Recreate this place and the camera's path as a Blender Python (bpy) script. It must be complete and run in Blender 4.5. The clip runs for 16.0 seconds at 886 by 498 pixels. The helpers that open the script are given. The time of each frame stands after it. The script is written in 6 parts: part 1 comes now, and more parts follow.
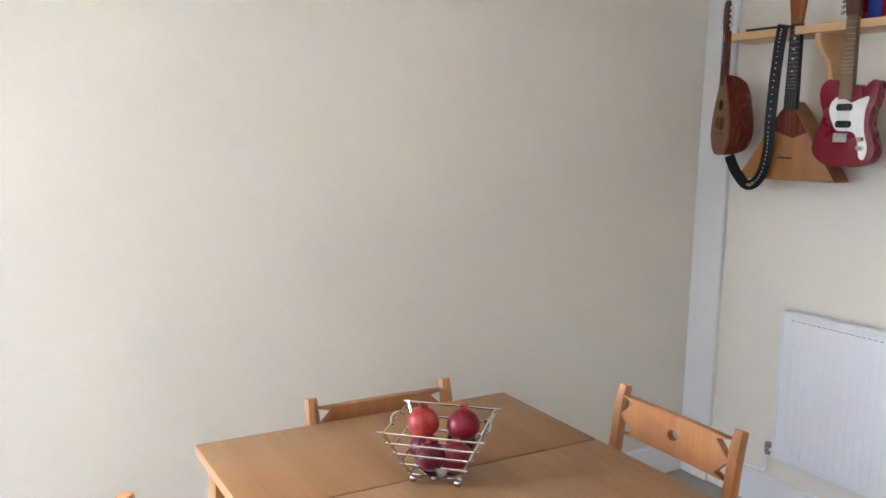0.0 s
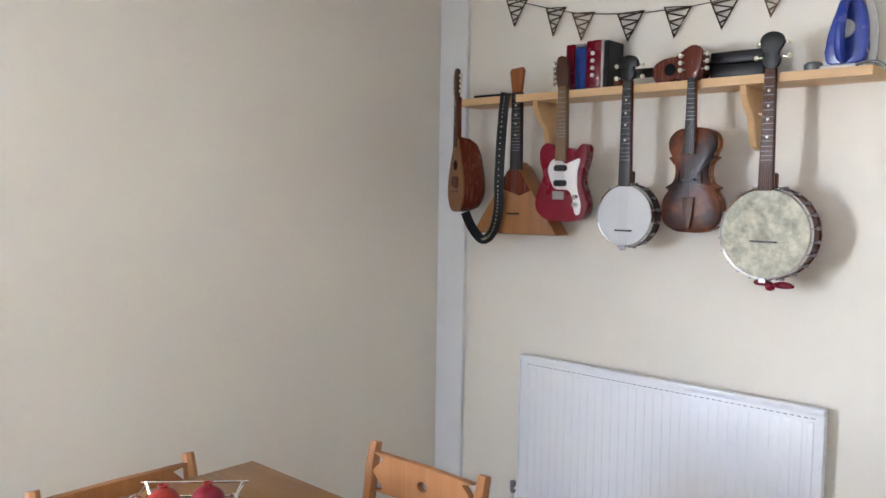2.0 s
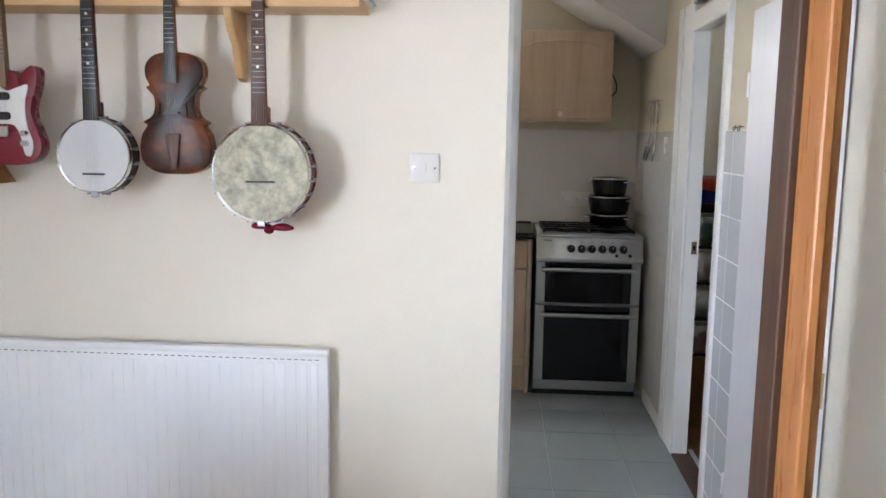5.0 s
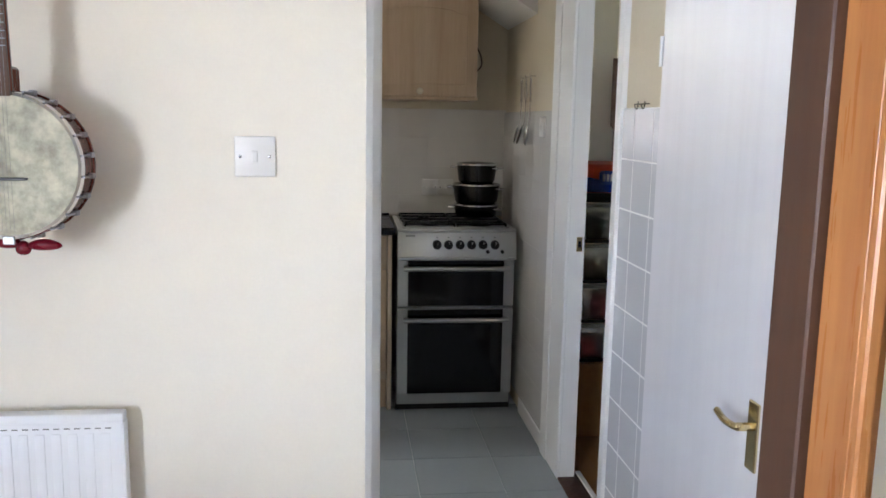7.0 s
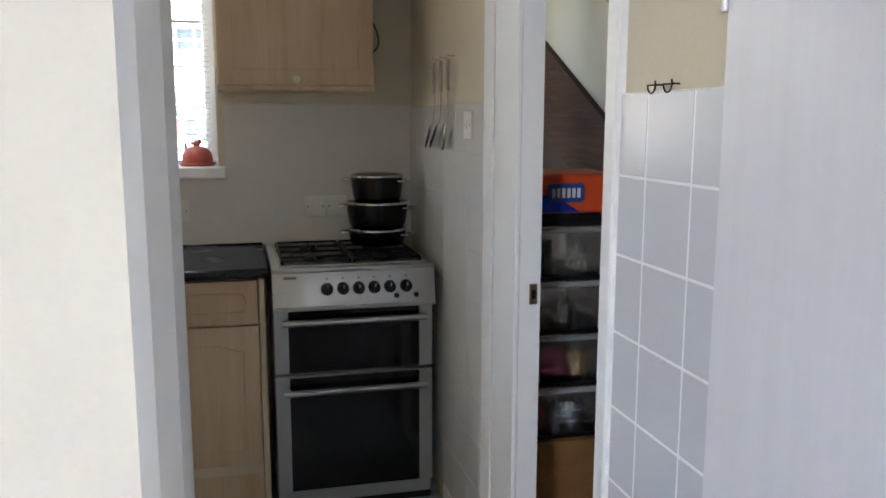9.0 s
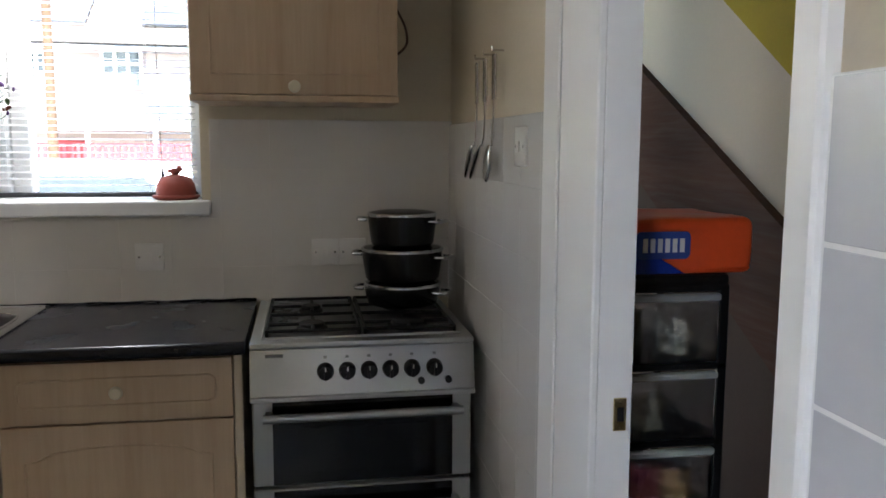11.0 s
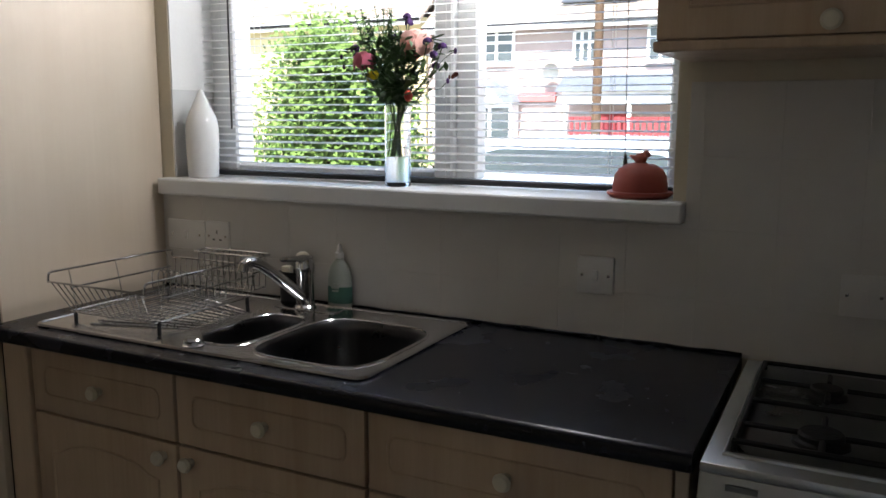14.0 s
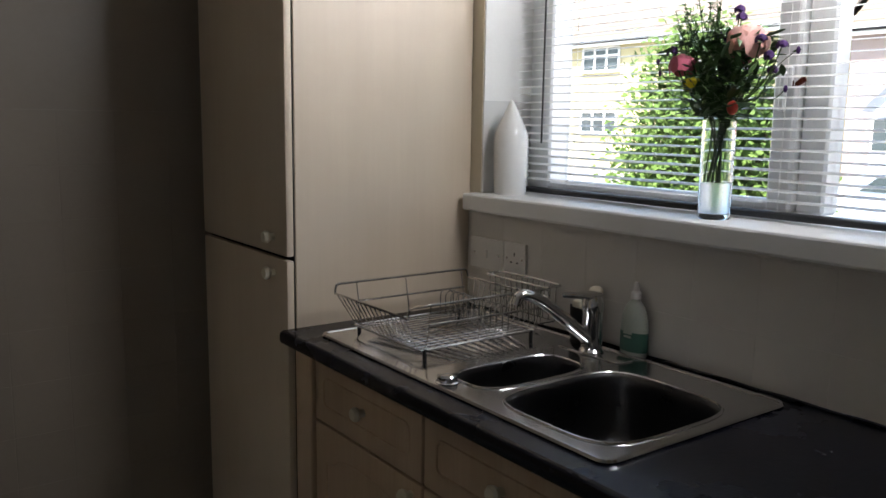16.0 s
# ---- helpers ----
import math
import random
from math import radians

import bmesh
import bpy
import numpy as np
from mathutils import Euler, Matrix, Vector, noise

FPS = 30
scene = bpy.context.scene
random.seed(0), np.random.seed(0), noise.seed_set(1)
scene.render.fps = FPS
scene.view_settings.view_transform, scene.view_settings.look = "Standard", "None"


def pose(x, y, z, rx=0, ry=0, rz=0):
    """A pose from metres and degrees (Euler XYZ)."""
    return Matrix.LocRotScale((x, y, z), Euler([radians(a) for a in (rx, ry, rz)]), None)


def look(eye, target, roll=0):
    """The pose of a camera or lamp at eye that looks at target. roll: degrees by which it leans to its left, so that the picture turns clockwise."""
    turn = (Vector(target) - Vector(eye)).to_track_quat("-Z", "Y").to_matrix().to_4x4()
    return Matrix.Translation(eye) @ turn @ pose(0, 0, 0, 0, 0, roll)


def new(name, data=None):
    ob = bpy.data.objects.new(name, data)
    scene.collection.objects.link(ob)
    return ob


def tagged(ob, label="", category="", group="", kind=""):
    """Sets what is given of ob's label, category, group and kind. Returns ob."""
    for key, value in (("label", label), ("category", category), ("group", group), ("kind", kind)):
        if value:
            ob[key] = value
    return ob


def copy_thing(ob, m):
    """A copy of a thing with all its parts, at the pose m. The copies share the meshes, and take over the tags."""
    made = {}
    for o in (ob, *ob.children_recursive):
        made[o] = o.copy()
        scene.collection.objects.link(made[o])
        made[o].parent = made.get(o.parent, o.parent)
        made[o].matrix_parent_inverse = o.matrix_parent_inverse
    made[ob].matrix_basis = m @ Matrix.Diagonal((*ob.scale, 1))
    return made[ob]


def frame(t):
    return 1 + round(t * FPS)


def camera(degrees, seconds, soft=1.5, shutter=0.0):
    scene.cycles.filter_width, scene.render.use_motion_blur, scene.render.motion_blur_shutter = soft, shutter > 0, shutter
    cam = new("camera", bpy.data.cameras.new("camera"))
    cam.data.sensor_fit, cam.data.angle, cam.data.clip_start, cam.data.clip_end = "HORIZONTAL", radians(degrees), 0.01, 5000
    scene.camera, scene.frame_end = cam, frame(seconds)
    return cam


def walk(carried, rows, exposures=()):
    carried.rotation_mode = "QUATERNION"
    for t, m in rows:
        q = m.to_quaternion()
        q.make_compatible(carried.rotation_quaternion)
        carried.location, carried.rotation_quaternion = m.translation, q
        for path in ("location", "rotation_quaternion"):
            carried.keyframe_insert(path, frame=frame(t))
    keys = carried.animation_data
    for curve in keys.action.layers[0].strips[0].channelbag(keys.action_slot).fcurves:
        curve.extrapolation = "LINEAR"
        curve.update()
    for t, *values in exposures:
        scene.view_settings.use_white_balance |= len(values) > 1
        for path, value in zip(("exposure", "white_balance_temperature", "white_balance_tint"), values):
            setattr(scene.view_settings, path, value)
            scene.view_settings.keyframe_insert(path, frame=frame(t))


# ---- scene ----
cam = camera(56.9, 16.0, soft=1.6)
PATH = [
    (0, (0.172, 0.204, 1.405), (1.171, 1.913, 1.119), 1.2),
    (0.5, (0.168, 0.2, 1.418), (1.336, 1.804, 1.168), 1.0),
    (1, (0.157, 0.196, 1.43), (1.439, 1.722, 1.26), 1.0),
    (1.5, (0.156, 0.187, 1.43), (1.524, 1.639, 1.291), 1.0),
    (2, (0.186, 0.186, 1.422), (1.655, 1.535, 1.278), 0.9),
    (2.5, (0.237, 0.231, 1.42), (1.802, 1.468, 1.271), 0.8),
    (3, (0.337, 0.272, 1.416), (2.003, 1.368, 1.257), 0.8),
    (3.5, (0.365, 0.333, 1.41), (2.154, 1.211, 1.243), 1.1),
    (4, (0.362, 0.407, 1.426), (2.269, 0.981, 1.237), 1.2),
    (4.5, (0.391, 0.435, 1.42), (2.352, 0.749, 1.183), 0.9),
    (5, (0.403, 0.465, 1.415), (2.379, 0.6, 1.142), 0.9),
    (7.5, (1.261, 0.489, 1.403), (3.211, 0.175, 1.092), 0.6),
    (8, (1.532, 0.448, 1.404), (3.463, 0.032, 1.089), 0.1),
    (8.5, (1.792, 0.406, 1.404), (3.708, -0.075, 1.092), 0.1),
    (11, (2.774, 0.122, 1.387), (4.73, -0.213, 1.138), 0.2),
    (11.5, (2.968, 0.092, 1.396), (4.948, -0.016, 1.136), 0.2),
    (12, (3.12, 0.09, 1.392), (5.089, 0.31, 1.12), 0.3),
    (12.5, (3.234, 0.1, 1.386), (5.164, 0.542, 1.101), 0.5),
    (13, (3.362, 0.132, 1.389), (5.254, 0.712, 1.099), 0.5),
    (13.5, (3.465, 0.129, 1.389), (5.323, 0.799, 1.076), 0.5),
    (14, (3.621, 0.088, 1.392), (5.385, 0.976, 1.076), 0.2),
    (14.5, (3.717, 0.064, 1.393), (5.34, 1.181, 1.053), 0.5),
    (15, (3.806, 0.076, 1.395), (5.305, 1.356, 1.056), 0.7),
    (15.5, (3.899, 0.093, 1.397), (5.255, 1.531, 1.087), 0.7),
    (16, (3.982, 0.096, 1.408), (5.148, 1.692, 1.104), 0.8),
]
EXPOSURES = [(0.0, 3.75), (1.5, 3.72), (2.5, 3.65), (3.0, 3.42), (3.5, 3.42), (5.0, 3.65), (8.0, 3.65), (9.8, 3.5), (11.0, 3.32), (11.5, 3.38), (12.0, 2.9), (12.5, 2.3), (13.0, 2.15), (14.0, 2.1), (14.5, 1.98), (16.0, 1.85)]
walk(cam, [(t, look(eye, target, roll)) for t, eye, target, roll in PATH], EXPOSURES)

# ---- world, sun, window light ----
world = bpy.data.worlds.new("sky")
scene.world = world
world.use_nodes = True
wn = world.node_tree
sky = wn.nodes.new("ShaderNodeTexSky")
sky.sky_type, sky.sun_disc = "NISHITA", False
sky.sun_elevation, sky.sun_rotation = radians(56), radians(-97)
wn.links.new(sky.outputs[0], wn.nodes["Background"].inputs[0])
wn.nodes["Background"].inputs[1].default_value = 0.15
sun = new("sun", bpy.data.lights.new("sun", "SUN"))
sun.data.energy, sun.data.angle, sun.data.color = 4.7, radians(0.6), (1.0, 0.95, 0.87)
sun.matrix_world = look((-8, -1, 12), (0, 0, 0))


def window_light(name, place, target, w, h, watts, colour):
    lamp = new(name, bpy.data.lights.new(name, "AREA"))
    lamp.data.shape, lamp.data.size, lamp.data.size_y = "RECTANGLE", w, h
    lamp.data.energy, lamp.data.color = watts, colour
    lamp.matrix_world = look(place, target)
    return lamp


window_light("dining_sky_light", (-1.45, 2.70, 1.2), (-1.3, 1.3, 0.2), 1.15, 1.4, 13, (0.66, 0.893, 1.47))
window_light("dining_ground_light", (-1.45, 2.71, 1.15), (-1.0, 0.7, 1.35), 1.15, 1.4, 10.5, (1.08, 1.005, 0.86))
window_light("kitchen_window_light", (5.54, 0.85, 1.965), (5.08, 1.868, 1.45), 0.75, 0.17, 4.6, (0.96, 0.97, 1.03))

# ---- materials ----


def nodes_of(name):
    m = bpy.data.materials.new(name)
    m.use_nodes = True
    return m, m.node_tree, m.node_tree.nodes["Principled BSDF"]


def coords(nt, scale=(1, 1, 1)):
    tc = nt.nodes.new("ShaderNodeNewGeometry")
    mp = nt.nodes.new("ShaderNodeMapping")
    mp.inputs["Scale"].default_value = scale
    nt.links.new(tc.outputs["Position"], mp.inputs[0])
    return mp.outputs[0]


def noise_node(nt, vec, scale, detail=4.0, rough=0.55):
    n = nt.nodes.new("ShaderNodeTexNoise")
    n.inputs["Scale"].default_value, n.inputs["Detail"].default_value, n.inputs["Roughness"].default_value = scale, detail, rough
    nt.links.new(vec, n.inputs["Vector"])
    return n.outputs[0]


def ramp(nt, fac, stops):
    r = nt.nodes.new("ShaderNodeValToRGB")
    while len(r.color_ramp.elements) < len(stops):
        r.color_ramp.elements.new(0.5)
    for el, (p, c) in zip(r.color_ramp.elements, stops):
        el.position, el.color = p, (*c, 1)
    nt.links.new(fac, r.inputs[0])
    return r.outputs[0]


def mix(nt, a, b, fac, mode="MIX"):
    m = nt.nodes.new("ShaderNodeMix")
    m.data_type, m.blend_type = "RGBA", mode
    for sock, v in ((m.inputs[0], fac), (m.inputs[6], a), (m.inputs[7], b)):
        if hasattr(v, "links"):
            nt.links.new(v, sock)
        elif isinstance(v, tuple):
            sock.default_value = (*v, 1)
        else:
            sock.default_value = v
    return m.outputs[2]


def bumped(nt, bsdf, height, strength, distance=0.002):
    b = nt.nodes.new("ShaderNodeBump")
    b.inputs["Strength"].default_value, b.inputs["Distance"].default_value = strength, distance
    nt.links.new(height, b.inputs["Height"])
    nt.links.new(b.outputs[0], bsdf.inputs["Normal"])


def shade(c, k):
    return tuple(min(1.0, v * k) for v in c)


def paint(name, col, rough=0.5, var=0.08, scale=2.5, grain=90, bump=0.15, metal=0.0, coat=0.0, pieces=0.0, edge=0.2, uneven=0.15, spec=None):
    """Paint, plastic, enamel or metal: soft blotches, fine grain, uneven gloss."""
    m, nt, b = nodes_of(name)
    v = coords(nt)
    big, small = noise_node(nt, v, scale, 5), noise_node(nt, v, grain, 3)
    c = ramp(nt, big, [(0.5 - edge, shade(col, 1 - var)), (0.5 + edge, shade(col, 1 + var * 0.7))])
    c = mix(nt, c, ramp(nt, small, [(0.35, shade(col, 1 - var)), (0.65, shade(col, 1 + var * 0.5))]), 0.35)
    if pieces:
        info = nt.nodes.new("ShaderNodeObjectInfo")
        c = mix(nt, c, ramp(nt, info.outputs["Random"], [(0.0, (1 - pieces,) * 3), (1.0, (1, 1, 1))]), 1.0, "MULTIPLY")
    nt.links.new(c, b.inputs["Base Color"])
    r = ramp(nt, big, [(0.3, (rough * (1 - uneven),) * 3), (0.7, (min(1, rough * (1 + uneven)),) * 3)])
    nt.links.new(r, b.inputs["Roughness"])
    b.inputs["Metallic"].default_value, b.inputs["Coat Weight"].default_value = metal, coat
    b.inputs["Specular IOR Level"].default_value = spec if spec is not None else 0.15 if rough >= 0.6 else 0.5
    if bump:
        bumped(nt, b, small, bump)
    return m


def wood(name, light, dark, along="z", rough=0.45, grain=14, bump=0.15, pieces=0.0, wave=0.5):
    """Timber with streaks along one axis."""
    m, nt, b = nodes_of(name)
    s = {"x": (0.06, 1, 1), "y": (1, 0.06, 1), "z": (1, 1, 0.06)}[along]
    v = coords(nt, s)
    streak, fine = noise_node(nt, v, grain, 6, 0.6), noise_node(nt, v, grain * 7, 3)
    blot = noise_node(nt, coords(nt), 3, 3)
    c = ramp(nt, streak, [(0.3, dark), (0.62, light)])
    c = mix(nt, c, ramp(nt, fine, [(0.3, dark), (0.7, light)]), 0.3)
    c = mix(nt, c, ramp(nt, blot, [(0.3, (0.84, 0.82, 0.8)), (0.7, (1, 1, 1))]), wave, "MULTIPLY")
    if pieces:
        info = nt.nodes.new("ShaderNodeObjectInfo")
        c = mix(nt, c, ramp(nt, info.outputs["Random"], [(0.0, (1 - pieces,) * 3), (1.0, (1, 1, 1))]), 1.0, "MULTIPLY")
    nt.links.new(c, b.inputs["Base Color"])
    r = ramp(nt, fine, [(0.3, (rough * 0.8,) * 3), (0.7, (min(1, rough * 1.2),) * 3)])
    nt.links.new(r, b.inputs["Roughness"])
    b.inputs["Specular IOR Level"].default_value = 0.3
    if bump:
        bumped(nt, b, fine, bump, 0.001)
    return m


def glass(name, tint=(1, 1, 1), rough=0.0, ior=1.45):
    m, nt, b = nodes_of(name)
    b.inputs["Base Color"].default_value = (*tint, 1)
    b.inputs["Transmission Weight"].default_value, b.inputs["Roughness"].default_value, b.inputs["IOR"].default_value = 1.0, rough, ior
    return m


M = {}
M["cream"] = paint("cream_emulsion", (0.75, 0.70, 0.605), 0.75, 0.035, 1.2, 120, 0.12)
# mid-tone paint for unseen walls, picked to cut bounced light
M["muted"] = paint("bounce_cutting_taupe", (0.33, 0.31, 0.28), 0.75, 0.05, 1.2, 120, 0.12)
M["kcream"] = paint("kitchen_cream_emulsion", (0.62, 0.55, 0.42), 0.6, 0.05, 1.5, 110, 0.15)
M["ceiling"] = paint("ceiling_white", (0.78, 0.77, 0.74), 0.8, 0.03, 2, 100, 0.1)
M["gloss"] = paint("white_gloss_paint", (0.74, 0.735, 0.72), 0.36, 0.012, 2, 60, 0.03, uneven=0.04)
M["upvc"] = paint("white_upvc", (0.8, 0.8, 0.79), 0.3, 0.02, 3, 40, 0.03)
M["plastic_white"] = paint("white_plastic", (0.69, 0.67, 0.64), 0.35, 0.03, 6, 80, 0.03)
M["plastic_black"] = paint("black_plastic", (0.005, 0.005, 0.0055), 0.4, 0.2, 6, 80, 0.1, spec=0.3)
M["dark"] = paint("dark_slot", (0.003, 0.003, 0.003), 0.7, 0.2, 6, 80, 0.1)
M["radiator"] = paint("radiator_enamel", (0.74, 0.745, 0.76), 0.35, 0.02, 2, 50, 0.03)
M["tile"] = paint("painted_wall_tile", (0.64, 0.63, 0.61), 0.26, 0.012, 4, 30, 0.015, pieces=0.02, uneven=0.02)
# tile colour lowered to carry the shade of the kitchen's end wall
M["end_tile"] = paint("dimmed_taupe_tile", (0.27, 0.225, 0.18), 0.4, 0.05, 4, 60, 0.03, pieces=0.03)
M["tile_warm"] = paint("warm_painted_wall_tile", (0.61, 0.58, 0.535), 0.3, 0.02, 4, 30, 0.015, pieces=0.02, uneven=0.02)
M["dull_steel"] = paint("dull_nickel", (0.32, 0.32, 0.33), 0.45, 0.1, 12, 140, 0.05, metal=1.0)
# white tile made darker and bluish for the shade beside the door
M["tile_door"] = paint("shade_tinted_tile", (0.54, 0.55, 0.58), 0.22, 0.02, 4, 30, 0.015, pieces=0.02, uneven=0.02)
M["grout"] = paint("white_grout", (0.76, 0.76, 0.75), 0.7, 0.05, 6, 120, 0.3)
M["floor_tile"] = paint("pale_floor_tile", (0.32, 0.36, 0.385), 0.25, 0.03, 4, 50, 0.02, pieces=0.05, uneven=0.03)
M["floor_joint"] = paint("pale_floor_joint", (0.5, 0.53, 0.55), 0.6, 0.08, 6, 100, 0.2)
M["carpet"] = paint("beige_carpet", (0.33, 0.31, 0.285), 0.95, 0.15, 3, 260, 0.8)
M["beech"] = wood("pale_beech_laminate", (0.60, 0.455, 0.32), (0.47, 0.335, 0.22), "z", 0.45, 16, 0.08)
M["beech_flat"] = wood("pale_laminate_side", (0.62, 0.52, 0.40), (0.57, 0.47, 0.355), "z", 0.4, 10, 0.04, wave=0.3)
M["oak"] = wood("oak_tabletop", (0.31, 0.16, 0.066), (0.215, 0.105, 0.04), "y", 0.35, 12, 0.1)
M["chair"] = wood("warm_pine_chair", (0.42, 0.19, 0.075), (0.29, 0.115, 0.04), "z", 0.4, 18, 0.1)
M["shelf"] = wood("clear_pine_shelf", (0.66, 0.43, 0.22), (0.53, 0.31, 0.135), "y", 0.45, 14, 0.1)
M["pine"] = wood("stained_pine", (0.43, 0.19, 0.065), (0.27, 0.095, 0.03), "z", 0.3, 14, 0.12)
M["pine_dark"] = wood("dark_brown_wood", (0.075, 0.035, 0.02), (0.045, 0.02, 0.012), "z", 0.5, 14, 0.1)
M["white_door"] = wood("white_grained_door", (0.60, 0.595, 0.62), (0.56, 0.555, 0.58), "z", 0.36, 26, 0.2, wave=0.05)
M["worktop"] = paint("dark_worktop", (0.0035, 0.0042, 0.009), 0.26, 0.35, 7, 160, 0.2, spec=0.3)
M["steel"] = paint("stainless_steel", (0.60, 0.60, 0.61), 0.17, 0.06, 5, 140, 0.06, metal=1.0)
# bowl steel coloured dark for shade and the dark room it mirrors
M["bowl_steel"] = paint("shaded_bowl_steel", (0.12, 0.12, 0.125), 0.3, 0.15, 9, 160, 0.08, metal=1.0)
M["chrome"] = paint("chrome", (0.60, 0.60, 0.61), 0.1, 0.03, 6, 80, 0.0, metal=1.0)
M["cooker"] = paint("silver_cooker_enamel", (0.35, 0.355, 0.35), 0.32, 0.04, 4, 200, 0.05, metal=0.85)
M["oven_glass"] = paint("black_oven_glass", (0.0015, 0.0015, 0.002), 0.08, 0.2, 4, 60, 0.0, spec=0.3)
M["oven_window"] = paint("oven_viewing_glass", (0.005, 0.0052, 0.006), 0.1, 0.15, 4, 60, 0.0, spec=0.3)
M["iron"] = paint("cast_iron", (0.004, 0.004, 0.004), 0.55, 0.2, 8, 140, 0.5, spec=0.3)
M["enamel_grey"] = paint("hob_enamel", (0.16, 0.165, 0.16), 0.3, 0.08, 5, 120, 0.08, metal=0.3)
M["hob"] = paint("dark_hob_enamel", (0.045, 0.047, 0.045), 0.3, 0.1, 5, 120, 0.08, metal=0.3)
M["pan"] = paint("dark_pan_enamel", (0.003, 0.003, 0.004), 0.24, 0.2, 5, 160, 0.08, spec=0.3)
M["brass"] = paint("polished_brass", (0.66, 0.54, 0.30), 0.2, 0.06, 6, 80, 0.03, metal=1.0)
M["red_lacquer"] = paint("red_lacquer", (0.17, 0.003, 0.014), 0.28, 0.1, 4, 60, 0.03, spec=0.35)
M["mahogany"] = wood("mahogany", (0.16, 0.035, 0.018), (0.075, 0.014, 0.008), "z", 0.25, 16, 0.08)


def worn_varnish(name):
    """Old violin varnish: amber where it is worn thin, near black where it has darkened."""
    m, nt, b = nodes_of(name)
    v = coords(nt)
    patch, fine = noise_node(nt, v, 9, 4), noise_node(nt, coords(nt, (1, 1, 0.06)), 120, 3)
    c = ramp(nt, patch, [(0.36, (0.012, 0.004, 0.003)), (0.5, (0.055, 0.013, 0.006)), (0.66, (0.19, 0.052, 0.014))])
    c = mix(nt, c, ramp(nt, fine, [(0.3, (0.75, 0.7, 0.7)), (0.7, (1, 1, 1))]), 0.6, "MULTIPLY")
    nt.links.new(c, b.inputs["Base Color"])
    nt.links.new(ramp(nt, patch, [(0.3, (0.3,) * 3), (0.7, (0.45,) * 3)]), b.inputs["Roughness"])
    b.inputs["Specular IOR Level"].default_value = 0.35
    return m


M["violin"] = worn_varnish("dark_violin_varnish")
M["violin_edge"] = wood("amber_varnish", (0.30, 0.10, 0.028), (0.18, 0.05, 0.014), "z", 0.25, 12, 0.08)
M["spruce"] = wood("orange_spruce", (0.34, 0.145, 0.045), (0.25, 0.10, 0.028), "z", 0.35, 26, 0.06)
M["old_spruce"] = wood("aged_spruce", (0.24, 0.10, 0.032), (0.17, 0.065, 0.02), "z", 0.35, 26, 0.06)
M["ebony"] = paint("ebony", (0.008, 0.0065, 0.006), 0.4, 0.2, 8, 140, 0.1)
M["rosewood"] = wood("rosewood", (0.10, 0.045, 0.025), (0.055, 0.022, 0.012), "z", 0.4, 20, 0.1)
M["maple"] = wood("maple_neck", (0.19, 0.115, 0.055), (0.13, 0.075, 0.034), "z", 0.35, 18, 0.06)
M["skin"] = paint("white_banjo_skin", (0.58, 0.58, 0.58), 0.7, 0.04, 6, 90, 0.05)
M["vellum"] = paint("mottled_vellum", (0.47, 0.455, 0.36), 0.65, 0.5, 22, 60, 0.05, edge=0.16)
M["ivory"] = paint("ivory", (0.68, 0.62, 0.48), 0.35, 0.05, 8, 80, 0.03)
M["twig"] = paint("twig", (0.055, 0.035, 0.022), 0.8, 0.3, 20, 200, 0.6)
M["twig_pale"] = paint("pale_twig", (0.17, 0.10, 0.06), 0.8, 0.3, 20, 200, 0.6)
M["blue"] = paint("blue_plastic", (0.012, 0.035, 0.26), 0.25, 0.1, 6, 80, 0.03)
M["blue_cloth"] = paint("blue_bellows", (0.03, 0.06, 0.24), 0.7, 0.2, 12, 160, 0.3)
M["terracotta"] = paint("terracotta", (0.34, 0.07, 0.05), 0.55, 0.1, 12, 140, 0.3)
M["china"] = paint("white_china", (0.78, 0.77, 0.74), 0.22, 0.03, 6, 60, 0.05)
M["glass"] = glass("clear_glass", (0.97, 0.99, 1.0))
M["pane"] = glass("window_pane", (1, 1, 1), 0.0, 1.02)
M["frost"] = glass("frosted_plastic", (0.86, 0.87, 0.88), 0.28, 1.2)
M["frost_lip"] = paint("cloudy_plastic_lip", (0.30, 0.31, 0.30), 0.4, 0.05, 8, 60, 0.02)
M["slat"] = paint("white_blind_slat", (0.80, 0.79, 0.76), 0.4, 0.02, 3, 40, 0.02)
# dark grey stands for the backlit rail and the shaded gap below it
M["shaded_rail"] = paint("shade_grey_rail", (0.02, 0.022, 0.025), 0.5, 0.1, 6, 80, 0.05)
M["cord"] = paint("dark_cord", (0.05, 0.05, 0.05), 0.8, 0.2, 20, 200, 0.2)
M["soap"] = paint("soap_bottle", (0.33, 0.35, 0.30), 0.35, 0.05, 8, 60, 0.02)
M["soap_label"] = paint("green_label", (0.03, 0.10, 0.07), 0.5, 0.1, 12, 60, 0.02)
M["brown_wall"] = paint("dull_brown_paint", (0.075, 0.05, 0.037), 0.7, 0.15, 4, 100, 0.2)
M["stringer"] = wood("dark_stair_timber", (0.085, 0.038, 0.02), (0.05, 0.022, 0.012), "x", 0.8, 12, 0.2)
M["yellow"] = paint("olive_yellow_paint", (0.42, 0.33, 0.02), 0.6, 0.08, 4, 90, 0.1)
M["orange_bag"] = paint("orange_plastic_bag", (0.62, 0.065, 0.012), 0.45, 0.12, 8, 60, 0.3)
M["floor_wood"] = wood("orange_floorboard", (0.34, 0.17, 0.06), (0.24, 0.11, 0.035), "x", 0.4, 10, 0.1)


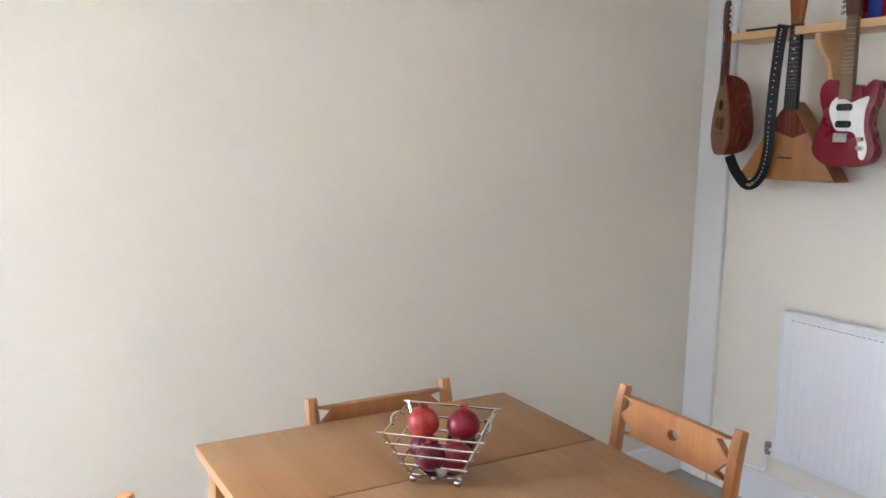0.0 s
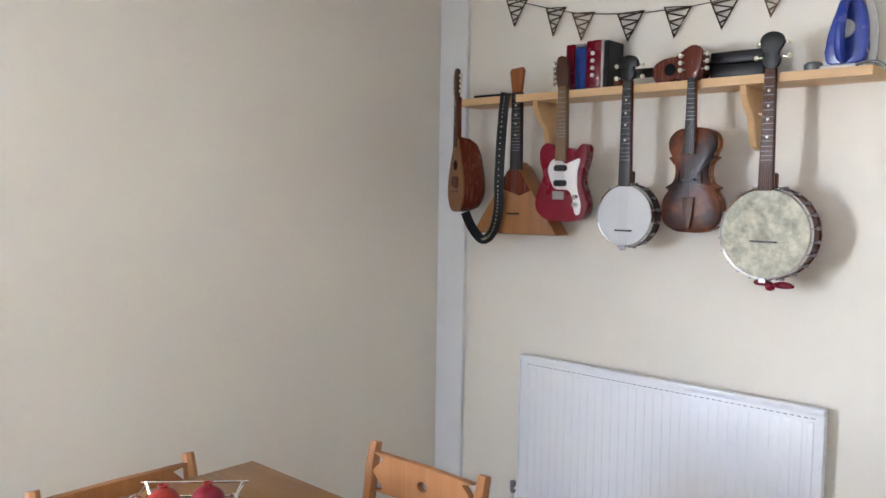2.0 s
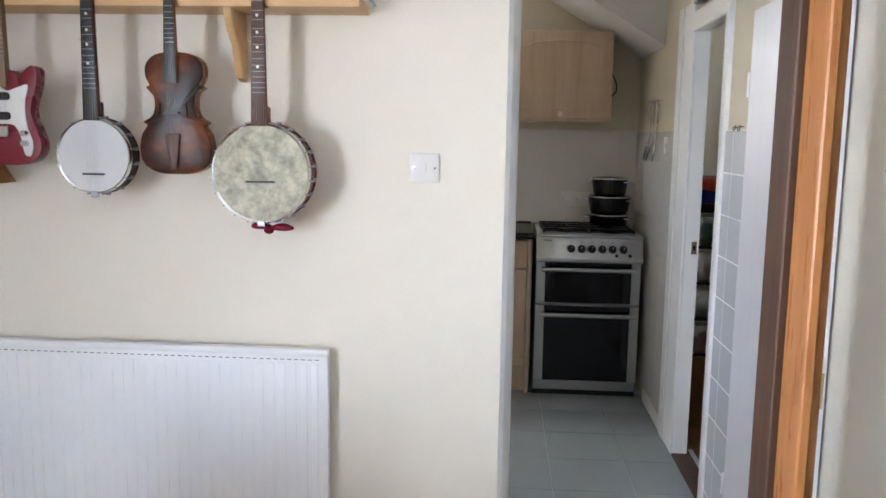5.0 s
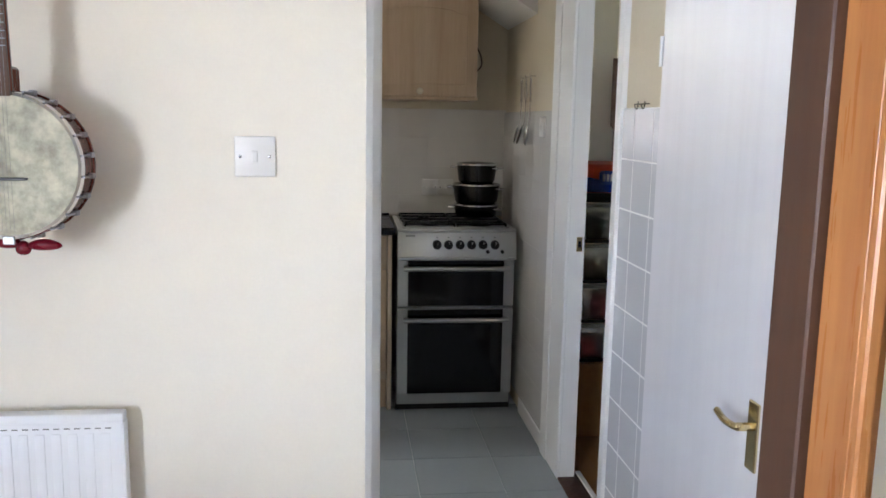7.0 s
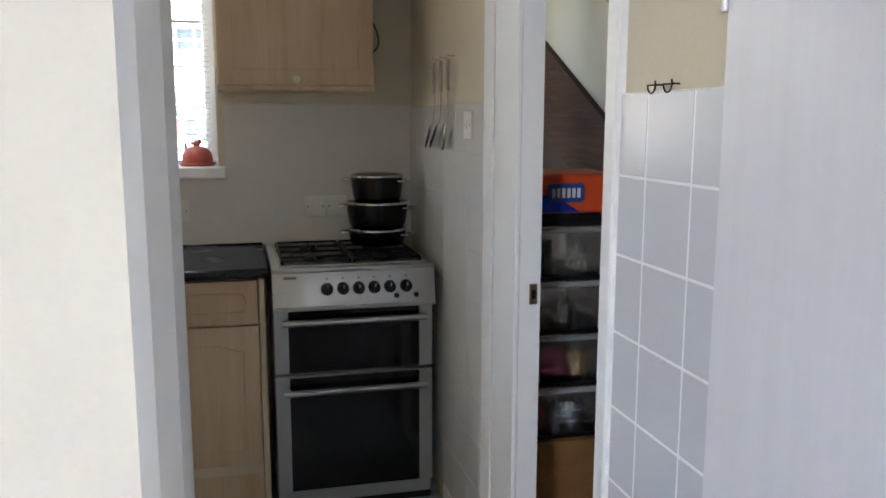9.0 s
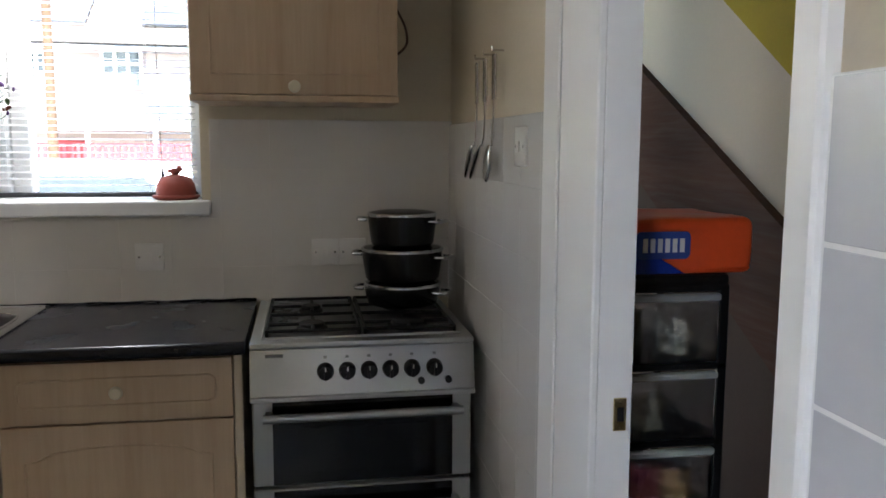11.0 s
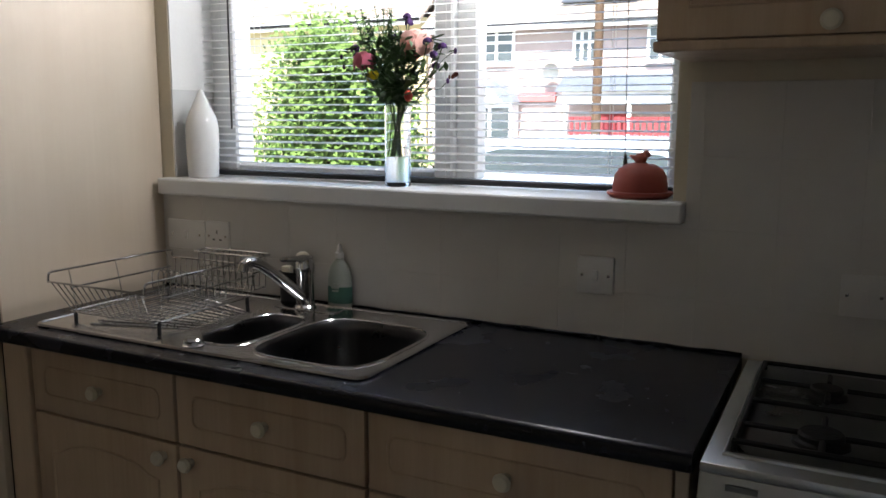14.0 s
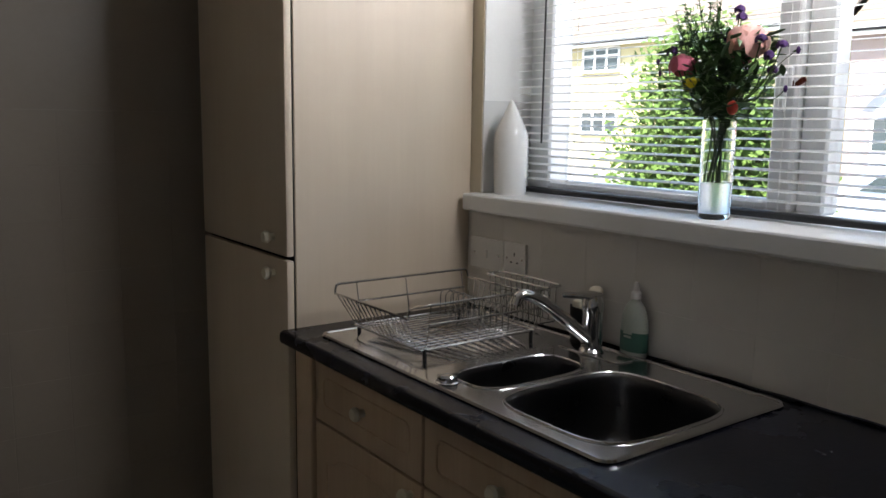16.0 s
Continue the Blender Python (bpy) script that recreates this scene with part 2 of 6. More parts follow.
# ---- mesh helpers ----


def thing(name, label, category, at=(0, 0, 0), group=""):
    ob = new(name)
    ob.empty_display_size = 0.05
    ob.matrix_basis = Matrix.Translation(at)
    return tagged(ob, label, category, group)


def world_of(ob):
    return world_of(ob.parent) @ ob.matrix_parent_inverse @ ob.matrix_basis if ob.parent else ob.matrix_basis.copy()


def mesh_of(name, bm, material, smooth=None):
    bmesh.ops.recalc_face_normals(bm, faces=bm.faces)
    me = bpy.data.meshes.new(name)
    bm.to_mesh(me)
    bm.free()
    me.materials.append(M[material] if isinstance(material, str) else material)
    if smooth is not None:
        me.shade_smooth()
        me.set_sharp_from_angle(angle=radians(smooth))
    return me


def part(name, bm, material, parent, label="", smooth=35):
    """One mesh, given in world coordinates, under a thing or a part."""
    ob = new(name, mesh_of(name, bm, material, smooth))
    ob.parent = parent
    ob.matrix_parent_inverse = world_of(parent).inverted()
    return tagged(ob, label)


def solo(name, bm, material, label, category, smooth=35, kind="", group=""):
    return tagged(new(name, mesh_of(name, bm, material, smooth)), label, category, group, kind)


def box(x0, x1, y0, y1, z0, z1, bevel=0.0, seg=1, bm=None):
    b = bmesh.new()
    bmesh.ops.create_cube(b, size=1)
    for v in b.verts:
        v.co = Vector((x0 if v.co.x < 0 else x1, y0 if v.co.y < 0 else y1, z0 if v.co.z < 0 else z1))
    if bevel:
        bmesh.ops.bevel(b, geom=b.edges[:], offset=bevel, segments=seg, profile=0.5, affect="EDGES")
    return joined(bm, b)


def joined(bm, b):
    if bm is None:
        return b
    me = bpy.data.meshes.new("tmp")
    b.to_mesh(me)
    b.free()
    bm.from_mesh(me)
    bpy.data.meshes.remove(me)
    return bm


def tube(pts, r, seg=8, bm=None, closed=False):
    """A round bar along points; r may be one radius or one for each point."""
    b = bmesh.new()
    pts = [Vector(p) for p in pts]
    n = len(pts)
    radii = r if isinstance(r, (list, tuple)) else [r] * n
    rings, up = [], None
    for i, p in enumerate(pts):
        a, c = (pts[i - 1], pts[(i + 1) % n]) if closed else (pts[max(i - 1, 0)], pts[min(i + 1, n - 1)])
        d = (c - a).normalized()
        if up is None:
            up = d.orthogonal().normalized()
        up = (up - d * up.dot(d)).normalized()
        side = d.cross(up)
        rings.append([b.verts.new(p + radii[i] * (math.cos(2 * math.pi * k / seg) * up + math.sin(2 * math.pi * k / seg) * side)) for k in range(seg)])
    for i in range(n if closed else n - 1):
        u, w = rings[i], rings[(i + 1) % n]
        for k in range(seg):
            b.faces.new((u[k], u[(k + 1) % seg], w[(k + 1) % seg], w[k]))
    if not closed:
        b.faces.new(rings[0])
        b.faces.new(rings[-1])
    return joined(bm, b)


def lathe(profile, centre, axis="z", seg=32, bm=None, caps=True):
    """Turn (radius, height) pairs about an axis."""
    b = bmesh.new()
    c = Vector(centre)
    rings = []
    for r, h in profile:
        ring = []
        for k in range(seg if r > 1e-6 else 1):
            a = 2 * math.pi * k / seg
            u, w = r * math.cos(a), r * math.sin(a)
            ring.append(b.verts.new(c + Vector({"z": (u, w, h), "x": (h, u, w), "y": (u, h, w)}[axis])))
        rings.append(ring)
    for p, q in zip(rings, rings[1:]):
        for k in range(seg):
            f = [p[k % len(p)], p[(k + 1) % len(p)], q[(k + 1) % len(q)], q[k % len(q)]]
            f = list(dict.fromkeys(f))
            if len(f) > 2:
                b.faces.new(f)
    for ring in (rings[0], rings[-1]):
        if caps and len(ring) > 2:
            b.faces.new(ring)
    return joined(bm, b)


def slab(outline, x0, x1, bevel=0.0, seg=2, bm=None, axis="x"):
    """A flat outline of (y, z) pairs made thick along x (or (x, z) along y, (x, y) along z)."""
    b = bmesh.new()
    put = {"x": lambda h, u, w: (h, u, w), "y": lambda h, u, w: (u, h, w), "z": lambda h, u, w: (u, w, h)}[axis]
    f = b.faces.new([b.verts.new(put(x0, u, w)) for u, w in outline])
    ex = bmesh.ops.extrude_face_region(b, geom=[f])
    for v in ex["geom"]:
        if isinstance(v, bmesh.types.BMVert):
            v.co += Vector(put(x1 - x0, 0, 0))
    if bevel:
        caps = [e for e in b.edges if abs((e.verts[0].co - e.verts[1].co).dot(Vector(put(1, 0, 0)))) < 1e-6]
        bmesh.ops.bevel(b, geom=caps, offset=bevel, segments=seg, profile=0.5, affect="EDGES", clamp_overlap=True)
    return joined(bm, b)


def ball(c, r, bm=None, u=12, v=8, squash=1.0):
    b = bmesh.new()
    bmesh.ops.create_uvsphere(b, u_segments=u, v_segments=v, radius=r)
    for vert in b.verts:
        vert.co = Vector((vert.co.x, vert.co.y, vert.co.z * squash)) + Vector(c)
    return joined(bm, b)


def spline(pts, n=40, closed=False):
    """Smooth points through the given ones (Catmull-Rom)."""
    p = [Vector(q) if len(q) == 3 else Vector((q[0], q[1], 0)) for q in pts]
    out, k = [], len(p)
    spans = k if closed else k - 1
    for i in range(spans):
        g = (lambda j: p[j % k]) if closed else (lambda j: p[min(max(j, 0), k - 1)])
        a, b, c, d = g(i - 1), g(i), g(i + 1), g(i + 2)
        m = max(2, n // spans)
        for s in range(m):
            t = s / m
            out.append(0.5 * (2 * b + (c - a) * t + (2 * a - 5 * b + 4 * c - d) * t * t + (3 * b - 3 * c + d - a) * t ** 3))
    if not closed:
        out.append(p[-1])
    return out


def flat(pts, n=48):
    return [(q.x, q.y) for q in spline(pts, n, True)]


def rounded(y0, y1, z0, z1, r, n=4):
    pts = []
    for cy, cz, a0 in ((y1 - r, z1 - r, 0), (y0 + r, z1 - r, 90), (y0 + r, z0 + r, 180), (y1 - r, z0 + r, 270)):
        pts += [(cy + r * math.cos(radians(a0 + 90 * k / n)), cz + r * math.sin(radians(a0 + 90 * k / n))) for k in range(n + 1)]
    return pts


def structure(name, bm, material, label, category="wall", smooth=None):
    return solo(name, bm, material, label, category, smooth, "structure")


# ---- the building ----
XW, XP, XQ, XB, XO = -3.6, 2.757, 2.87, 5.385, 5.66  # dining window wall, partition faces, kitchen window wall
YS, YC, YH, YN = -0.35, -0.408, -0.455, 2.56
CEIL = 2.38
structure("floor_dining", box(XW, 2.81, YS, YN, -0.08, 0.0), "carpet", "beige short-pile carpet of the dining room", "floor")
structure("floor_kitchen", box(2.81, XB, YS, 2.56, -0.08, -0.004), "floor_joint", "pale grey kitchen floor bed under the tiles", "floor")
structure("ceiling_dining", box(XW, XP, YS, YN, CEIL, CEIL + 0.1), "ceiling", "plain white dining room ceiling", "ceiling")
structure("ceiling_kitchen", box(XQ, XB, YS, YN, CEIL, CEIL + 0.1), "ceiling", "plain white kitchen ceiling", "ceiling")
structure("wall_north", box(-0.8, XO, YN, YN + 0.15, -0.08, CEIL + 0.1), "cream", "plain cream painted wall")
structure("wall_north_west", box(XW, -2.1, YN, YN + 0.15, -0.08, CEIL + 0.1), "muted", "unseen taupe wall beyond the dining room window, darkened to cut bounce")
structure("wall_north_low", box(-2.1, -0.8, YN, YN + 0.15, -0.08, 0.3), "cream", "cream wall under the dining room window")
structure("wall_north_high", box(-2.1, -0.8, YN, YN + 0.15, 1.95, CEIL + 0.1), "cream", "cream wall over the dining room window")
# partition with the doorway to the kitchen
structure("wall_partition", box(XP, XQ, 0.452, YN, -0.004, CEIL), "cream", "cream painted wall hung with instruments")
# unseen lining added on the kitchen side to lower the bounced light
structure("wall_partition_bounce_lining", box(XQ + 0.002, XQ + 0.010, 0.47, YN - 0.03, 0.0, CEIL - 0.002), "kcream", "unseen cream lining added over the partition to lower kitchen bounce")
structure("wall_over_doorway", box(XP, XQ, YS, 0.452, 1.875, CEIL), "cream", "cream painted wall over the kitchen doorway")
# wall on the side of the hall, with the openings of the hall door and of the cupboard under the stairs
structure("wall_south_dining", box(2.03, XQ, YH, YS, -0.08, CEIL + 0.1), "cream", "cream painted wall beside the hall door")
structure("wall_south_corner", box(XW, 1.2, YH, -0.212, -0.08, CEIL + 0.1), "muted", "unseen taupe wall behind the hall door, darkened to cut bounce")
structure("wall_south_over_door", box(1.2, 2.03, YH, YS, 2.0, CEIL + 0.1), "cream", "cream painted wall over the hall door")
structure("wall_south_kitchen", box(XQ, 3.475, YC, YS, -0.08, CEIL + 0.1), "kcream", "cream kitchen wall over white tiles")
structure("wall_south_cooker", box(4.035, XO, YC, YS, -0.08, CEIL + 0.1), "kcream", "cream kitchen wall beside the cooker")
structure("wall_south_over_cupboard", box(3.475, 4.035, YC, YS, 1.9, CEIL + 0.1), "kcream", "cream wall over the cupboard opening")
# wall with the kitchen window
WY0, WY1, WZ0, WZ1 = 0.43, 1.845, 1.185, 2.08
structure("wall_east_low", box(XB, XO, YS, YN, -0.4, WZ0), "kcream", "cream kitchen wall under the window")
structure("wall_east_high", box(XB, XO, YS, YN, WZ1, CEIL + 0.1), "kcream", "cream kitchen wall over the window")
structure("wall_east_cooker", box(XB, XO, YS, WY0, WZ0, WZ1), "kcream", "cream kitchen wall over the cooker")
structure("wall_east_end", box(XB, XO, WY1, YN, WZ0, WZ1), "kcream", "cream kitchen wall behind the tall cupboard")
# unseen wall behind the walker, set far back to thin the bounced light
structure("wall_west", box(XW - 0.2, XW, YH, YN + 0.15, -0.4, CEIL + 0.1), "muted", "unseen taupe wall closing the dining room, darkened to cut bounce")
# hall and cupboard shell
structure("floor_hall", box(XW, 6.0, -1.4, YH, -0.08, -0.002), "floor_wood", "orange-brown boarded floor beyond the doors", "floor")
structure("wall_hall_end", box(XP, XQ, -1.3, YH, 0, CEIL), "cream", "cream wall at the end of the hall")
structure("wall_hall_side", box(XW, 6.0, -1.4, -1.3, -0.08, CEIL + 0.1), "cream", "cream wall along the hall")
structure("wall_hall_west", box(XW - 0.1, XW, -1.4, YH, -0.08, CEIL + 0.1), "cream", "cream wall closing the hall")
structure("wall_cupboard_end", box(5.9, 6.0, -1.3, YH, -0.08, CEIL + 0.1), "cream", "cream end wall of the cupboard under the stairs")
structure("ceiling_hall", box(XW, 6.0, -1.4, YH, CEIL, CEIL + 0.1), "ceiling", "plain ceiling over the hall", "ceiling")
structure("ceiling_cupboard", box(XQ, 6.0, YH, YC, CEIL, CEIL + 0.1), "ceiling", "plain ceiling over the cupboard", "ceiling")
structure("floor_cupboard", box(XQ, 6.0, YH, YS, -0.08, -0.003), "floor_wood", "orange-brown boarded floor of the cupboard", "floor")
# sloping underside of the stairs in the kitchen corner
structure("ceiling_stair_soffit", slab([(YS, 1.885), (0.47, CEIL), (YS, CEIL)], 4.70, XB), "ceiling", "white sloping boxed-in underside of the stairs", "ceiling")
# boxed pipe in the corner of the dining room
structure("trim_pipe_boxing", box(XP - 0.022, XP, 2.412, YN, 0, CEIL, 0.003), "gloss", "white painted pipe boxing in the corner", "trim")

# door lining and architrave of the kitchen doorway
bm = slab([(XP - 0.003, 0.4515), (XP + 0.012, 0.437), (XP + 0.045, 0.419), (XQ + 0.002, 0.414), (XQ + 0.002, 0.4515)], 0, 1.823, axis="z")
structure("trim_doorway_side", bm, "gloss", "white gloss painted door lining, slightly chipped", "trim")
bm = box(XP - 0.012, XQ + 0.012, YS, 0.452, 1.823, 1.872, 0.006)
box(XP - 0.022, XP, YS, 0.452, 1.858, 1.876, 0.004, bm=bm)
structure("trim_doorway_head", bm, "gloss", "white moulded door head over the kitchen doorway", "trim")

# skirting boards
structure("baseboard_dining", box(XP - 0.016, XP, 0.452, 2.412, 0, 0.13, 0.005), "gloss", "white painted skirting board", "baseboard")
structure("baseboard_dining_north", box(XW, XP - 0.022, YN - 0.016, YN, 0, 0.13, 0.005), "gloss", "white painted skirting board", "baseboard")
structure("baseboard_cooker", box(4.295, XB - 0.6, YS, YS + 0.014, 0, 0.075, 0.004), "gloss", "white painted skirting beside the cooker", "baseboard")

# lining of the cupboard under the stairs: broad far post, narrow near post, threshold
bm = box(4.015, 4.292, YS, YS + 0.014, 0, 2.0, 0.003)
box(4.20, 4.292, YS + 0.014, YS + 0.02, 0, 2.0, 0.003, bm=bm)
box(4.0155, 4.035, YC, YS, 0, 1.9, bm=bm)
structure("trim_cupboard_far_post", bm, "gloss", "broad white painted door post beside the cupboard", "trim")
bm = box(3.443, 3.490, YC, YS + 0.02, 0, 1.95, 0.004)
structure("trim_cupboard_near_post", bm, "gloss", "narrow white painted door post with worn paint", "trim")
structure("trim_cupboard_head", box(3.490, 4.03, YS - 0.05, YS + 0.018, 1.87, 1.95, 0.004), "gloss", "white painted head over the cupboard", "trim")
structure("trim_threshold", box(3.5, 4.06, YS - 0.075, YS + 0.01, -0.003, 0.008, 0.002), "pine_dark", "dark wooden threshold strip", "trim")
structure("trim_threshold_edge", box(3.5, 4.06, YS - 0.095, YS - 0.075, -0.003, 0.012, 0.002), "gloss", "white painted threshold edge", "trim")
strike = thing("strike_plate", "small brass latch keep let into the white post", "latch plate", (4.015, -0.388, 0.948))
part("plate", box(4.012, 4.0165, -0.399, -0.377, 0.920, 0.976, 0.001), "brass", strike)
part("recess", box(4.0105, 4.013, -0.394, -0.383, 0.936, 0.960), "dark", strike, "dark latch hole")
for zz in (0.926, 0.970):
    part("screw", lathe([(0.003, -0.001), (0.002, -0.002), (0.0, -0.002)], (4.012, -0.388, zz), "x", 8), "brass", strike)

# ---- kitchen window ----
window = tagged(new("window_1"), "white plastic double casement window with clear panes", "window", "", "structure")
window.matrix_basis = Matrix.Translation((5.57, 1.14, 1.2))
FX0, FX1 = 5.555, 5.615


def frame_bar(name, y0, y1, z0, z1, dx=0.0):
    part(name, box(FX0 - dx, FX1, y0, y1, z0, z1, 0.006), "upvc", window)


frame_bar("frame_bottom", WY0, WY1, WZ0, WZ0 + 0.05)
frame_bar("frame_top", WY0, WY1, WZ1 - 0.05, WZ1)
frame_bar("frame_side", WY0, WY0 + 0.05, WZ0 + 0.05, WZ1 - 0.05)
frame_bar("frame_side", WY1 - 0.05, WY1, WZ0 + 0.05, WZ1 - 0.05)
frame_bar("mullion", 0.965, 1.025, WZ0 + 0.05, WZ1 - 0.05)
for y0, y1 in ((1.027, WY1 - 0.052),):
    for a in ((y0, y0 + 0.055, WZ0 + 0.052, WZ1 - 0.052), (y1 - 0.055, y1, WZ0 + 0.052, WZ1 - 0.052), (y0 + 0.055, y1 - 0.055, WZ0 + 0.052, WZ0 + 0.072), (y0 + 0.055, y1 - 0.055, WZ1 - 0.105, WZ1 - 0.052)):
        frame_bar("casement_bar", *a, dx=0.018)
for y0, y1 in ((WY0 + 0.05, 0.965), (1.08, WY1 - 0.105)):
    pane = part("pane", box(5.585, 5.589, y0, y1, WZ0 + 0.05, WZ1 - 0.05), "pane", window)
    pane.visible_shadow = False
bm = box(5.522, 5.537, 1.035, 1.06, 1.49, 1.53, 0.003)
box(5.512, 5.524, 1.04, 1.055, 1.44, 1.52, 0.004, bm=bm)
part("window_handle", bm, "upvc", window, "white casement handle")
structure("window_sill", box(5.338, 5.556, 0.402, 1.868, 1.175, 1.221, 0.006, 2), "gloss", "deep white painted window board", "sill")
structure("window_reveal", box(XB + 0.002, 5.556, WY1 - 0.006, WY1, 1.47, WZ1), "ceiling", "white plastered window reveal", "wall")
structure("window_reveal_low", box(XB + 0.002, 5.556, WY1 - 0.004, WY1, 1.222, 1.47), "tile", "pale tiled foot of the window reveal", "wall")

# dining room window, behind the walker
window2 = tagged(new("window_2"), "white plastic dining room window with clear panes", "window", "", "structure")
window2.matrix_basis = Matrix.Translation((-1.45, YN + 0.1, 0.3))
for x0, x1, z0, z1 in ((-2.1, -0.8, 0.3, 0.36), (-2.1, -0.8, 1.89, 1.95), (-2.1, -2.04, 0.36, 1.89), (-0.86, -0.8, 0.36, 1.89), (-1.48, -1.42, 0.36, 1.89)):
    part("frame_bar", box(x0, x1, YN + 0.06, YN + 0.12, z0, z1, 0.005), "upvc", window2)
for x0, x1 in ((-2.04, -1.48), (-1.42, -0.86)):
    part("pane", box(x0, x1, YN + 0.088, YN + 0.092, 0.36, 1.89), "pane", window2).visible_shadow = False

# ---- venetian blind ----
blind = thing("venetian_blind", "white metal venetian blind lowered with open slats", "blind", (5.5, 1.13, 1.23))
part("head_rail", box(5.475, 5.515, 0.45, 1.82, 2.04, 2.075, 0.003), "slat", blind)
# rail coloured dark in place of the shade along the sill
part("bottom_rail", box(5.484, 5.512, 0.455, 1.815, 1.226, 1.240, 0.003), "shaded_rail", blind, "bottom rail coloured dark for the shaded gap at the sill")
b = bmesh.new()
prof = [(-0.0125, 0.0), (-0.006, 0.0017), (0.0, 0.0022), (0.006, 0.0017), (0.0125, 0.0)]
tilt = radians(-9)
cols = []
for dx, dz in prof:
    cols.append([b.verts.new((dx * math.cos(tilt) + (dz) * math.sin(tilt), yy, dz * math.cos(tilt) - dx * math.sin(tilt))) for yy in (-0.68, 0.68)])
for p, q in zip(cols, cols[1:]):
    b.faces.new((p[0], p[1], q[1], q[0]))
slat_mesh = mesh_of("slat", b, "slat", 60)
zz = 1.262
while zz < 2.03:
    ob = new("slat", slat_mesh)
    ob.parent = blind
    ob.matrix_parent_inverse = blind.matrix_basis.inverted()
    ob.matrix_basis = pose(5.498, 1.135, zz, random.uniform(-0.12, 0.12), random.uniform(-2, 2), 0)
    zz += 0.0205
for yy in (0.60, 1.02, 1.62):
    for xx in (5.4845, 5.5115):
        part("ladder_cord", tube([(xx, yy, 1.24), (xx, yy, 2.05)], 0.0007, 4), "slat", blind)
part("pull_cord", tube(spline([(5.468, 0.56, 2.05), (5.466, 0.562, 1.7), (5.467, 0.558, 1.37), (5.467, 0.556, 1.30)], 12), 0.001, 5), "cord", blind, "thin hanging pull cord")
part("cord_knob", lathe([(0.0, 0.03), (0.003, 0.028), (0.006, 0.0), (0.0, -0.002)], (5.467, 0.556, 1.285), "z", 8), "cord", blind)
part("tilt_wand", tube([(5.472, 1.70, 2.04), (5.470, 1.70, 1.36)], 0.0028, 6), "cord", blind, "dark tilting wand")

# ---- kitchen furniture ----
FX = 4.852  # front of the base units
UNITS = ((0.305, 0.865), (0.869, 1.343), (1.347, 1.80))


def front_panel(name, y0, y1, z0, z1, parent, xf, arch=True, label=""):
    """A laminate front with a routed, arched field, seen from -x."""
    pan = part(name, box(xf, xf + 0.018, y0, y1, z0, z1, 0.004, 2), "beech", parent, label)
    m = min(0.055, (z1 - z0) * 0.28)
    u0, u1, w0, w1 = y0 + m, y1 - m, z0 + m, z1 - m
    c = (u0 + u1) / 2
    if arch:
        pts = [(u0, w0), (u1, w0), (u1, w1 - 0.035), (u1 - 0.03, w1 - 0.03)]
        pts += [(c + (u1 - u0 - 0.08) / 2 * math.cos(radians(a)), w1 - 0.03 + 0.03 * math.sin(radians(a))) for a in range(20, 161, 14)]
        pts += [(u0 + 0.03, w1 - 0.03), (u0, w1 - 0.035)]
    else:
        pts = rounded(u0, u1, w0, w1, 0.018, 4)
    part("moulding", tube([(xf + 0.0005, u, w) for u, w in pts], 0.0038, 6, closed=True), "beech", pan)
    return pan


def knob(parent, x, y, z, r=0.017):
    return part("knob", lathe([(0.0, -0.030), (r * 0.75, -0.028), (r, -0.021), (r * 0.85, -0.014), (r * 0.5, -0.009), (r * 0.55, 0.0), (0, 0)], (x, y, z), "x", 20), "ivory", parent, "round cream knob")


for i, (y0, y1) in enumerate(UNITS):
    unit = thing("base_cabinet", "pale beech base cabinet with arched door and drawer", "kitchen cabinet", (5.1, (y0 + y1) / 2, 0), "base cabinets under the worktop")
    part("carcass", box(FX + 0.02, XB - 0.01, y0, y1, 0.15, 0.735 if i else 0.858), "beech_flat", unit)
    if i:
        part("front_rail", box(FX + 0.0185, FX + 0.036, y0, y1, 0.736, 0.864), "beech_flat", unit)
    dr = front_panel("drawer_front", y0 + 0.002, y1 - 0.002, 0.702, 0.857, unit, FX, False)
    knob(dr, FX, (y0 + y1) / 2, 0.782)
    dd = front_panel("door", y0 + 0.002, y1 - 0.002, 0.192, 0.697, unit, FX)
    if i:
        knob(dd, FX, 1.345 + (-0.039 if i == 1 else 0.039), 0.667)
    part("plinth", box(FX + 0.04, FX + 0.056, y0, y1, 0.0, 0.15), "beech", unit)
solo("cabinet_end_panel", box(FX, XB - 0.01, 0.282, 0.303, 0.0, 0.864, 0.002), "beech_flat", "pale laminate end panel beside the cooker", "panel")
solo("filler_post", box(FX - 0.01, FX + 0.03, 1.802, 1.884, 0.0, 0.862, 0.003), "beech", "pale laminate filler post beside the tall cupboard", "panel")

# worktop with a cut-out for the sink bowls
WZ = 0.905
SX0, SX1, SY0, SY1 = 4.866, 5.340, 0.884, 1.792
bm = bmesh.new()
BX0, BX1, BY0, BY1 = 4.885, 5.26, 0.90, 1.40
for x0, x1, y0, y1 in ((4.814, BX0, 0.272, 1.886), (BX1, XB - 0.002, 0.272, 1.886), (BX0, BX1, 0.272, BY0), (BX0, BX1, BY1, 1.886)):
    box(x0, x1, y0, y1, WZ - 0.034, WZ, bm=bm)
nose = [(4.814, WZ), (4.808, WZ - 0.0015), (4.803, WZ - 0.006), (4.802, WZ - 0.013), (4.802, WZ - 0.021), (4.804, WZ - 0.028), (4.808, WZ - 0.032), (4.814, WZ - 0.034)]
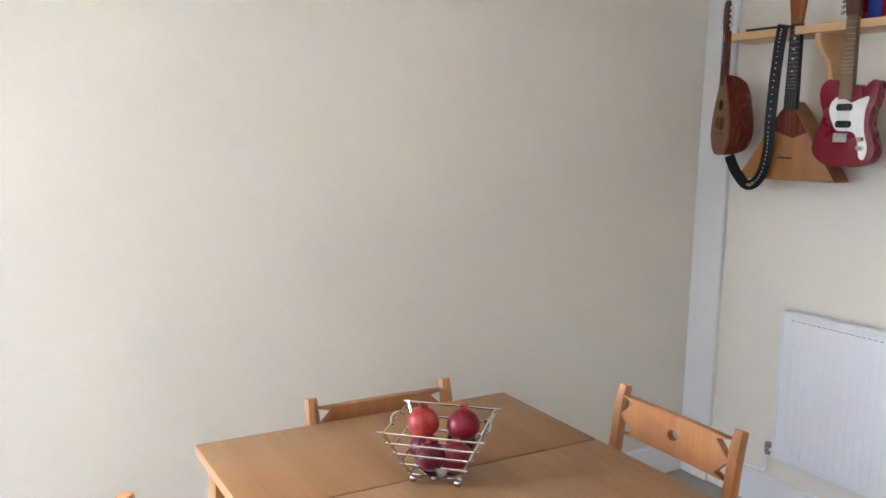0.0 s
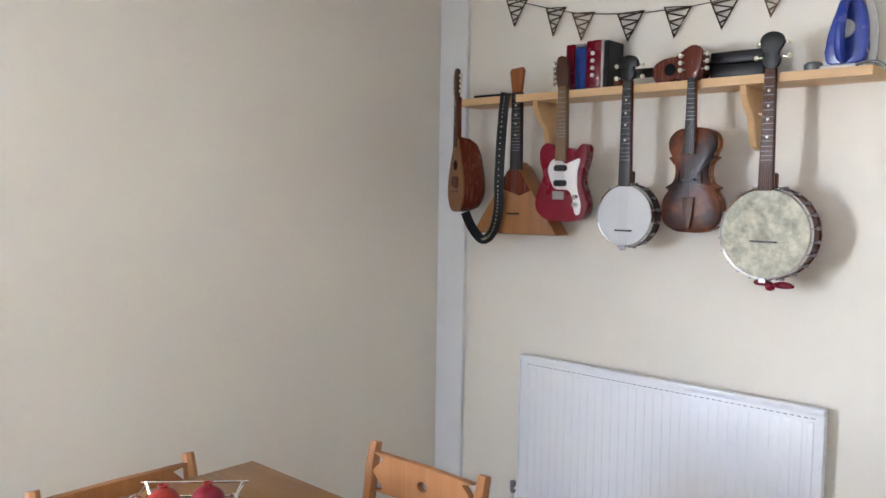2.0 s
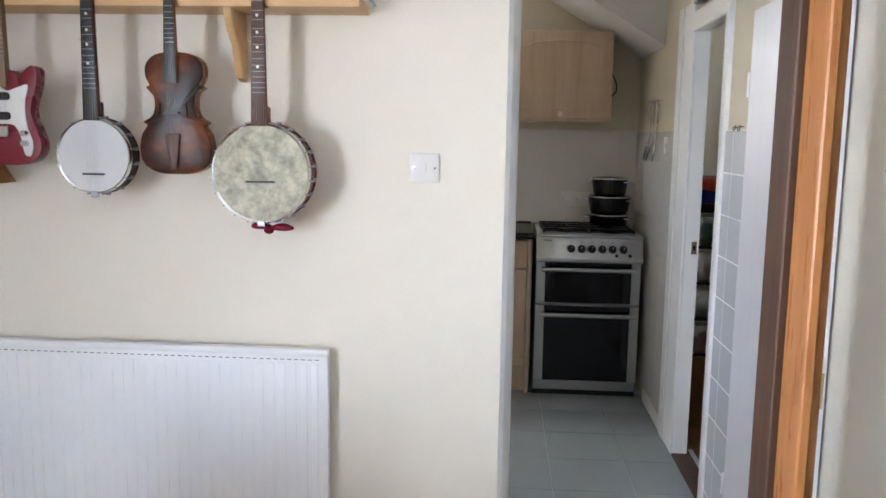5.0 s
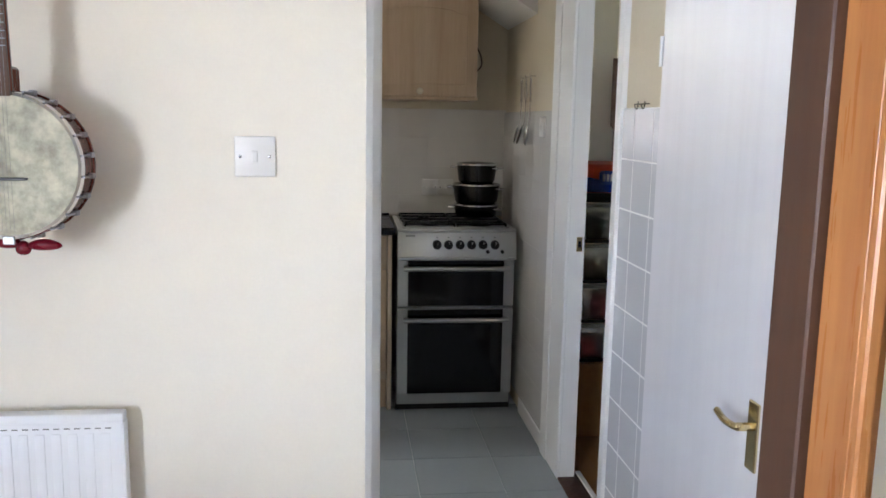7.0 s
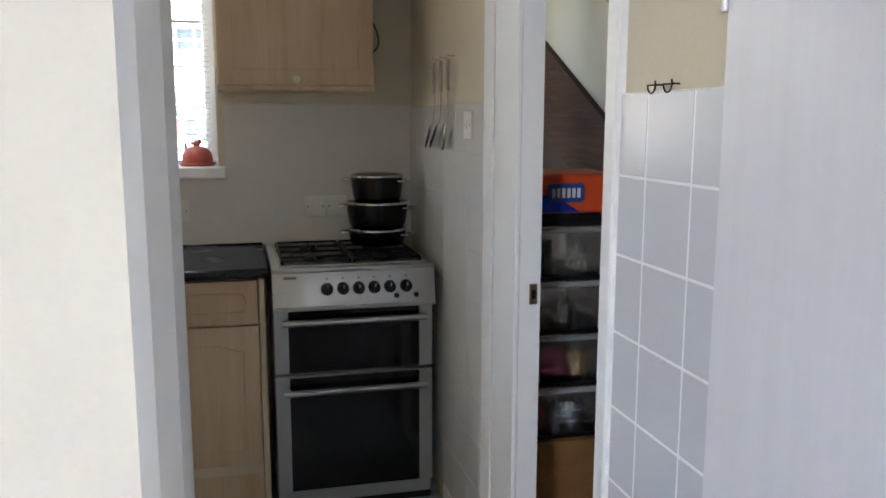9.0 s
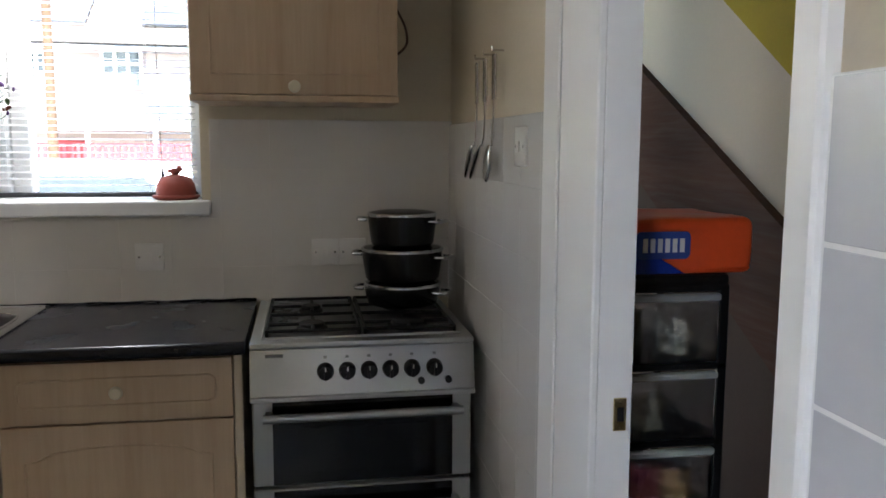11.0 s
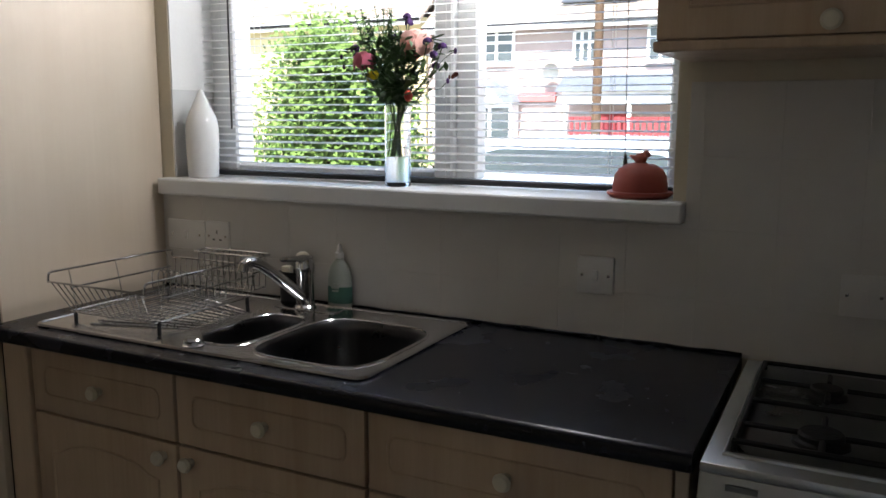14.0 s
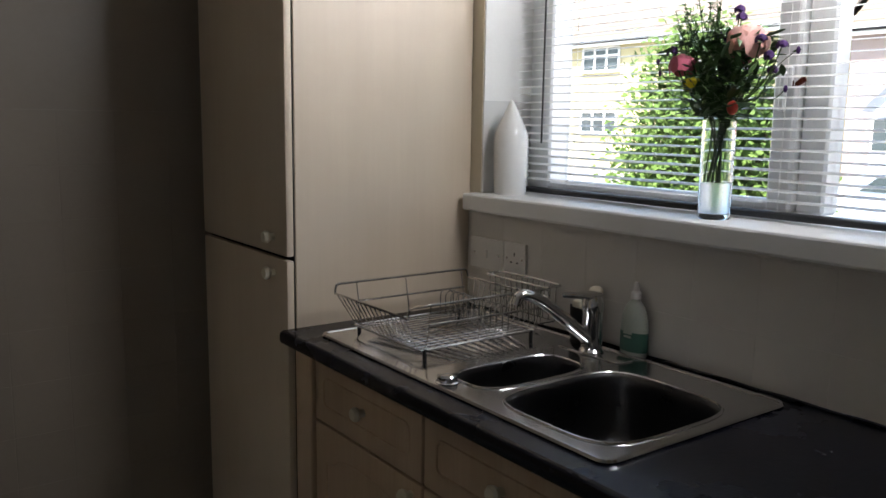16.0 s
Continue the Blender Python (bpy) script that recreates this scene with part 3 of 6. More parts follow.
worktop = thing("worktop", "dark blue-black laminate worktop with rounded front", "worktop", (5.09, 1.07, WZ - 0.034))
part("board", bm, "worktop", worktop)
part("rounded_front", slab(nose, 0.272, 1.886, axis="y"), "worktop", worktop, "", 40)
bead = spline([(XB - 0.0105, 0.272 + 0.0538 * k, WZ + 0.003 + 0.0012 * math.sin(k * 2.3)) for k in range(31)], 90)
part("sealant_bead", tube(bead, 0.0035, 6), "worktop", worktop, "dark wavering sealant along the wall")

# ---- sink ----
sink = thing("sink", "stainless steel one-and-a-half bowl sink with drainer", "sink", (5.1, 1.34, WZ))
ST = WZ + 0.0055  # flat top of the sink


def bowl(cx, cy, rx, ry, depth, power, seg=48):
    """A pressed bowl, open at the top, with a rolled lip and a rounded bottom."""
    b = bmesh.new()
    rings = []
    for k, z in ((1.0, 0.0), (0.985, -0.002), (0.968, -0.010), (0.955, -0.03), (0.93, -depth * 0.8), (0.86, -depth * 0.96), (0.7, -depth), (0.12, -depth - 0.004)):
        ring = []
        for s in range(seg):
            a = 2 * math.pi * s / seg
            ca, sa = math.cos(a), math.sin(a)
            d = (abs(ca) ** power + abs(sa) ** power) ** (-1 / power)
            ring.append(b.verts.new((cx + rx * k * ca * d, cy + ry * k * sa * d, ST + z)))
        rings.append(ring)
    for p, q in zip(rings, rings[1:]):
        for s in range(seg):
            b.faces.new((p[s], p[(s + 1) % seg], q[(s + 1) % seg], q[s]))
    b.faces.new(rings[-1])
    return b, [(v.co.x, v.co.y) for v in rings[0]]


bowl_a, rim_a = bowl(5.070, 1.060, 0.172, 0.152, 0.15, 4.2)
bowl_b, rim_b = bowl(5.062, 1.302, 0.142, 0.072, 0.10, 3.4)
DRY0, DRY1, DRX0, DRX1 = 1.42, 1.752, 4.905, 5.305  # sunken drainer


def top_panel(inner, y0, y1):
    """A flat stretch of the sink's top, from the rim of a bowl or of the drainer to the outline."""
    b = bmesh.new()
    ring = []
    cx, cy = sum(p[0] for p in inner) / len(inner), sum(p[1] for p in inner) / len(inner)
    for x, y in inner:
        dx, dy = x - cx, y - cy
        t = min((SX1 - 0.006 - cx) / dx if dx > 1e-9 else 9e9, (SX0 + 0.006 - cx) / dx if dx < -1e-9 else 9e9, (y1 - cy) / dy if dy > 1e-9 else 9e9, (y0 - cy) / dy if dy < -1e-9 else 9e9)
        ring.append((cx + dx * t, cy + dy * t))
    for corner in ((SX0 + 0.006, y0), (SX1 - 0.006, y0), (SX0 + 0.006, y1), (SX1 - 0.006, y1)):
        k = min(range(len(ring)), key=lambda j: (ring[j][0] - corner[0]) ** 2 + (ring[j][1] - corner[1]) ** 2)
        ring[k] = corner
    vi = [b.verts.new((x, y, ST)) for x, y in inner]
    vo = [b.verts.new((x, y, ST)) for x, y in ring]
    for k in range(len(inner)):
        b.faces.new((vi[k], vi[(k + 1) % len(vi)], vo[(k + 1) % len(vi)], vo[k]))
    part("top_panel", b, "steel", sink, smooth=20)


top_panel(rim_a, SY0 + 0.006, 1.2205)
top_panel(rim_b, 1.2205, 1.385)
top_panel(rounded(DRX0, DRX1, DRY0, DRY1, 0.09, 11), 1.385, SY1 - 0.006)
# both bowls take the darkened steel, which holds their inner shade
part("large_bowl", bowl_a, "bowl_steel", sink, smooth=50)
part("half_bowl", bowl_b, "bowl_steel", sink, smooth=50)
for rim in (rim_a, rim_b):
    part("bowl_lip", tube([(x, y, ST + 0.0003) for x, y in rim], 0.0032, 6, closed=True), "steel", sink)
# pressed drainer: a shallow tray with ribs that fan out from the half bowl
b = bmesh.new()
rings = []
for inset, z in ((0.0, 0.0), (0.004, -0.0012), (0.010, -0.0042), (0.016, -0.0048)):
    rings.append([b.verts.new((x, y, ST + z)) for x, y in rounded(DRX0 + inset, DRX1 - inset, DRY0 + inset, DRY1 - inset, 0.09 - inset, 11)])
for p, q in zip(rings, rings[1:]):
    for s in range(len(p)):
        b.faces.new((p[s], p[(s + 1) % len(p)], q[(s + 1) % len(p)], q[s]))
b.faces.new(rings[-1])
part("drainer", b, "steel", sink, "pressed drainer tray", smooth=40)
for k in range(11):
    t = (k - 5) / 5
    xa, xb = 5.105 + 0.17 * t, 5.105 + 0.10 * t
    ya = DRY1 - 0.03 - 0.035 * abs(t) ** 2.5
    part("drainer_rib", tube(spline([(xa, ya, ST - 0.0045), (xa * 0.65 + xb * 0.35, 1.60, ST - 0.0028), (xb, DRY0 + 0.025, ST - 0.0045)], 8), [0.002, 0.0034, 0.004, 0.0042, 0.0042, 0.0042, 0.004, 0.0034, 0.002], 6), "steel", sink)
part("rolled_edge", tube([(x, y, WZ + 0.003) for x, y in rounded(SX0, SX1, SY0, SY1, 0.022, 5)], 0.0052, 6, closed=True), "steel", sink)
part("waste_ring", lathe([(0.0, -0.151), (0.03, -0.150), (0.035, -0.147), (0.03, -0.1465), (0.0, -0.149)], (5.075, 1.062, ST), "z", 20), "chrome", sink)
part("overflow_knob", lathe([(0.0, 0.017), (0.017, 0.016), (0.0205, 0.012), (0.0205, 0.003), (0.024, 0.001), (0, 0.001)], (4.897, 1.328, ST), "z", 24), "chrome", sink, "round chrome waste control knob")
part("tap_ledge", slab(rounded(5.262, 5.322, 1.22, 1.41, 0.02), ST, ST + 0.003, 0.001, axis="z"), "steel", sink)

tap = thing("mixer_tap", "chrome single-lever mixer tap with angled spout", "tap", (5.285, 1.318, ST + 0.003))
TC = (5.285, 1.318, ST + 0.003)
part("base", lathe([(0.0, 0.0), (0.028, 0.0), (0.028, 0.004), (0.0235, 0.009), (0.0225, 0.05), (0.0225, 0.088), (0.025, 0.094), (0.025, 0.113), (0.020, 0.126), (0.010, 0.131), (0.0, 0.132)], TC, "z", 28), "chrome", tap)
part("spout", tube(spline([(5.272, 1.319, 0.945), (5.225, 1.327, 0.982), (5.165, 1.337, 1.028), (5.128, 1.343, 1.050), (5.105, 1.347, 1.056), (5.088, 1.350, 1.049)], 25), [0.0155 - 0.00016 * k for k in range(26)], 12), "chrome", tap)
part("nozzle", tube([(5.092, 1.349, 1.052), (5.086, 1.350, 1.036)], 0.0125, 12), "chrome", tap)
lever = slab([(5.300, 1.303), (5.250, 1.302), (5.205, 1.316), (5.196, 1.324), (5.205, 1.334), (5.250, 1.338), (5.300, 1.333)], 1.036, 1.047, 0.004, axis="z")
for v in lever.verts:
    v.co.z += 0.10 * max(0.0, 5.27 - v.co.x)
part("lever", lever, "chrome", tap, "flat chrome lever")

SC = (5.358, 1.261, WZ)
soap = thing("soap_bottle", "cloudy washing-up liquid bottle with green label", "bottle", SC)


def oval(profile, centre, flatten):
    b = lathe(profile, centre, "z", 28)
    for v in b.verts:
        v.co.x = centre[0] + (v.co.x - centre[0]) * flatten
    return b


part("bottle", oval([(0.0, 0.0), (0.031, 0.0), (0.034, 0.004), (0.035, 0.03), (0.035, 0.072), (0.033, 0.09), (0.028, 0.106), (0.019, 0.119), (0.012, 0.125), (0.011, 0.131), (0, 0.131)], SC, 0.62), "soap", soap)
part("label", oval([(0.0348, 0.014), (0.0355, 0.015), (0.0355, 0.056), (0.0348, 0.0575)], SC, 0.63), "soap_label", soap, "green printed label")
b = bmesh.new()
for k, w in enumerate((0.020, 0.024, 0.016)):
    box(SC[0] - 0.0231, SC[0] - 0.0224, SC[1] - w / 2, SC[1] + w / 2, WZ + 0.045 + 0.008 * k, WZ + 0.050 + 0.008 * k, bm=b)
part("label_print", b, "soap", soap, "pale illegible print")
part("cap", lathe([(0.0, 0.130), (0.0115, 0.130), (0.0115, 0.143), (0.007, 0.147), (0.0045, 0.166), (0.0, 0.167)], SC, "z", 16), "plastic_white", soap, "white push-pull cap")

caddy = thing("sponge_caddy", "dark sink tidy holding a sponge and a brush", "sink tidy", (5.345, 1.40, WZ))
part("pot", oval([(0.0, 0.0), (0.034, 0.0), (0.038, 0.01), (0.040, 0.085), (0.037, 0.085), (0.034, 0.012), (0.0, 0.01)], (5.348, 1.405, WZ), 0.6), "plastic_black", caddy)
part("sponge", box(5.333, 5.356, 1.405, 1.432, 0.93, 1.004, 0.005, 2), "ivory", caddy)
part("brush_handle", tube(spline([(5.352, 1.395, 0.92), (5.354, 1.385, 0.99), (5.354, 1.378, 1.025)], 10), 0.006, 8), "plastic_white", caddy)
part("brush_head", ball((5.354, 1.375, 1.032), 0.017, squash=0.7), "ivory", caddy)

# ---- dish rack ----
rack = thing("dish_rack", "stainless wire dish rack standing on the drainer", "dish rack", (5.08, 1.615, ST))
RX0, RX1, RY0_, RY1_ = 4.893, 5.290, 1.462, 1.772  # top rim
QX0, QX1, QY0, QY1 = 4.935, 5.262, 1.478, 1.752  # base
ZT, ZM, ZB = 1.030, 0.985, 0.930


def wire(name, pts, r, label=""):
    return part(name, tube(pts, r, 6), "chrome", rack, label)


for y, yq in ((RY0_, QY0), (RY1_, QY1)):
    ym = (y + yq) / 2
    wire("top_rail", [(RX0, y, ZT - 0.022)] + spline([(RX0 + 0.001, y, ZT - 0.012), (RX0 + 0.004, y, ZT - 0.003), (RX0 + 0.013, y, ZT)], 6) + [(RX1 - 0.014, y, ZT), (RX1 - 0.004, y, ZT - 0.004), (RX1, y, ZT - 0.022)], 0.0028, "bright top rail")
    wire("middle_rail", [(RX0 + 0.055, ym, ZM - 0.006), (RX0 + 0.060, ym, ZM), (RX1 - 0.02, ym, ZM)], 0.0026)
    wire("base_rail", [(QX0, yq, ZB), (QX1, yq, ZB)], 0.0026)
    for x in (RX0 + 0.058, (RX0 + RX1) / 2, RX1 - 0.025):
        wire("side_stay", [(x, y, ZT), (x, ym, ZM), (x, yq, ZB)], 0.0014)
for x, xq in ((RX0, QX0), (RX1, QX1)):
    wire("end_rim", [(x, RY0_, ZT - 0.022), (x, RY1_, ZT - 0.022)], 0.0028)
    wire("end_base_rail", [(xq, QY0, ZB), (xq, QY1, ZB)], 0.0026)
for k in range(15):
    t = (k + 0.5) / 15
    yt, yb = RY0_ + (RY1_ - RY0_) * t, QY0 + (QY1 - QY0) * t
    wire("bent_wire", [(RX0, yt, ZT - 0.022), (QX0 - 0.004, yb, ZB + 0.006), (QX0 + 0.004, yb, ZB), (QX1 - 0.004, yb, ZB), (QX1 + 0.004, yb, ZB + 0.006), (RX1, yt, ZT - 0.022)], 0.0013)
for k in range(11):
    y = QY0 + 0.03 + 0.0215 * k
    loop = [(5.165, y, ZB)] + [(5.185 + 0.020 * math.cos(radians(a)), y + 0.004 * math.sin(radians(a)), ZB + 0.050 + 0.014 * math.sin(radians(a))) for a in range(180, -1, -30)] + [(5.205, y, ZB)]
    wire("plate_loop", loop, 0.0016)
basket = part("cutlery_basket", tube(spline([(5.272, 1.475, 1.034), (5.272, 1.66, 1.034), (5.30, 1.675, 1.034), (5.325, 1.66, 1.034), (5.325, 1.475, 1.034), (5.30, 1.46, 1.034)], 36, True), 0.0032, 6, closed=True), "chrome", rack, "wire cutlery basket")
for k in range(10):
    y = 1.475 + 0.0205 * k
    for x in (5.272, 5.325):
        part("basket_wire", tube([(x, y, 1.034), (x + (0.004 if x < 5.3 else -0.004), y, 0.945)], 0.0014, 5), "chrome", basket)
for z in (0.945, 0.99):
    part("basket_hoop", tube([(5.275, 1.474, z), (5.275, 1.662, z), (5.322, 1.662, z), (5.322, 1.474, z)], 0.0016, 5, closed=True), "chrome", basket)
for x in (QX0 + 0.012, QX1 - 0.012):
    for y in (QY0, QY1):
        part("foot", tube([(x, y, ZB + 0.002), (x, y, ST - 0.0049)], 0.0048, 8), "plastic_black", rack, "dark plastic foot")

# ---- tall cupboard ----
TX = 4.825
tall = thing("tall_cupboard", "tall pale laminate larder cupboard with two doors", "cupboard", (5.1, 2.15, 0))
part("carcass", box(TX + 0.024, XB - 0.002, 1.888, 2.447, 0.0, 2.2, 0.002), "beech_flat", tall)
up = part("upper_door", box(TX, TX + 0.02, 1.888, 2.447, 1.083, 2.19, 0.004, 2), "beech_flat", tall)
lo = part("lower_door", box(TX, TX + 0.02, 1.888, 2.447, 0.12, 1.073, 0.004, 2), "beech_flat", tall)
knob(up, TX, 1.962, 1.125)
knob(lo, TX, 1.962, 1.035)
part("gap_shadow_strip", box(TX + 0.0195, TX + 0.0235, 1.892, 2.442, 0.12, 2.18), "dark", tall)

# ---- wall cupboard ----
cup = thing("wall_cupboard", "pale beech wall cupboard with arched door", "kitchen cabinet", (5.24, 0.135, 1.51))
part("carcass", box(5.118, XB - 0.002, -0.146, 0.417, 1.525, 2.01, 0.002), "beech", cup)
dd = front_panel("door", -0.146, 0.417, 1.527, 2.008, cup, 5.098)
knob(dd, 5.098, 0.14, 1.548)
part("base_board", box(5.092, XB - 0.004, -0.150, 0.421, 1.507, 1.525, 0.003), "beech", cup)
cable = thing("loose_cable", "thin dark cable looping beside the wall cupboard", "cable", (5.3, -0.16, 1.75))
part("wire", tube(spline([(5.25, -0.158, 2.0), (5.25, -0.160, 1.86), (5.25, -0.157, 1.80), (5.25, -0.185, 1.74), (5.25, -0.19, 1.69), (5.25, -0.165, 1.66), (5.25, -0.155, 1.665)], 30), 0.004, 6), "pine_dark", cable)

# ---- cooker ----
cooker = thing("gas_cooker", "silver double-oven gas cooker with six black knobs", "cooker", (5.09, -0.022, 0))
CY0, CY1 = -0.305, 0.26
part("body", box(4.84, 5.36, CY0 + 0.004, CY1 - 0.004, 0.03, 0.86, 0.003), "cooker", cooker)
part("kick_panel", box(4.85, 4.87, CY0, CY1, 0.0, 0.085, 0.002), "plastic_black", cooker, "black kick panel")
panel = [(4.772, 0.772), (4.795, 0.885), (4.86, 0.885), (4.86, 0.772)]
pan = part("control_panel", slab(panel, CY0, CY1, 0.003, axis="y"), "cooker", cooker)
part("panel_trim", box(4.768, 4.86, CY0, CY1, 0.758, 0.771, 0.002), "cooker", cooker)
hob = part("hob_rim", box(4.79, 5.365, CY0, CY1, 0.886, 0.903, 0.005, 2), "cooker", cooker)
part("hob_well", box(4.835, 5.32, CY0 + 0.035, CY1 - 0.035, 0.9035, 0.9045), "hob", cooker)
rim_pts = [(4.83, CY0 + 0.03, 0.904), (5.325, CY0 + 0.03, 0.904), (5.325, CY1 - 0.03, 0.904), (4.83, CY1 - 0.03, 0.904)]
part("hob_bead", tube(rim_pts, 0.005, 6, closed=True), "cooker", cooker)
for i in range(6):
    y = 0.075 - 0.0546 * i - (0.003 if i == 5 else 0)
    z = 0.829
    k = part("control_knob", lathe([(0.0, -0.028), (0.017, -0.027), (0.020, -0.02), (0.0215, 0.0), (0.0, 0.0)], (4.787, y, z), "x", 24), "plastic_black", cooker, "round black control knob")
    part("knob_grip", box(4.752, 4.762, y - 0.004, y + 0.004, z - 0.017, z + 0.017, 0.002), "plastic_black", k)
    part("pointer", box(4.7512, 4.7528, y - 0.0012, y + 0.0012, z + 0.006, z + 0.016), "plastic_white", k)
    part("printed_mark", box(4.788, 4.79, y - 0.004, y + 0.004, z + 0.031, z + 0.038), "enamel_grey", cooker, "small printed ring symbol")
for y in (-0.166, -0.236):
    part("push_button", lathe([(0.0, -0.012), (0.0085, -0.011), (0.009, 0.0), (0.0, 0.0)], (4.779, y, 0.797), "x", 16), "plastic_black", cooker)
part("badge", box(4.7885, 4.7905, 0.178, 0.222, 0.866, 0.875), "enamel_grey", cooker, "small dark maker's badge")


def oven_door(z0, z1, hz):
    d = part("oven_door", box(4.81, 4.84, CY0 + 0.002, CY1 - 0.002, z0, z1, 0.004), "cooker", cooker)
    part("door_glass", box(4.8065, 4.811, CY0 + 0.052, CY1 - 0.052, z0 + 0.004, z1 - 0.004, 0.001), "oven_glass", d, "black glass oven door")
    part("viewing_window", box(4.8045, 4.8068, CY0 + 0.115, CY1 - 0.115, z0 + (0.035 if z1 - z0 < 0.3 else 0.12), z1 - 0.075, 0.0005), "oven_window", d)
    part("handle", tube([(4.772, CY0 + 0.03, hz), (4.772, CY1 - 0.03, hz)], 0.012, 12), "cooker", d)
    for y in (CY0 + 0.045, CY1 - 0.045):
        part("handle_bracket", box(4.772, 4.812, y - 0.01, y + 0.01, hz - 0.008, hz + 0.008, 0.002), "cooker", d)


oven_door(0.525, 0.752, 0.715)
oven_door(0.09, 0.515, 0.466)
for x, y, r in ((4.935, 0.105, 0.034), (5.17, 0.105, 0.028), (4.93, -0.15, 0.045), (5.19, -0.15, 0.034)):
    bn = part("burner", lathe([(0.0, 0.0), (r * 1.25, 0.0), (r * 1.2, 0.006), (r, 0.009), (r, 0.016), (r * 0.9, 0.019), (0, 0.02)], (x, y, 0.9045), "z", 24), "iron", cooker, "round gas burner with black cap")
for y0, y1 in ((-0.265, -0.03), (-0.015, 0.22)):
    yc = (y0 + y1) / 2
    g = bmesh.new()
    zg = 0.918
    for x in (4.855, 5.06, 5.30):
        tube([(x, y0, zg), (x, y1, zg)], 0.005, 6, g)
    for y in (y0, y1):
        tube([(4.855, y, zg), (5.30, y, zg)], 0.005, 6, g)
    for x in (4.935, 5.18):
        for s in (-1, 1):
            tube([(x, yc + s * 0.03, zg), (x, yc + s * 0.117, zg)], 0.005, 6, g)
            tube([(x + s * 0.03, yc, zg), (x + s * 0.08, yc, zg)], 0.005, 6, g)
    for x in (4.855, 5.06, 5.30):
        for y in (y0, y1):
            tube([(x, y, zg), (x, y, 0.904)], 0.005, 6, g)
    part("pan_support", g, "iron", cooker, "black cast-iron pan support")

# ---- stacked casserole pans ----
AX = Vector((0.51, 0.86, 0))


def casserole(z, r, h, name_label):
    c = Vector((5.165, -0.165, z))
    p = thing("casserole_pan", name_label, "pan", c, "stacked pans on the cooker")
    part("body", lathe([(0.0, 0.0), (r * 0.86, 0.0), (r * 0.92, 0.006), (r, h * 0.75), (r, h), (r * 0.97, h), (r * 0.95, h * 0.7), (0.0, 0.006)], c, "z", 40), "pan", p)
    part("rim", lathe([(r * 1.005, h - 0.003), (r * 1.035, h), (r * 1.035, h + 0.005), (r * 1.0, h + 0.008), (r * 0.96, h + 0.006)], c, "z", 40), "chrome", p, "bright steel rim")
    part("lid", lathe([(r * 0.98, h + 0.006), (r * 0.8, h + 0.011), (r * 0.4, h + 0.014), (0.0, h + 0.0145)], c, "z", 40), "pan", p)
    for s in (-1, 1):
        side = Vector((-AX.y, AX.x, 0))
        base = c + AX * s * r * 0.99 + Vector((0, 0, h - 0.016))
        pts = [base + side * 0.035, base + side * 0.033 + AX * s * 0.03, base + AX * s * 0.042 + Vector((0, 0, 0.003)), base - side * 0.033 + AX * s * 0.03, base - side * 0.035]
        part("handle", tube(spline(pts, 16), 0.0045, 8), "chrome", p, "looped steel handle")
    return p


casserole(0.924, 0.112, 0.057, "shallow dark casserole pan with steel rim")
casserole(0.996, 0.118, 0.088, "wide dark casserole pan with steel rim")
casserole(1.099, 0.100, 0.088, "small dark casserole pan with glass lid")


# ---- doors ----
door = tagged(new("door_1"), "white painted flush door with wood grain, standing open", "door", "", "structure")
door.matrix_basis = Matrix.Translation((3.045, -0.32, 0.01))
leaf = part("leaf", box(2.387, 3.045, -0.337, -0.300, 0.012, 1.812, 0.002), "white_door", door)
hd = part("door_handle", box(2.430, 2.468, -0.300, -0.293, 0.735, 0.875, 0.002), "brass", leaf, "polished brass lever handle on a plate")
part("lever", tube(spline([(2.449, -0.293, 0.825), (2.449, -0.262, 0.826), (2.465, -0.255, 0.827), (2.495, -0.256, 0.826), (2.528, -0.258, 0.832)], 20), [0.009] * 6 + [0.0075] * 15, 8), "brass", hd)
part("latch_plate", box(2.384, 2.388, -0.331, -0.307, 0.77, 0.86, 0.001), "brass", leaf)
part("latch_bolt", box(2.376, 2.386, -0.325, -0.313, 0.805, 0.83, 0.002), "brass", leaf)
for zz in (0.25, 1.55):
    part("hinge", tube([(3.048, -0.297, zz), (3.048, -0.297, zz + 0.075)], 0.005, 8), "gloss", leaf)

pdoor = tagged(new("door_2"), "stained pine door with a glazed upper half, ajar", "door", "", "structure")


def pine_box(name, x0, x1, z0, z1, y0=-0.02, y1=0.02, mat="pine", label=""):
    return part(name, box(x0, x1, y0, y1, z0, z1, 0.003), mat, pdoor, label)


pine_box("stile", 0.0, 0.095, 0.01, 1.98)
pine_box("stile", 0.635, 0.699, 0.01, 1.98)
pine_box("bottom_rail", 0.095, 0.635, 0.01, 0.22)
pine_box("middle_rail", 0.095, 0.635, 0.64, 0.785)
pine_box("top_rail", 0.095, 0.635, 1.87, 1.98)
pine_box("panel", 0.095, 0.635, 0.22, 0.64, -0.008, 0.008)
# added strip that stands for the door's dark end face
pine_box("edge_strip", 0.6995, 0.765, 0.01, 1.98, -0.022, 0.034, "pine_dark", "dark brown strip added for the door's end face")
for k, (x0, x1, z0, z1) in enumerate(((0.095, 0.115, 0.785, 1.87), (0.62, 0.635, 0.785, 1.87), (0.115, 0.62, 0.785, 0.805), (0.115, 0.62, 1.85, 1.87))):
    pine_box("glazing_bead", x0, x1, z0, z1, 0.004, 0.024)
part("pane", box(0.1, 0.63, -0.002, 0.002, 0.79, 1.865), "pane", pdoor)
pdoor.matrix_basis = pose(1.18, -0.188, 0, 0, 0, 10)
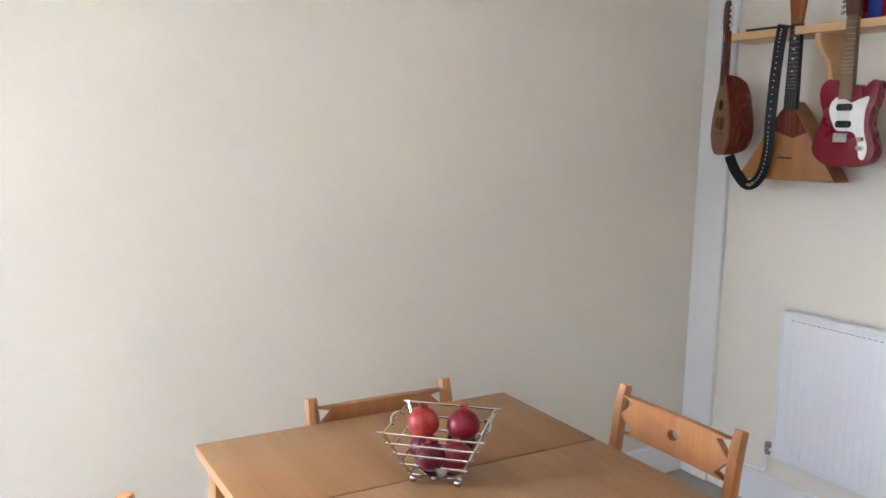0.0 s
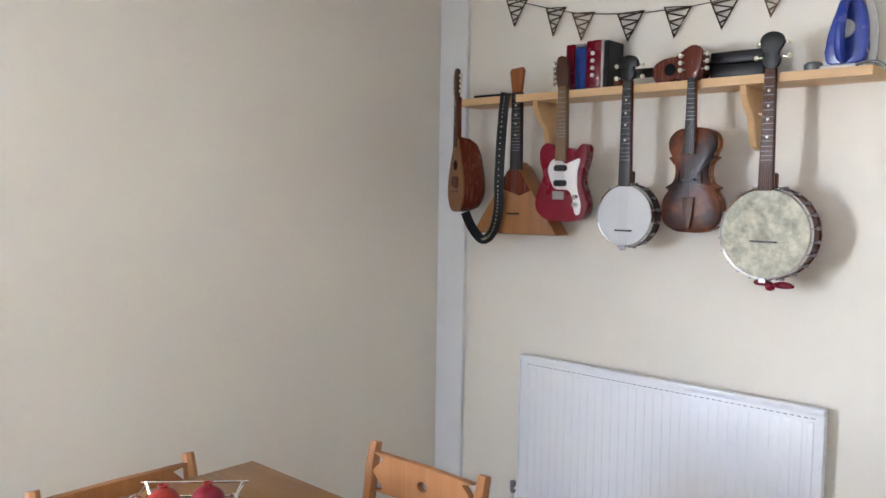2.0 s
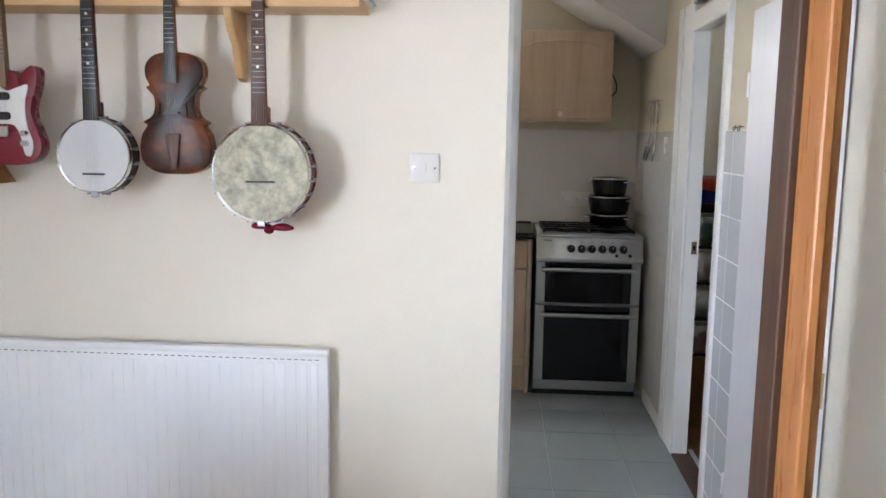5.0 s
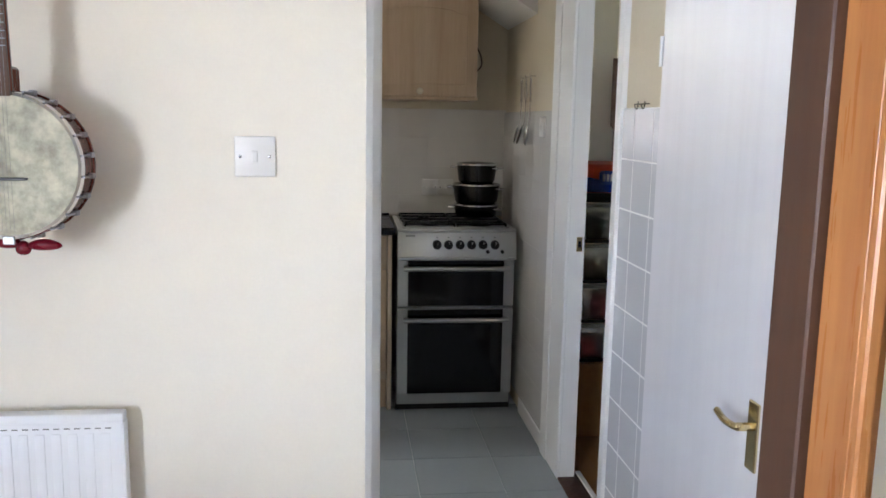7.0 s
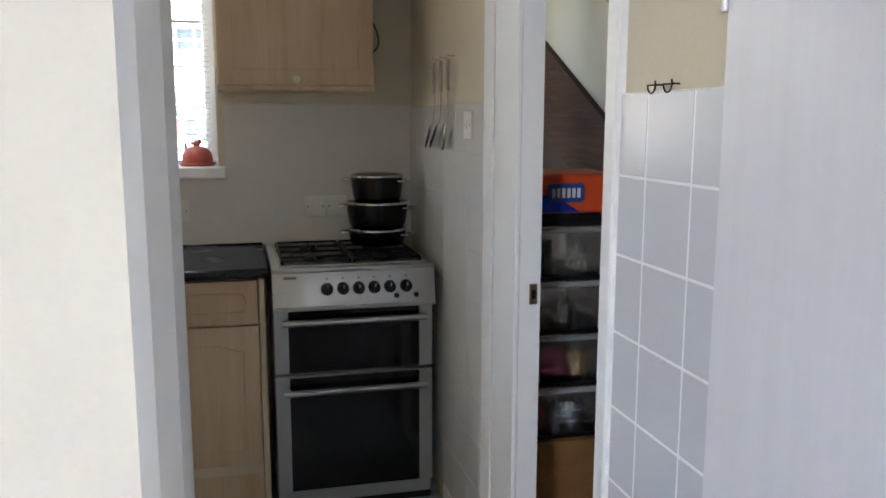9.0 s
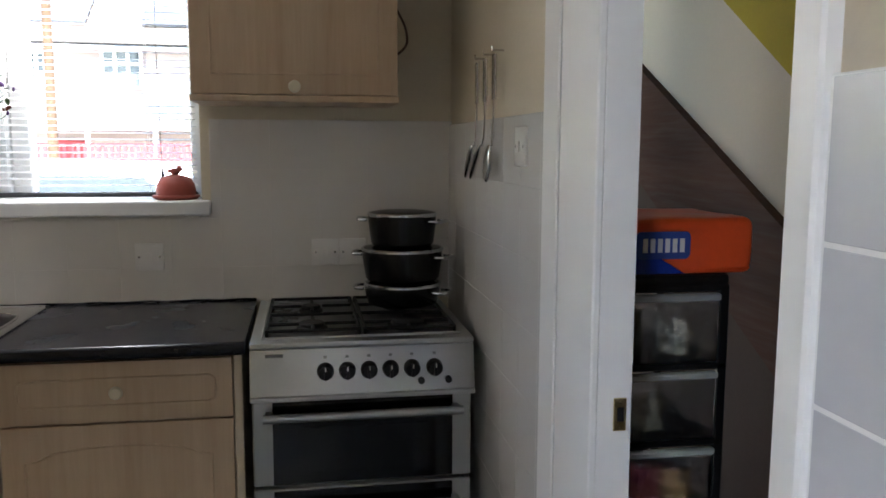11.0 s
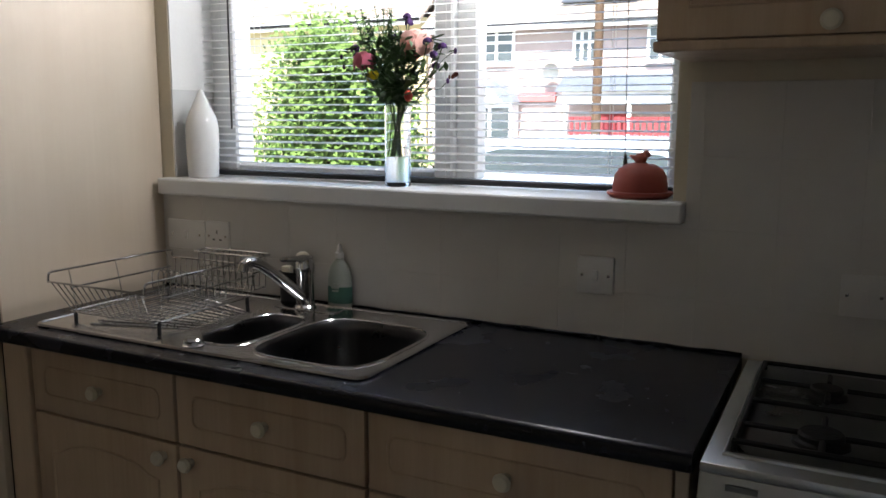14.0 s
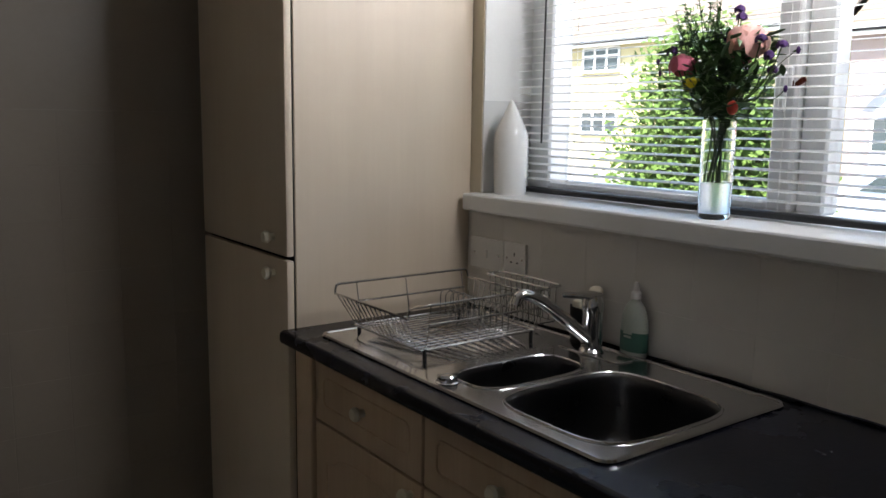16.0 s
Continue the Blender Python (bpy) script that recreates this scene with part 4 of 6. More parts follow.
structure("trim_hall_door_post", box(2.0, 2.03, YH, YS + 0.004, 0, 2.0, 0.003), "gloss", "white painted hall door post", "trim")
structure("trim_hall_door_hinge_post", box(1.2, 1.222, YH, -0.214, 0, 2.0, 0.003), "gloss", "white painted hall door post", "trim")


def plate_switch(name, label, cat, centre, axis, rocker=True, pins=False, w=0.084, group=""):
    """A square wiring plate; axis: the way it faces, '-x' or '+y'."""
    c = Vector(centre)
    t = thing(name, label, cat, centre, group)

    def local(u0, u1, d0, d1, z0, z1, bev=0.0):
        if axis == "-x":
            return box(c.x - d1, c.x - d0, c.y + u0, c.y + u1, c.z + z0, c.z + z1, bev, 2)
        return box(c.x + u0, c.x + u1, c.y + d0, c.y + d1, c.z + z0, c.z + z1, bev, 2)

    part("plate", local(-w / 2, w / 2, 0.0, 0.009, -0.042, 0.042, 0.003), "plastic_white", t)
    if rocker:
        part("rocker", local(-0.006, 0.006, 0.009, 0.013, -0.012, 0.012, 0.0015), "plastic_white", t)
    if pins:
        for u, z, a, b in ((0, 0.012, 0.002, 0.005), (-0.012, -0.01, 0.004, 0.002), (0.012, -0.01, 0.004, 0.002)):
            part("pin_hole", local(u - a, u + a, 0.0085, 0.0093, z - b, z + b), "dark", t)
    for u in (-0.030, 0.030):
        part("screw", local(u * w / 0.084 - 0.003, u * w / 0.084 + 0.003, 0.0085, 0.0097, -0.003, 0.003, 0.0008), "steel", t)
    return t


plate_switch("light_switch", "white square light switch on the cream wall", "light switch", (XP, 0.682, 1.324), "-x")
plate_switch("light_switch", "white square light switch beside the hall door", "light switch", (2.153, YS, 1.358), "+y")
plate_switch("light_switch", "white square switch on the kitchen tiles", "light switch", (4.475, YS + 0.008, 1.387), "+y")

# ---- radiator ----
rad = thing("radiator", "white single-panel radiator with pressed ribs", "radiator", (2.71, 1.515, 0.23))
RY0, RY1, RZ0, RZ1 = 0.957, 2.078, 0.228, 0.788
part("panel", box(2.700, 2.712, RY0, RY1, RZ0, RZ1, 0.005, 2), "radiator", rad)
b = bmesh.new()
n, pitch = 33, (RY1 - RY0 - 0.04) / 33
for k in range(n):
    y = RY0 + 0.02 + pitch * (k + 0.5)
    box(2.6982, 2.7015, y - pitch * 0.30, y + pitch * 0.30, RZ0 + 0.035, RZ1 - 0.04, 0.0016, 2, bm=b)
part("ribs", b, "radiator", rad, "pressed vertical ribs")
b = bmesh.new()
for k in range(52):
    y = RY0 + 0.03 + 0.0206 * k
    box(2.6992, 2.7003, y - 0.006, y + 0.006, RZ1 - 0.030, RZ1 - 0.0275, bm=b)
part("pressed_slots", b, "enamel_grey", rad, "row of small pressed slots under the top edge")
part("top_cover", box(2.694, 2.728, RY0 - 0.002, RY1 + 0.002, RZ1 - 0.016, RZ1 + 0.004, 0.004, 2), "radiator", rad)
for y in (RY0, RY1):
    part("side_cover", box(2.696, 2.726, y - 0.003, y + 0.003, RZ0, RZ1 - 0.016, 0.001), "radiator", rad)
for y in (RY0 + 0.15, RY1 - 0.15):
    part("bracket", box(2.712, XP, y - 0.02, y + 0.02, RZ0 + 0.06, RZ1 - 0.08), "radiator", rad)
valve = part("valve", lathe([(0.0, 0.0), (0.009, 0.0), (0.009, 0.03), (0.014, 0.034), (0.0145, 0.085), (0.010, 0.092), (0, 0.092)], (2.706, 0.925, 0.205), "z", 16), "ivory", rad, "cream plastic radiator valve head")
part("valve_pipe", tube(spline([(2.706, 0.957, 0.255), (2.706, 0.928, 0.25), (2.706, 0.925, 0.20), (2.706, 0.925, 0.02)], 16), 0.0075, 8), "chrome", rad)
part("lockshield", lathe([(0.0, 0.0), (0.009, 0.0), (0.012, 0.012), (0.012, 0.045), (0.0, 0.05)], (2.706, 2.105, 0.235), "z", 14), "dull_steel", rad, "small dull metal lockshield valve")
part("supply_pipe", tube(spline([(2.706, 2.08, 0.258), (2.706, 2.105, 0.25), (2.706, 2.107, 0.21), (2.722, 2.118, 0.17), (2.726, 2.18, 0.155), (2.727, 2.40, 0.153)], 24), 0.0075, 8), "gloss", rad, "white painted pipe running along the skirting")

# ---- shelf ----
SHZ, SHX = 1.775, 2.595
shelf = thing("wall_shelf", "long clear pine shelf with shaped brackets", "shelf", (2.68, 1.6, 1.75))
hang = (2.325, 2.062, 1.835, 1.577, 1.346, 1.105)
notched = [(XP, 0.845), (SHX, 0.845)]
for y in sorted(hang):
    notched += [(SHX, y - 0.014), (SHX + 0.03, y - 0.014), (SHX + 0.03, y + 0.014), (SHX, y + 0.014)]
notched += [(SHX, 2.345), (XP, 2.345)]
b = slab(notched, SHZ - 0.026, SHZ, axis="z")
part("board", b, "shelf", shelf)
for y in (1.975, 1.207):
    pts = [(XP - 0.003, SHZ - 0.026), (SHX + 0.02, SHZ - 0.026), (SHX + 0.022, SHZ - 0.05), (SHX + 0.045, SHZ - 0.085), (SHX + 0.085, SHZ - 0.12), (SHX + 0.10, SHZ - 0.17), (SHX + 0.118, SHZ - 0.205), (XP - 0.003, SHZ - 0.215)]
    part("bracket", slab(pts, y - 0.011, y + 0.011, 0.003, axis="y"), "shelf", shelf, "shaped pine bracket")

# ---- instruments hung from the shelf ----


def neck(parent, y, z0, z1, w0, w1, xf, board, back="mahogany", frets=10, dots=True):
    pts = [(y - w0, z0), (y + w0, z0), (y + w1, z1), (y - w1, z1)]
    part("neck", slab(pts, xf + 0.006, xf + 0.024, 0.004), back, parent)
    fb = part("fingerboard", slab(pts, xf, xf + 0.006, 0.001), board, parent)
    length = z1 - z0
    for k in range(1, frets + 1):
        z = z1 - length * 1.35 * (1 - 2 ** (-k / 12)) * 1.0
        if z < z0 + 0.01:
            break
        w = w0 + (w1 - w0) * (z - z0) / length
        part("fret", box(xf - 0.0012, xf + 0.001, y - w, y + w, z - 0.0006, z + 0.0006), "dull_steel", fb)
        if dots and k in (3, 5, 7, 10):
            part("inlay", lathe([(0.0, -0.0008), (0.004, -0.0006), (0.004, 0.001), (0.0, 0.001)], (xf, y, z + 0.012), "x", 10), "ivory", fb)


def strings(parent, y, w, xf, z0, z1, n):
    for k in range(n):
        d = (k - (n - 1) / 2) * w
        part("string", tube([(xf, y + d, z0), (xf + 0.002, y + d * 0.8, z1)], 0.00025, 3), "dull_steel", parent)


def pegs(parent, y, z0, n, gap, w, xf, mat, sides=(-1, 1)):
    for s in sides:
        for k in range(n):
            z = z0 + gap * k
            p = part("tuning_peg", tube([(xf + 0.008, y + s * w, z), (xf + 0.008, y + s * (w + 0.012), z)], 0.003, 6), "chrome", parent)
            part("peg_button", ball((xf + 0.008, y + s * (w + 0.018), z), 0.0075, u=8, v=6), mat, p)


def banjo(y, zc, r, label, head, board, zh, n_hooks, deep, drop, red=False):
    t = thing("banjo", label, "banjo", (2.62, y, zc - r), "instruments hung on the wall")
    xf = 2.585
    part("rim", lathe([(r * 0.97, 0.004), (r, 0.006), (r, deep), (r * 0.97, deep), (r * 0.97, 0.004)], (xf, y, zc), "x", 56, caps=False), "mahogany" if red else "plastic_black", t)
    disc = [(y + r * 0.958 * math.cos(2 * math.pi * k / 56), zc + r * 0.958 * math.sin(2 * math.pi * k / 56)) for k in range(56)]
    part("head", slab(disc, xf - 0.0005, xf + 0.004), head, t, "round drum skin", 20)
    part("tension_hoop", lathe([(r * 0.955, -0.002), (r * 1.0, -0.004), (r * 1.015, 0.0), (r * 1.015, 0.010), (r * 0.99, 0.011), (r * 0.962, 0.004), (r * 0.955, -0.002)], (xf, y, zc), "x", 56, caps=False), "chrome", t)
    for k in range(n_hooks):
        a = 2 * math.pi * (k + 0.5) / n_hooks
        cy, cz = y + (r * 1.03) * math.cos(a), zc + (r * 1.03) * math.sin(a)
        h = part("tension_hook", tube([(xf - 0.003, cy, cz), (xf + deep * 0.75, cy, cz)], 0.0022, 5), "dull_steel", t)
        part("bracket_shoe", box(xf + deep * 0.5, xf + deep * 0.75, cy - 0.005, cy + 0.005, cz - 0.005, cz + 0.005, 0.001), "dull_steel", h)
    part("back", lathe([(0.0, deep + 0.006), (r * 0.9, deep + 0.006), (r * 1.02, deep), (r * 1.02, deep - 0.008), (r * 0.9, deep - 0.004), (0, deep - 0.004)], (xf, y, zc), "x", 48), "mahogany", t)
    neck(t, y + 0.002, zc + r * 0.93, SHZ + 0.012, 0.021, 0.015, xf - 0.008, board, "mahogany", 14)
    part("heel", box(xf + 0.0, xf + deep * 0.8, y - 0.014, y + 0.014, zc + r * 0.97, zc + r + 0.045, 0.005), "plastic_black" if not red else "mahogany", t)
    hp = flat([(y - 0.012, SHZ + 0.012), (y - 0.026, SHZ + 0.035), (y - 0.020, SHZ + 0.055), (y - 0.034, zh - 0.035), (y - 0.030, zh - 0.012), (y - 0.012, zh), (y + 0.012, zh), (y + 0.030, zh - 0.012), (y + 0.034, zh - 0.035), (y + 0.020, SHZ + 0.055), (y + 0.026, SHZ + 0.035), (y + 0.012, SHZ + 0.012)], 60)
    part("peghead", slab(hp, xf - 0.008, xf + 0.008, 0.002), "plastic_black", t)
    pegs(t, y, zh - 0.07, 2, 0.04, 0.03, xf - 0.004, "ivory")
    part("fifth_peg", tube([(xf + 0.006, y + 0.018, 1.655), (xf + 0.006, y + 0.034, 1.66)], 0.004, 6), "ivory", t)
    part("bridge", box(xf - 0.012, xf - 0.0005, y - r * 0.29, y + r * 0.29, zc - drop, zc - drop + 0.005, 0.001), "ebony", t)
    part("tailpiece", box(xf - 0.006, xf - 0.002, y - 0.011, y + 0.011, zc - r - 0.011, zc - r + 0.006, 0.002), "dull_steel", t)
    strings(t, y, 0.007, xf - 0.011, zc - r * 0.9, SHZ + 0.01, 5)
    return t


banjo(1.577, 1.347, 0.103, "small banjo with white skin and black rim", "skin", "ebony", 1.868, 16, 0.055, 0.052)
bj = banjo(1.112, 1.309, 0.135, "large banjo with mottled vellum head and red trim", "vellum", "rosewood", 1.89, 22, 0.075, 0.026, True)
for dy, dz, ry, rz in ((0.028, 0.0, 0.024, 0.011), (-0.036, -0.004, 0.032, 0.011), (0.002, -0.01, 0.014, 0.014)):
    b = ball((0, 0, 0), 1.0, u=16, v=10)
    for v in b.verts:
        v.co = Vector((2.615 + v.co.x * 0.012, 1.098 + dy + v.co.y * ry * (1 - 0.25 * v.co.z), 1.163 + dz + v.co.z * rz))
    part("red_ribbon", b, "red_lacquer", bj, "red ribbon under the rim")

# fretted violin
vio = thing("violin", "dark brown varnished old violin with black pegs", "violin", (2.62, 1.35, 1.30), "instruments hung on the wall")
VY = 1.350


def mirrored(half):
    return [(VY + u, z) for u, z in half] + [(VY - u, z) for u, z in reversed(half)]


half = [(0.0, 1.301), (0.05, 1.304), (0.088, 1.325), (0.100, 1.362), (0.094, 1.405), (0.078, 1.432), (0.088, 1.441), (0.064, 1.458), (0.055, 1.487), (0.060, 1.518), (0.078, 1.535), (0.069, 1.541), (0.080, 1.565), (0.078, 1.597), (0.055, 1.62), (0.02, 1.628)]
outline = [(VY + u, z) for u, z in half] + [(VY - u, z) for u, z in reversed(half[1:])]
dense = flat(outline, 150)
part("ribs", slab(dense, 2.598, 2.634, 0.0), "violin_edge", vio, smooth=30)


def arched(points, x0, rise, cy, cz):
    """A plate that swells towards its middle."""
    b = bmesh.new()
    rings = []
    for k, h in ((1.0, 0.0), (0.99, 0.25), (0.93, 0.42), (0.8, 0.68), (0.55, 0.9), (0.25, 1.0)):
        rings.append([b.verts.new((x0 - rise * h, cy + (u - cy) * k, cz + (w - cz) * k)) for u, w in points])
    for p, q in zip(rings, rings[1:]):
        for s in range(len(p)):
            b.faces.new((p[s], p[(s + 1) % len(p)], q[(s + 1) % len(p)], q[s]))
    b.faces.new(rings[-1])
    b.faces.new(list(reversed(rings[0])))
    return b


part("top_plate", arched(dense, 2.598, 0.016, VY, 1.46), "violin", vio, smooth=60)
neck(vio, VY + 0.002, 1.545, SHZ + 0.005, 0.018, 0.012, 2.572, "ebony", "violin_edge", 9, False)
part("headstock", slab(flat([(VY - 0.013, SHZ + 0.002), (VY - 0.026, SHZ + 0.04), (VY - 0.028, 1.862), (VY, 1.878), (VY + 0.028, 1.862), (VY + 0.026, SHZ + 0.04), (VY + 0.013, SHZ + 0.002)], 40), 2.572, 2.588, 0.003), "mahogany", vio)
pegs(vio, VY, SHZ + 0.03, 3, 0.022, 0.026, 2.572, "ivory")
part("bridge", slab([(VY - 0.022, 1.463), (VY + 0.022, 1.463), (VY + 0.018, 1.469), (VY - 0.018, 1.469)], 2.566, 2.585), "ebony", vio)
part("tailpiece", slab([(VY - 0.008, 1.315), (VY + 0.008, 1.315), (VY + 0.02, 1.41), (VY - 0.02, 1.41)], 2.574, 2.580, 0.002), "rosewood", vio)
for s in (-1, 1):
    part("sound_hole", tube(spline([(2.5865, VY + s * 0.03, 1.497), (2.585, VY + s * 0.036, 1.487), (2.585, VY + s * 0.038, 1.465), (2.586, VY + s * 0.044, 1.443), (2.588, VY + s * 0.05, 1.436)], 14), 0.0022, 6), "dark", vio)
strings(vio, VY, 0.006, 2.566, 1.41, SHZ, 4)

# electric guitar
tele = thing("electric_guitar", "cherry red electric guitar with white pickguard", "guitar", (2.62, 1.835, 1.317), "instruments hung on the wall")
TY = 1.832
body = flat([(TY - 0.005, 1.318), (TY + 0.06, 1.323), (TY + 0.102, 1.353), (TY + 0.108, 1.395), (TY + 0.088, 1.445), (TY + 0.078, 1.482), (TY + 0.092, 1.53), (TY + 0.092, 1.57), (TY + 0.065, 1.594), (TY + 0.03, 1.578), (TY + 0.018, 1.545), (TY - 0.018, 1.545), (TY - 0.024, 1.575), (TY - 0.048, 1.562), (TY - 0.052, 1.535), (TY - 0.062, 1.568), (TY - 0.088, 1.588), (TY - 0.103, 1.572), (TY - 0.098, 1.53), (TY - 0.085, 1.49), (TY - 0.082, 1.455), (TY - 0.098, 1.41), (TY - 0.108, 1.37), (TY - 0.09, 1.335), (TY - 0.05, 1.32)], 140)
part("body", slab(body, 2.585, 2.628, 0.006, 3), "red_lacquer", tele)
guard = flat([(TY + 0.035, 1.535), (TY + 0.055, 1.50), (TY + 0.04, 1.455), (TY + 0.02, 1.432), (TY - 0.03, 1.428), (TY - 0.05, 1.40), (TY - 0.06, 1.35), (TY - 0.078, 1.345), (TY - 0.085, 1.38), (TY - 0.07, 1.43), (TY - 0.068, 1.49), (TY - 0.078, 1.535), (TY - 0.05, 1.53), (TY - 0.02, 1.52), (TY + 0.0, 1.53)], 80)
pg = part("pickguard", slab(guard, 2.582, 2.5848, 0.0008, 1), "plastic_white", tele, "white plastic pickguard")
for z in (1.505, 1.452):
    part("pickup", slab(rounded(TY - 0.026, TY + 0.026, z - 0.011, z + 0.011, 0.009), 2.574, 2.584, 0.002), "plastic_black", tele)
part("bridge", box(2.574, 2.5845, TY - 0.02, TY + 0.03, 1.395, 1.425, 0.002), "chrome", tele)
for z in (1.405, 1.378):
    part("control_knob", lathe([(0.0, -0.02), (0.008, -0.019), (0.009, 0.0), (0.0, 0.0)], (2.584, TY - 0.066, z), "x", 14), "chrome", tele)
neck(tele, TY, 1.53, SHZ + 0.012, 0.022, 0.017, 2.576, "maple", "maple", 12, False)
part("headstock", slab(flat([(TY - 0.017, SHZ + 0.008), (TY - 0.02, SHZ + 0.04), (TY - 0.012, 1.88), (TY + 0.014, 1.893), (TY + 0.03, 1.875), (TY + 0.028, SHZ + 0.03), (TY + 0.017, SHZ + 0.008)], 40), 2.582, 2.597, 0.003), "rosewood", tele)
pegs(tele, TY, SHZ + 0.025, 5, 0.018, 0.026, 2.585, "steel", (1,))
strings(tele, TY, 0.0075, 2.573, 1.41, SHZ, 6)

# balalaika
bal = thing("balalaika", "orange-brown triangular balalaika with dark neck", "balalaika", (2.65, 2.06, 1.262), "instruments hung on the wall")
tri = [(1.868, 1.264), (2.262, 1.258), (2.10, 1.495), (2.062, 1.53), (2.03, 1.495)]
part("body", slab(tri, 2.615, 2.70, 0.006, 2), "spruce", bal)
part("shoulder_plate", slab([(1.985, 1.425), (2.035, 1.405), (2.098, 1.425), (2.136, 1.435), (2.095, 1.492), (2.062, 1.525), (2.03, 1.49)], 2.611, 2.6145, 0.001, 1), "mahogany", bal, "dark red shoulder inlay")
part("sound_hole", lathe([(0.0, -0.001), (0.013, -0.001), (0.013, 0.002), (0.0, 0.002)], (2.6145, 2.045, 1.425), "x", 20), "dark", bal)
part("bridge", box(2.607, 2.6145, 2.035, 2.09, 1.335, 1.341, 0.001), "ebony", bal)
neck(bal, 2.055, 1.50, SHZ + 0.012, 0.023, 0.019, 2.606, "ebony", "ebony", 14)
part("headstock", slab([(2.036, SHZ + 0.006), (2.074, SHZ + 0.006), (2.086, 1.862), (2.080, 1.872), (2.032, 1.876), (2.025, 1.866)], 2.606, 2.624, 0.003), "violin_edge", bal)
strings(bal, 2.055, 0.01, 2.603, 1.34, SHZ, 3)

# bowl-back mandolin with its woven strap
man = thing("mandolin", "bowl-back mandolin with red-brown ribs and spruce face", "mandolin", (2.66, 2.315, 1.335), "instruments hung on the wall")
MY = 2.315
pear = flat([(MY, 1.337), (MY + 0.05, 1.345), (MY + 0.085, 1.385), (MY + 0.092, 1.435), (MY + 0.075, 1.50), (MY + 0.045, 1.565), (MY + 0.02, 1.62), (MY, 1.632), (MY - 0.02, 1.62), (MY - 0.045, 1.565), (MY - 0.075, 1.50), (MY - 0.092, 1.435), (MY - 0.085, 1.385), (MY - 0.05, 1.345)], 70)
part("face", slab(pear, 2.596, 2.602, 0.001, 1), "old_spruce", man)
b = bmesh.new()
rings = []
for k, h in ((1.0, 0.0), (0.995, 0.022), (0.96, 0.052), (0.86, 0.08), (0.65, 0.098), (0.35, 0.108)):
    rings.append([b.verts.new((2.602 + h, MY + (u - MY) * k, 1.45 + (w - 1.45) * k)) for u, w in pear])
for p, q in zip(rings, rings[1:]):
    for s in range(len(p)):
        b.faces.new((p[s], p[(s + 1) % len(p)], q[(s + 1) % len(p)], q[s]))
b.faces.new(rings[-1])
part("bowl", b, "mahogany", man, "ribbed red-brown bowl back", smooth=50)
part("sound_hole", lathe([(0.0, -0.001), (0.02, -0.001), (0.02, 0.002), (0.0, 0.002)], (2.5955, MY, 1.52), "x", 20), "dark", man)
part("scratch_plate", slab(flat([(MY - 0.035, 1.47), (MY + 0.03, 1.475), (MY + 0.035, 1.44), (MY - 0.03, 1.43)], 24), 2.594, 2.5958, 0.0), "mahogany", man)
part("bridge", box(2.588, 2.596, MY - 0.035, MY + 0.035, 1.415, 1.42, 0.001), "ebony", man)
neck(man, MY, 1.59, SHZ + 0.012, 0.016, 0.013, 2.59, "rosewood", "mahogany", 10)
part("headstock", slab(flat([(MY - 0.013, SHZ + 0.01), (MY - 0.024, SHZ + 0.05), (MY - 0.02, 1.88), (MY, 1.897), (MY + 0.02, 1.88), (MY + 0.024, SHZ + 0.05), (MY + 0.013, SHZ + 0.01)], 40), 2.59, 2.605, 0.003), "rosewood", man)
pegs(man, MY, SHZ + 0.03, 4, 0.02, 0.022, 2.59, "ivory")


def ribbon(pts, width, thick, mat, parent, name, label=""):
    b = bmesh.new()
    pts = spline(pts, 40)
    rows = []
    for i, p in enumerate(pts):
        d = (pts[min(i + 1, len(pts) - 1)] - pts[max(i - 1, 0)]).normalized()
        side = Vector((0.78, 0.62, 0)).cross(d).normalized()
        flatn = side.cross(d).normalized()
        rows.append([b.verts.new(p + side * sx * width / 2 + flatn * sy * thick) for sx, sy in ((-1, 0), (1, 0), (1, 1), (-1, 1))])
    for p, q in zip(rows, rows[1:]):
        for k in range(4):
            b.faces.new((p[k], p[(k + 1) % 4], q[(k + 1) % 4], q[k]))
    return part(name, b, mat, parent, label)


strap_pts = [(2.583, 2.085, SHZ + 0.008), (2.576, 2.088, 1.72), (2.577, 2.098, 1.6), (2.579, 2.106, 1.45), (2.582, 2.108, 1.36), (2.588, 2.135, 1.272), (2.598, 2.195, 1.235), (2.61, 2.262, 1.28), (2.62, 2.305, 1.335)]
man.matrix_basis = man.matrix_basis @ pose(0, 0, 0, 0, 0, -29)
strap_thing = thing("instrument_strap", "black woven strap with pale zigzag, looped over the shelf", "strap", (2.6, 2.12, 1.25))
strap = ribbon(strap_pts, 0.036, 0.003, "plastic_black", strap_thing, "webbing")
sp = spline(strap_pts, 110)
b = bmesh.new()
for i in range(4, 78, 2):
    p = sp[i]
    tube([p + Vector((-0.004, 0.011, 0.003)), p + Vector((-0.005, -0.001, -0.003))], 0.0017, 4, b)
part("zigzag_stitching", b, "ivory", strap)

# ---- things on the shelf ----
acc = thing("toy_accordion", "small red and blue toy accordion with white buttons", "accordion", (2.68, 1.79, SHZ))
ax0, ax1 = 2.635, 2.735
part("treble_side", box(ax0, ax1, 1.716, 1.776, SHZ, 1.945, 0.006, 2), "red_lacquer", acc)
part("bass_side", box(ax0, ax1, 1.824, 1.860, SHZ, 1.940, 0.006, 2), "red_lacquer", acc)
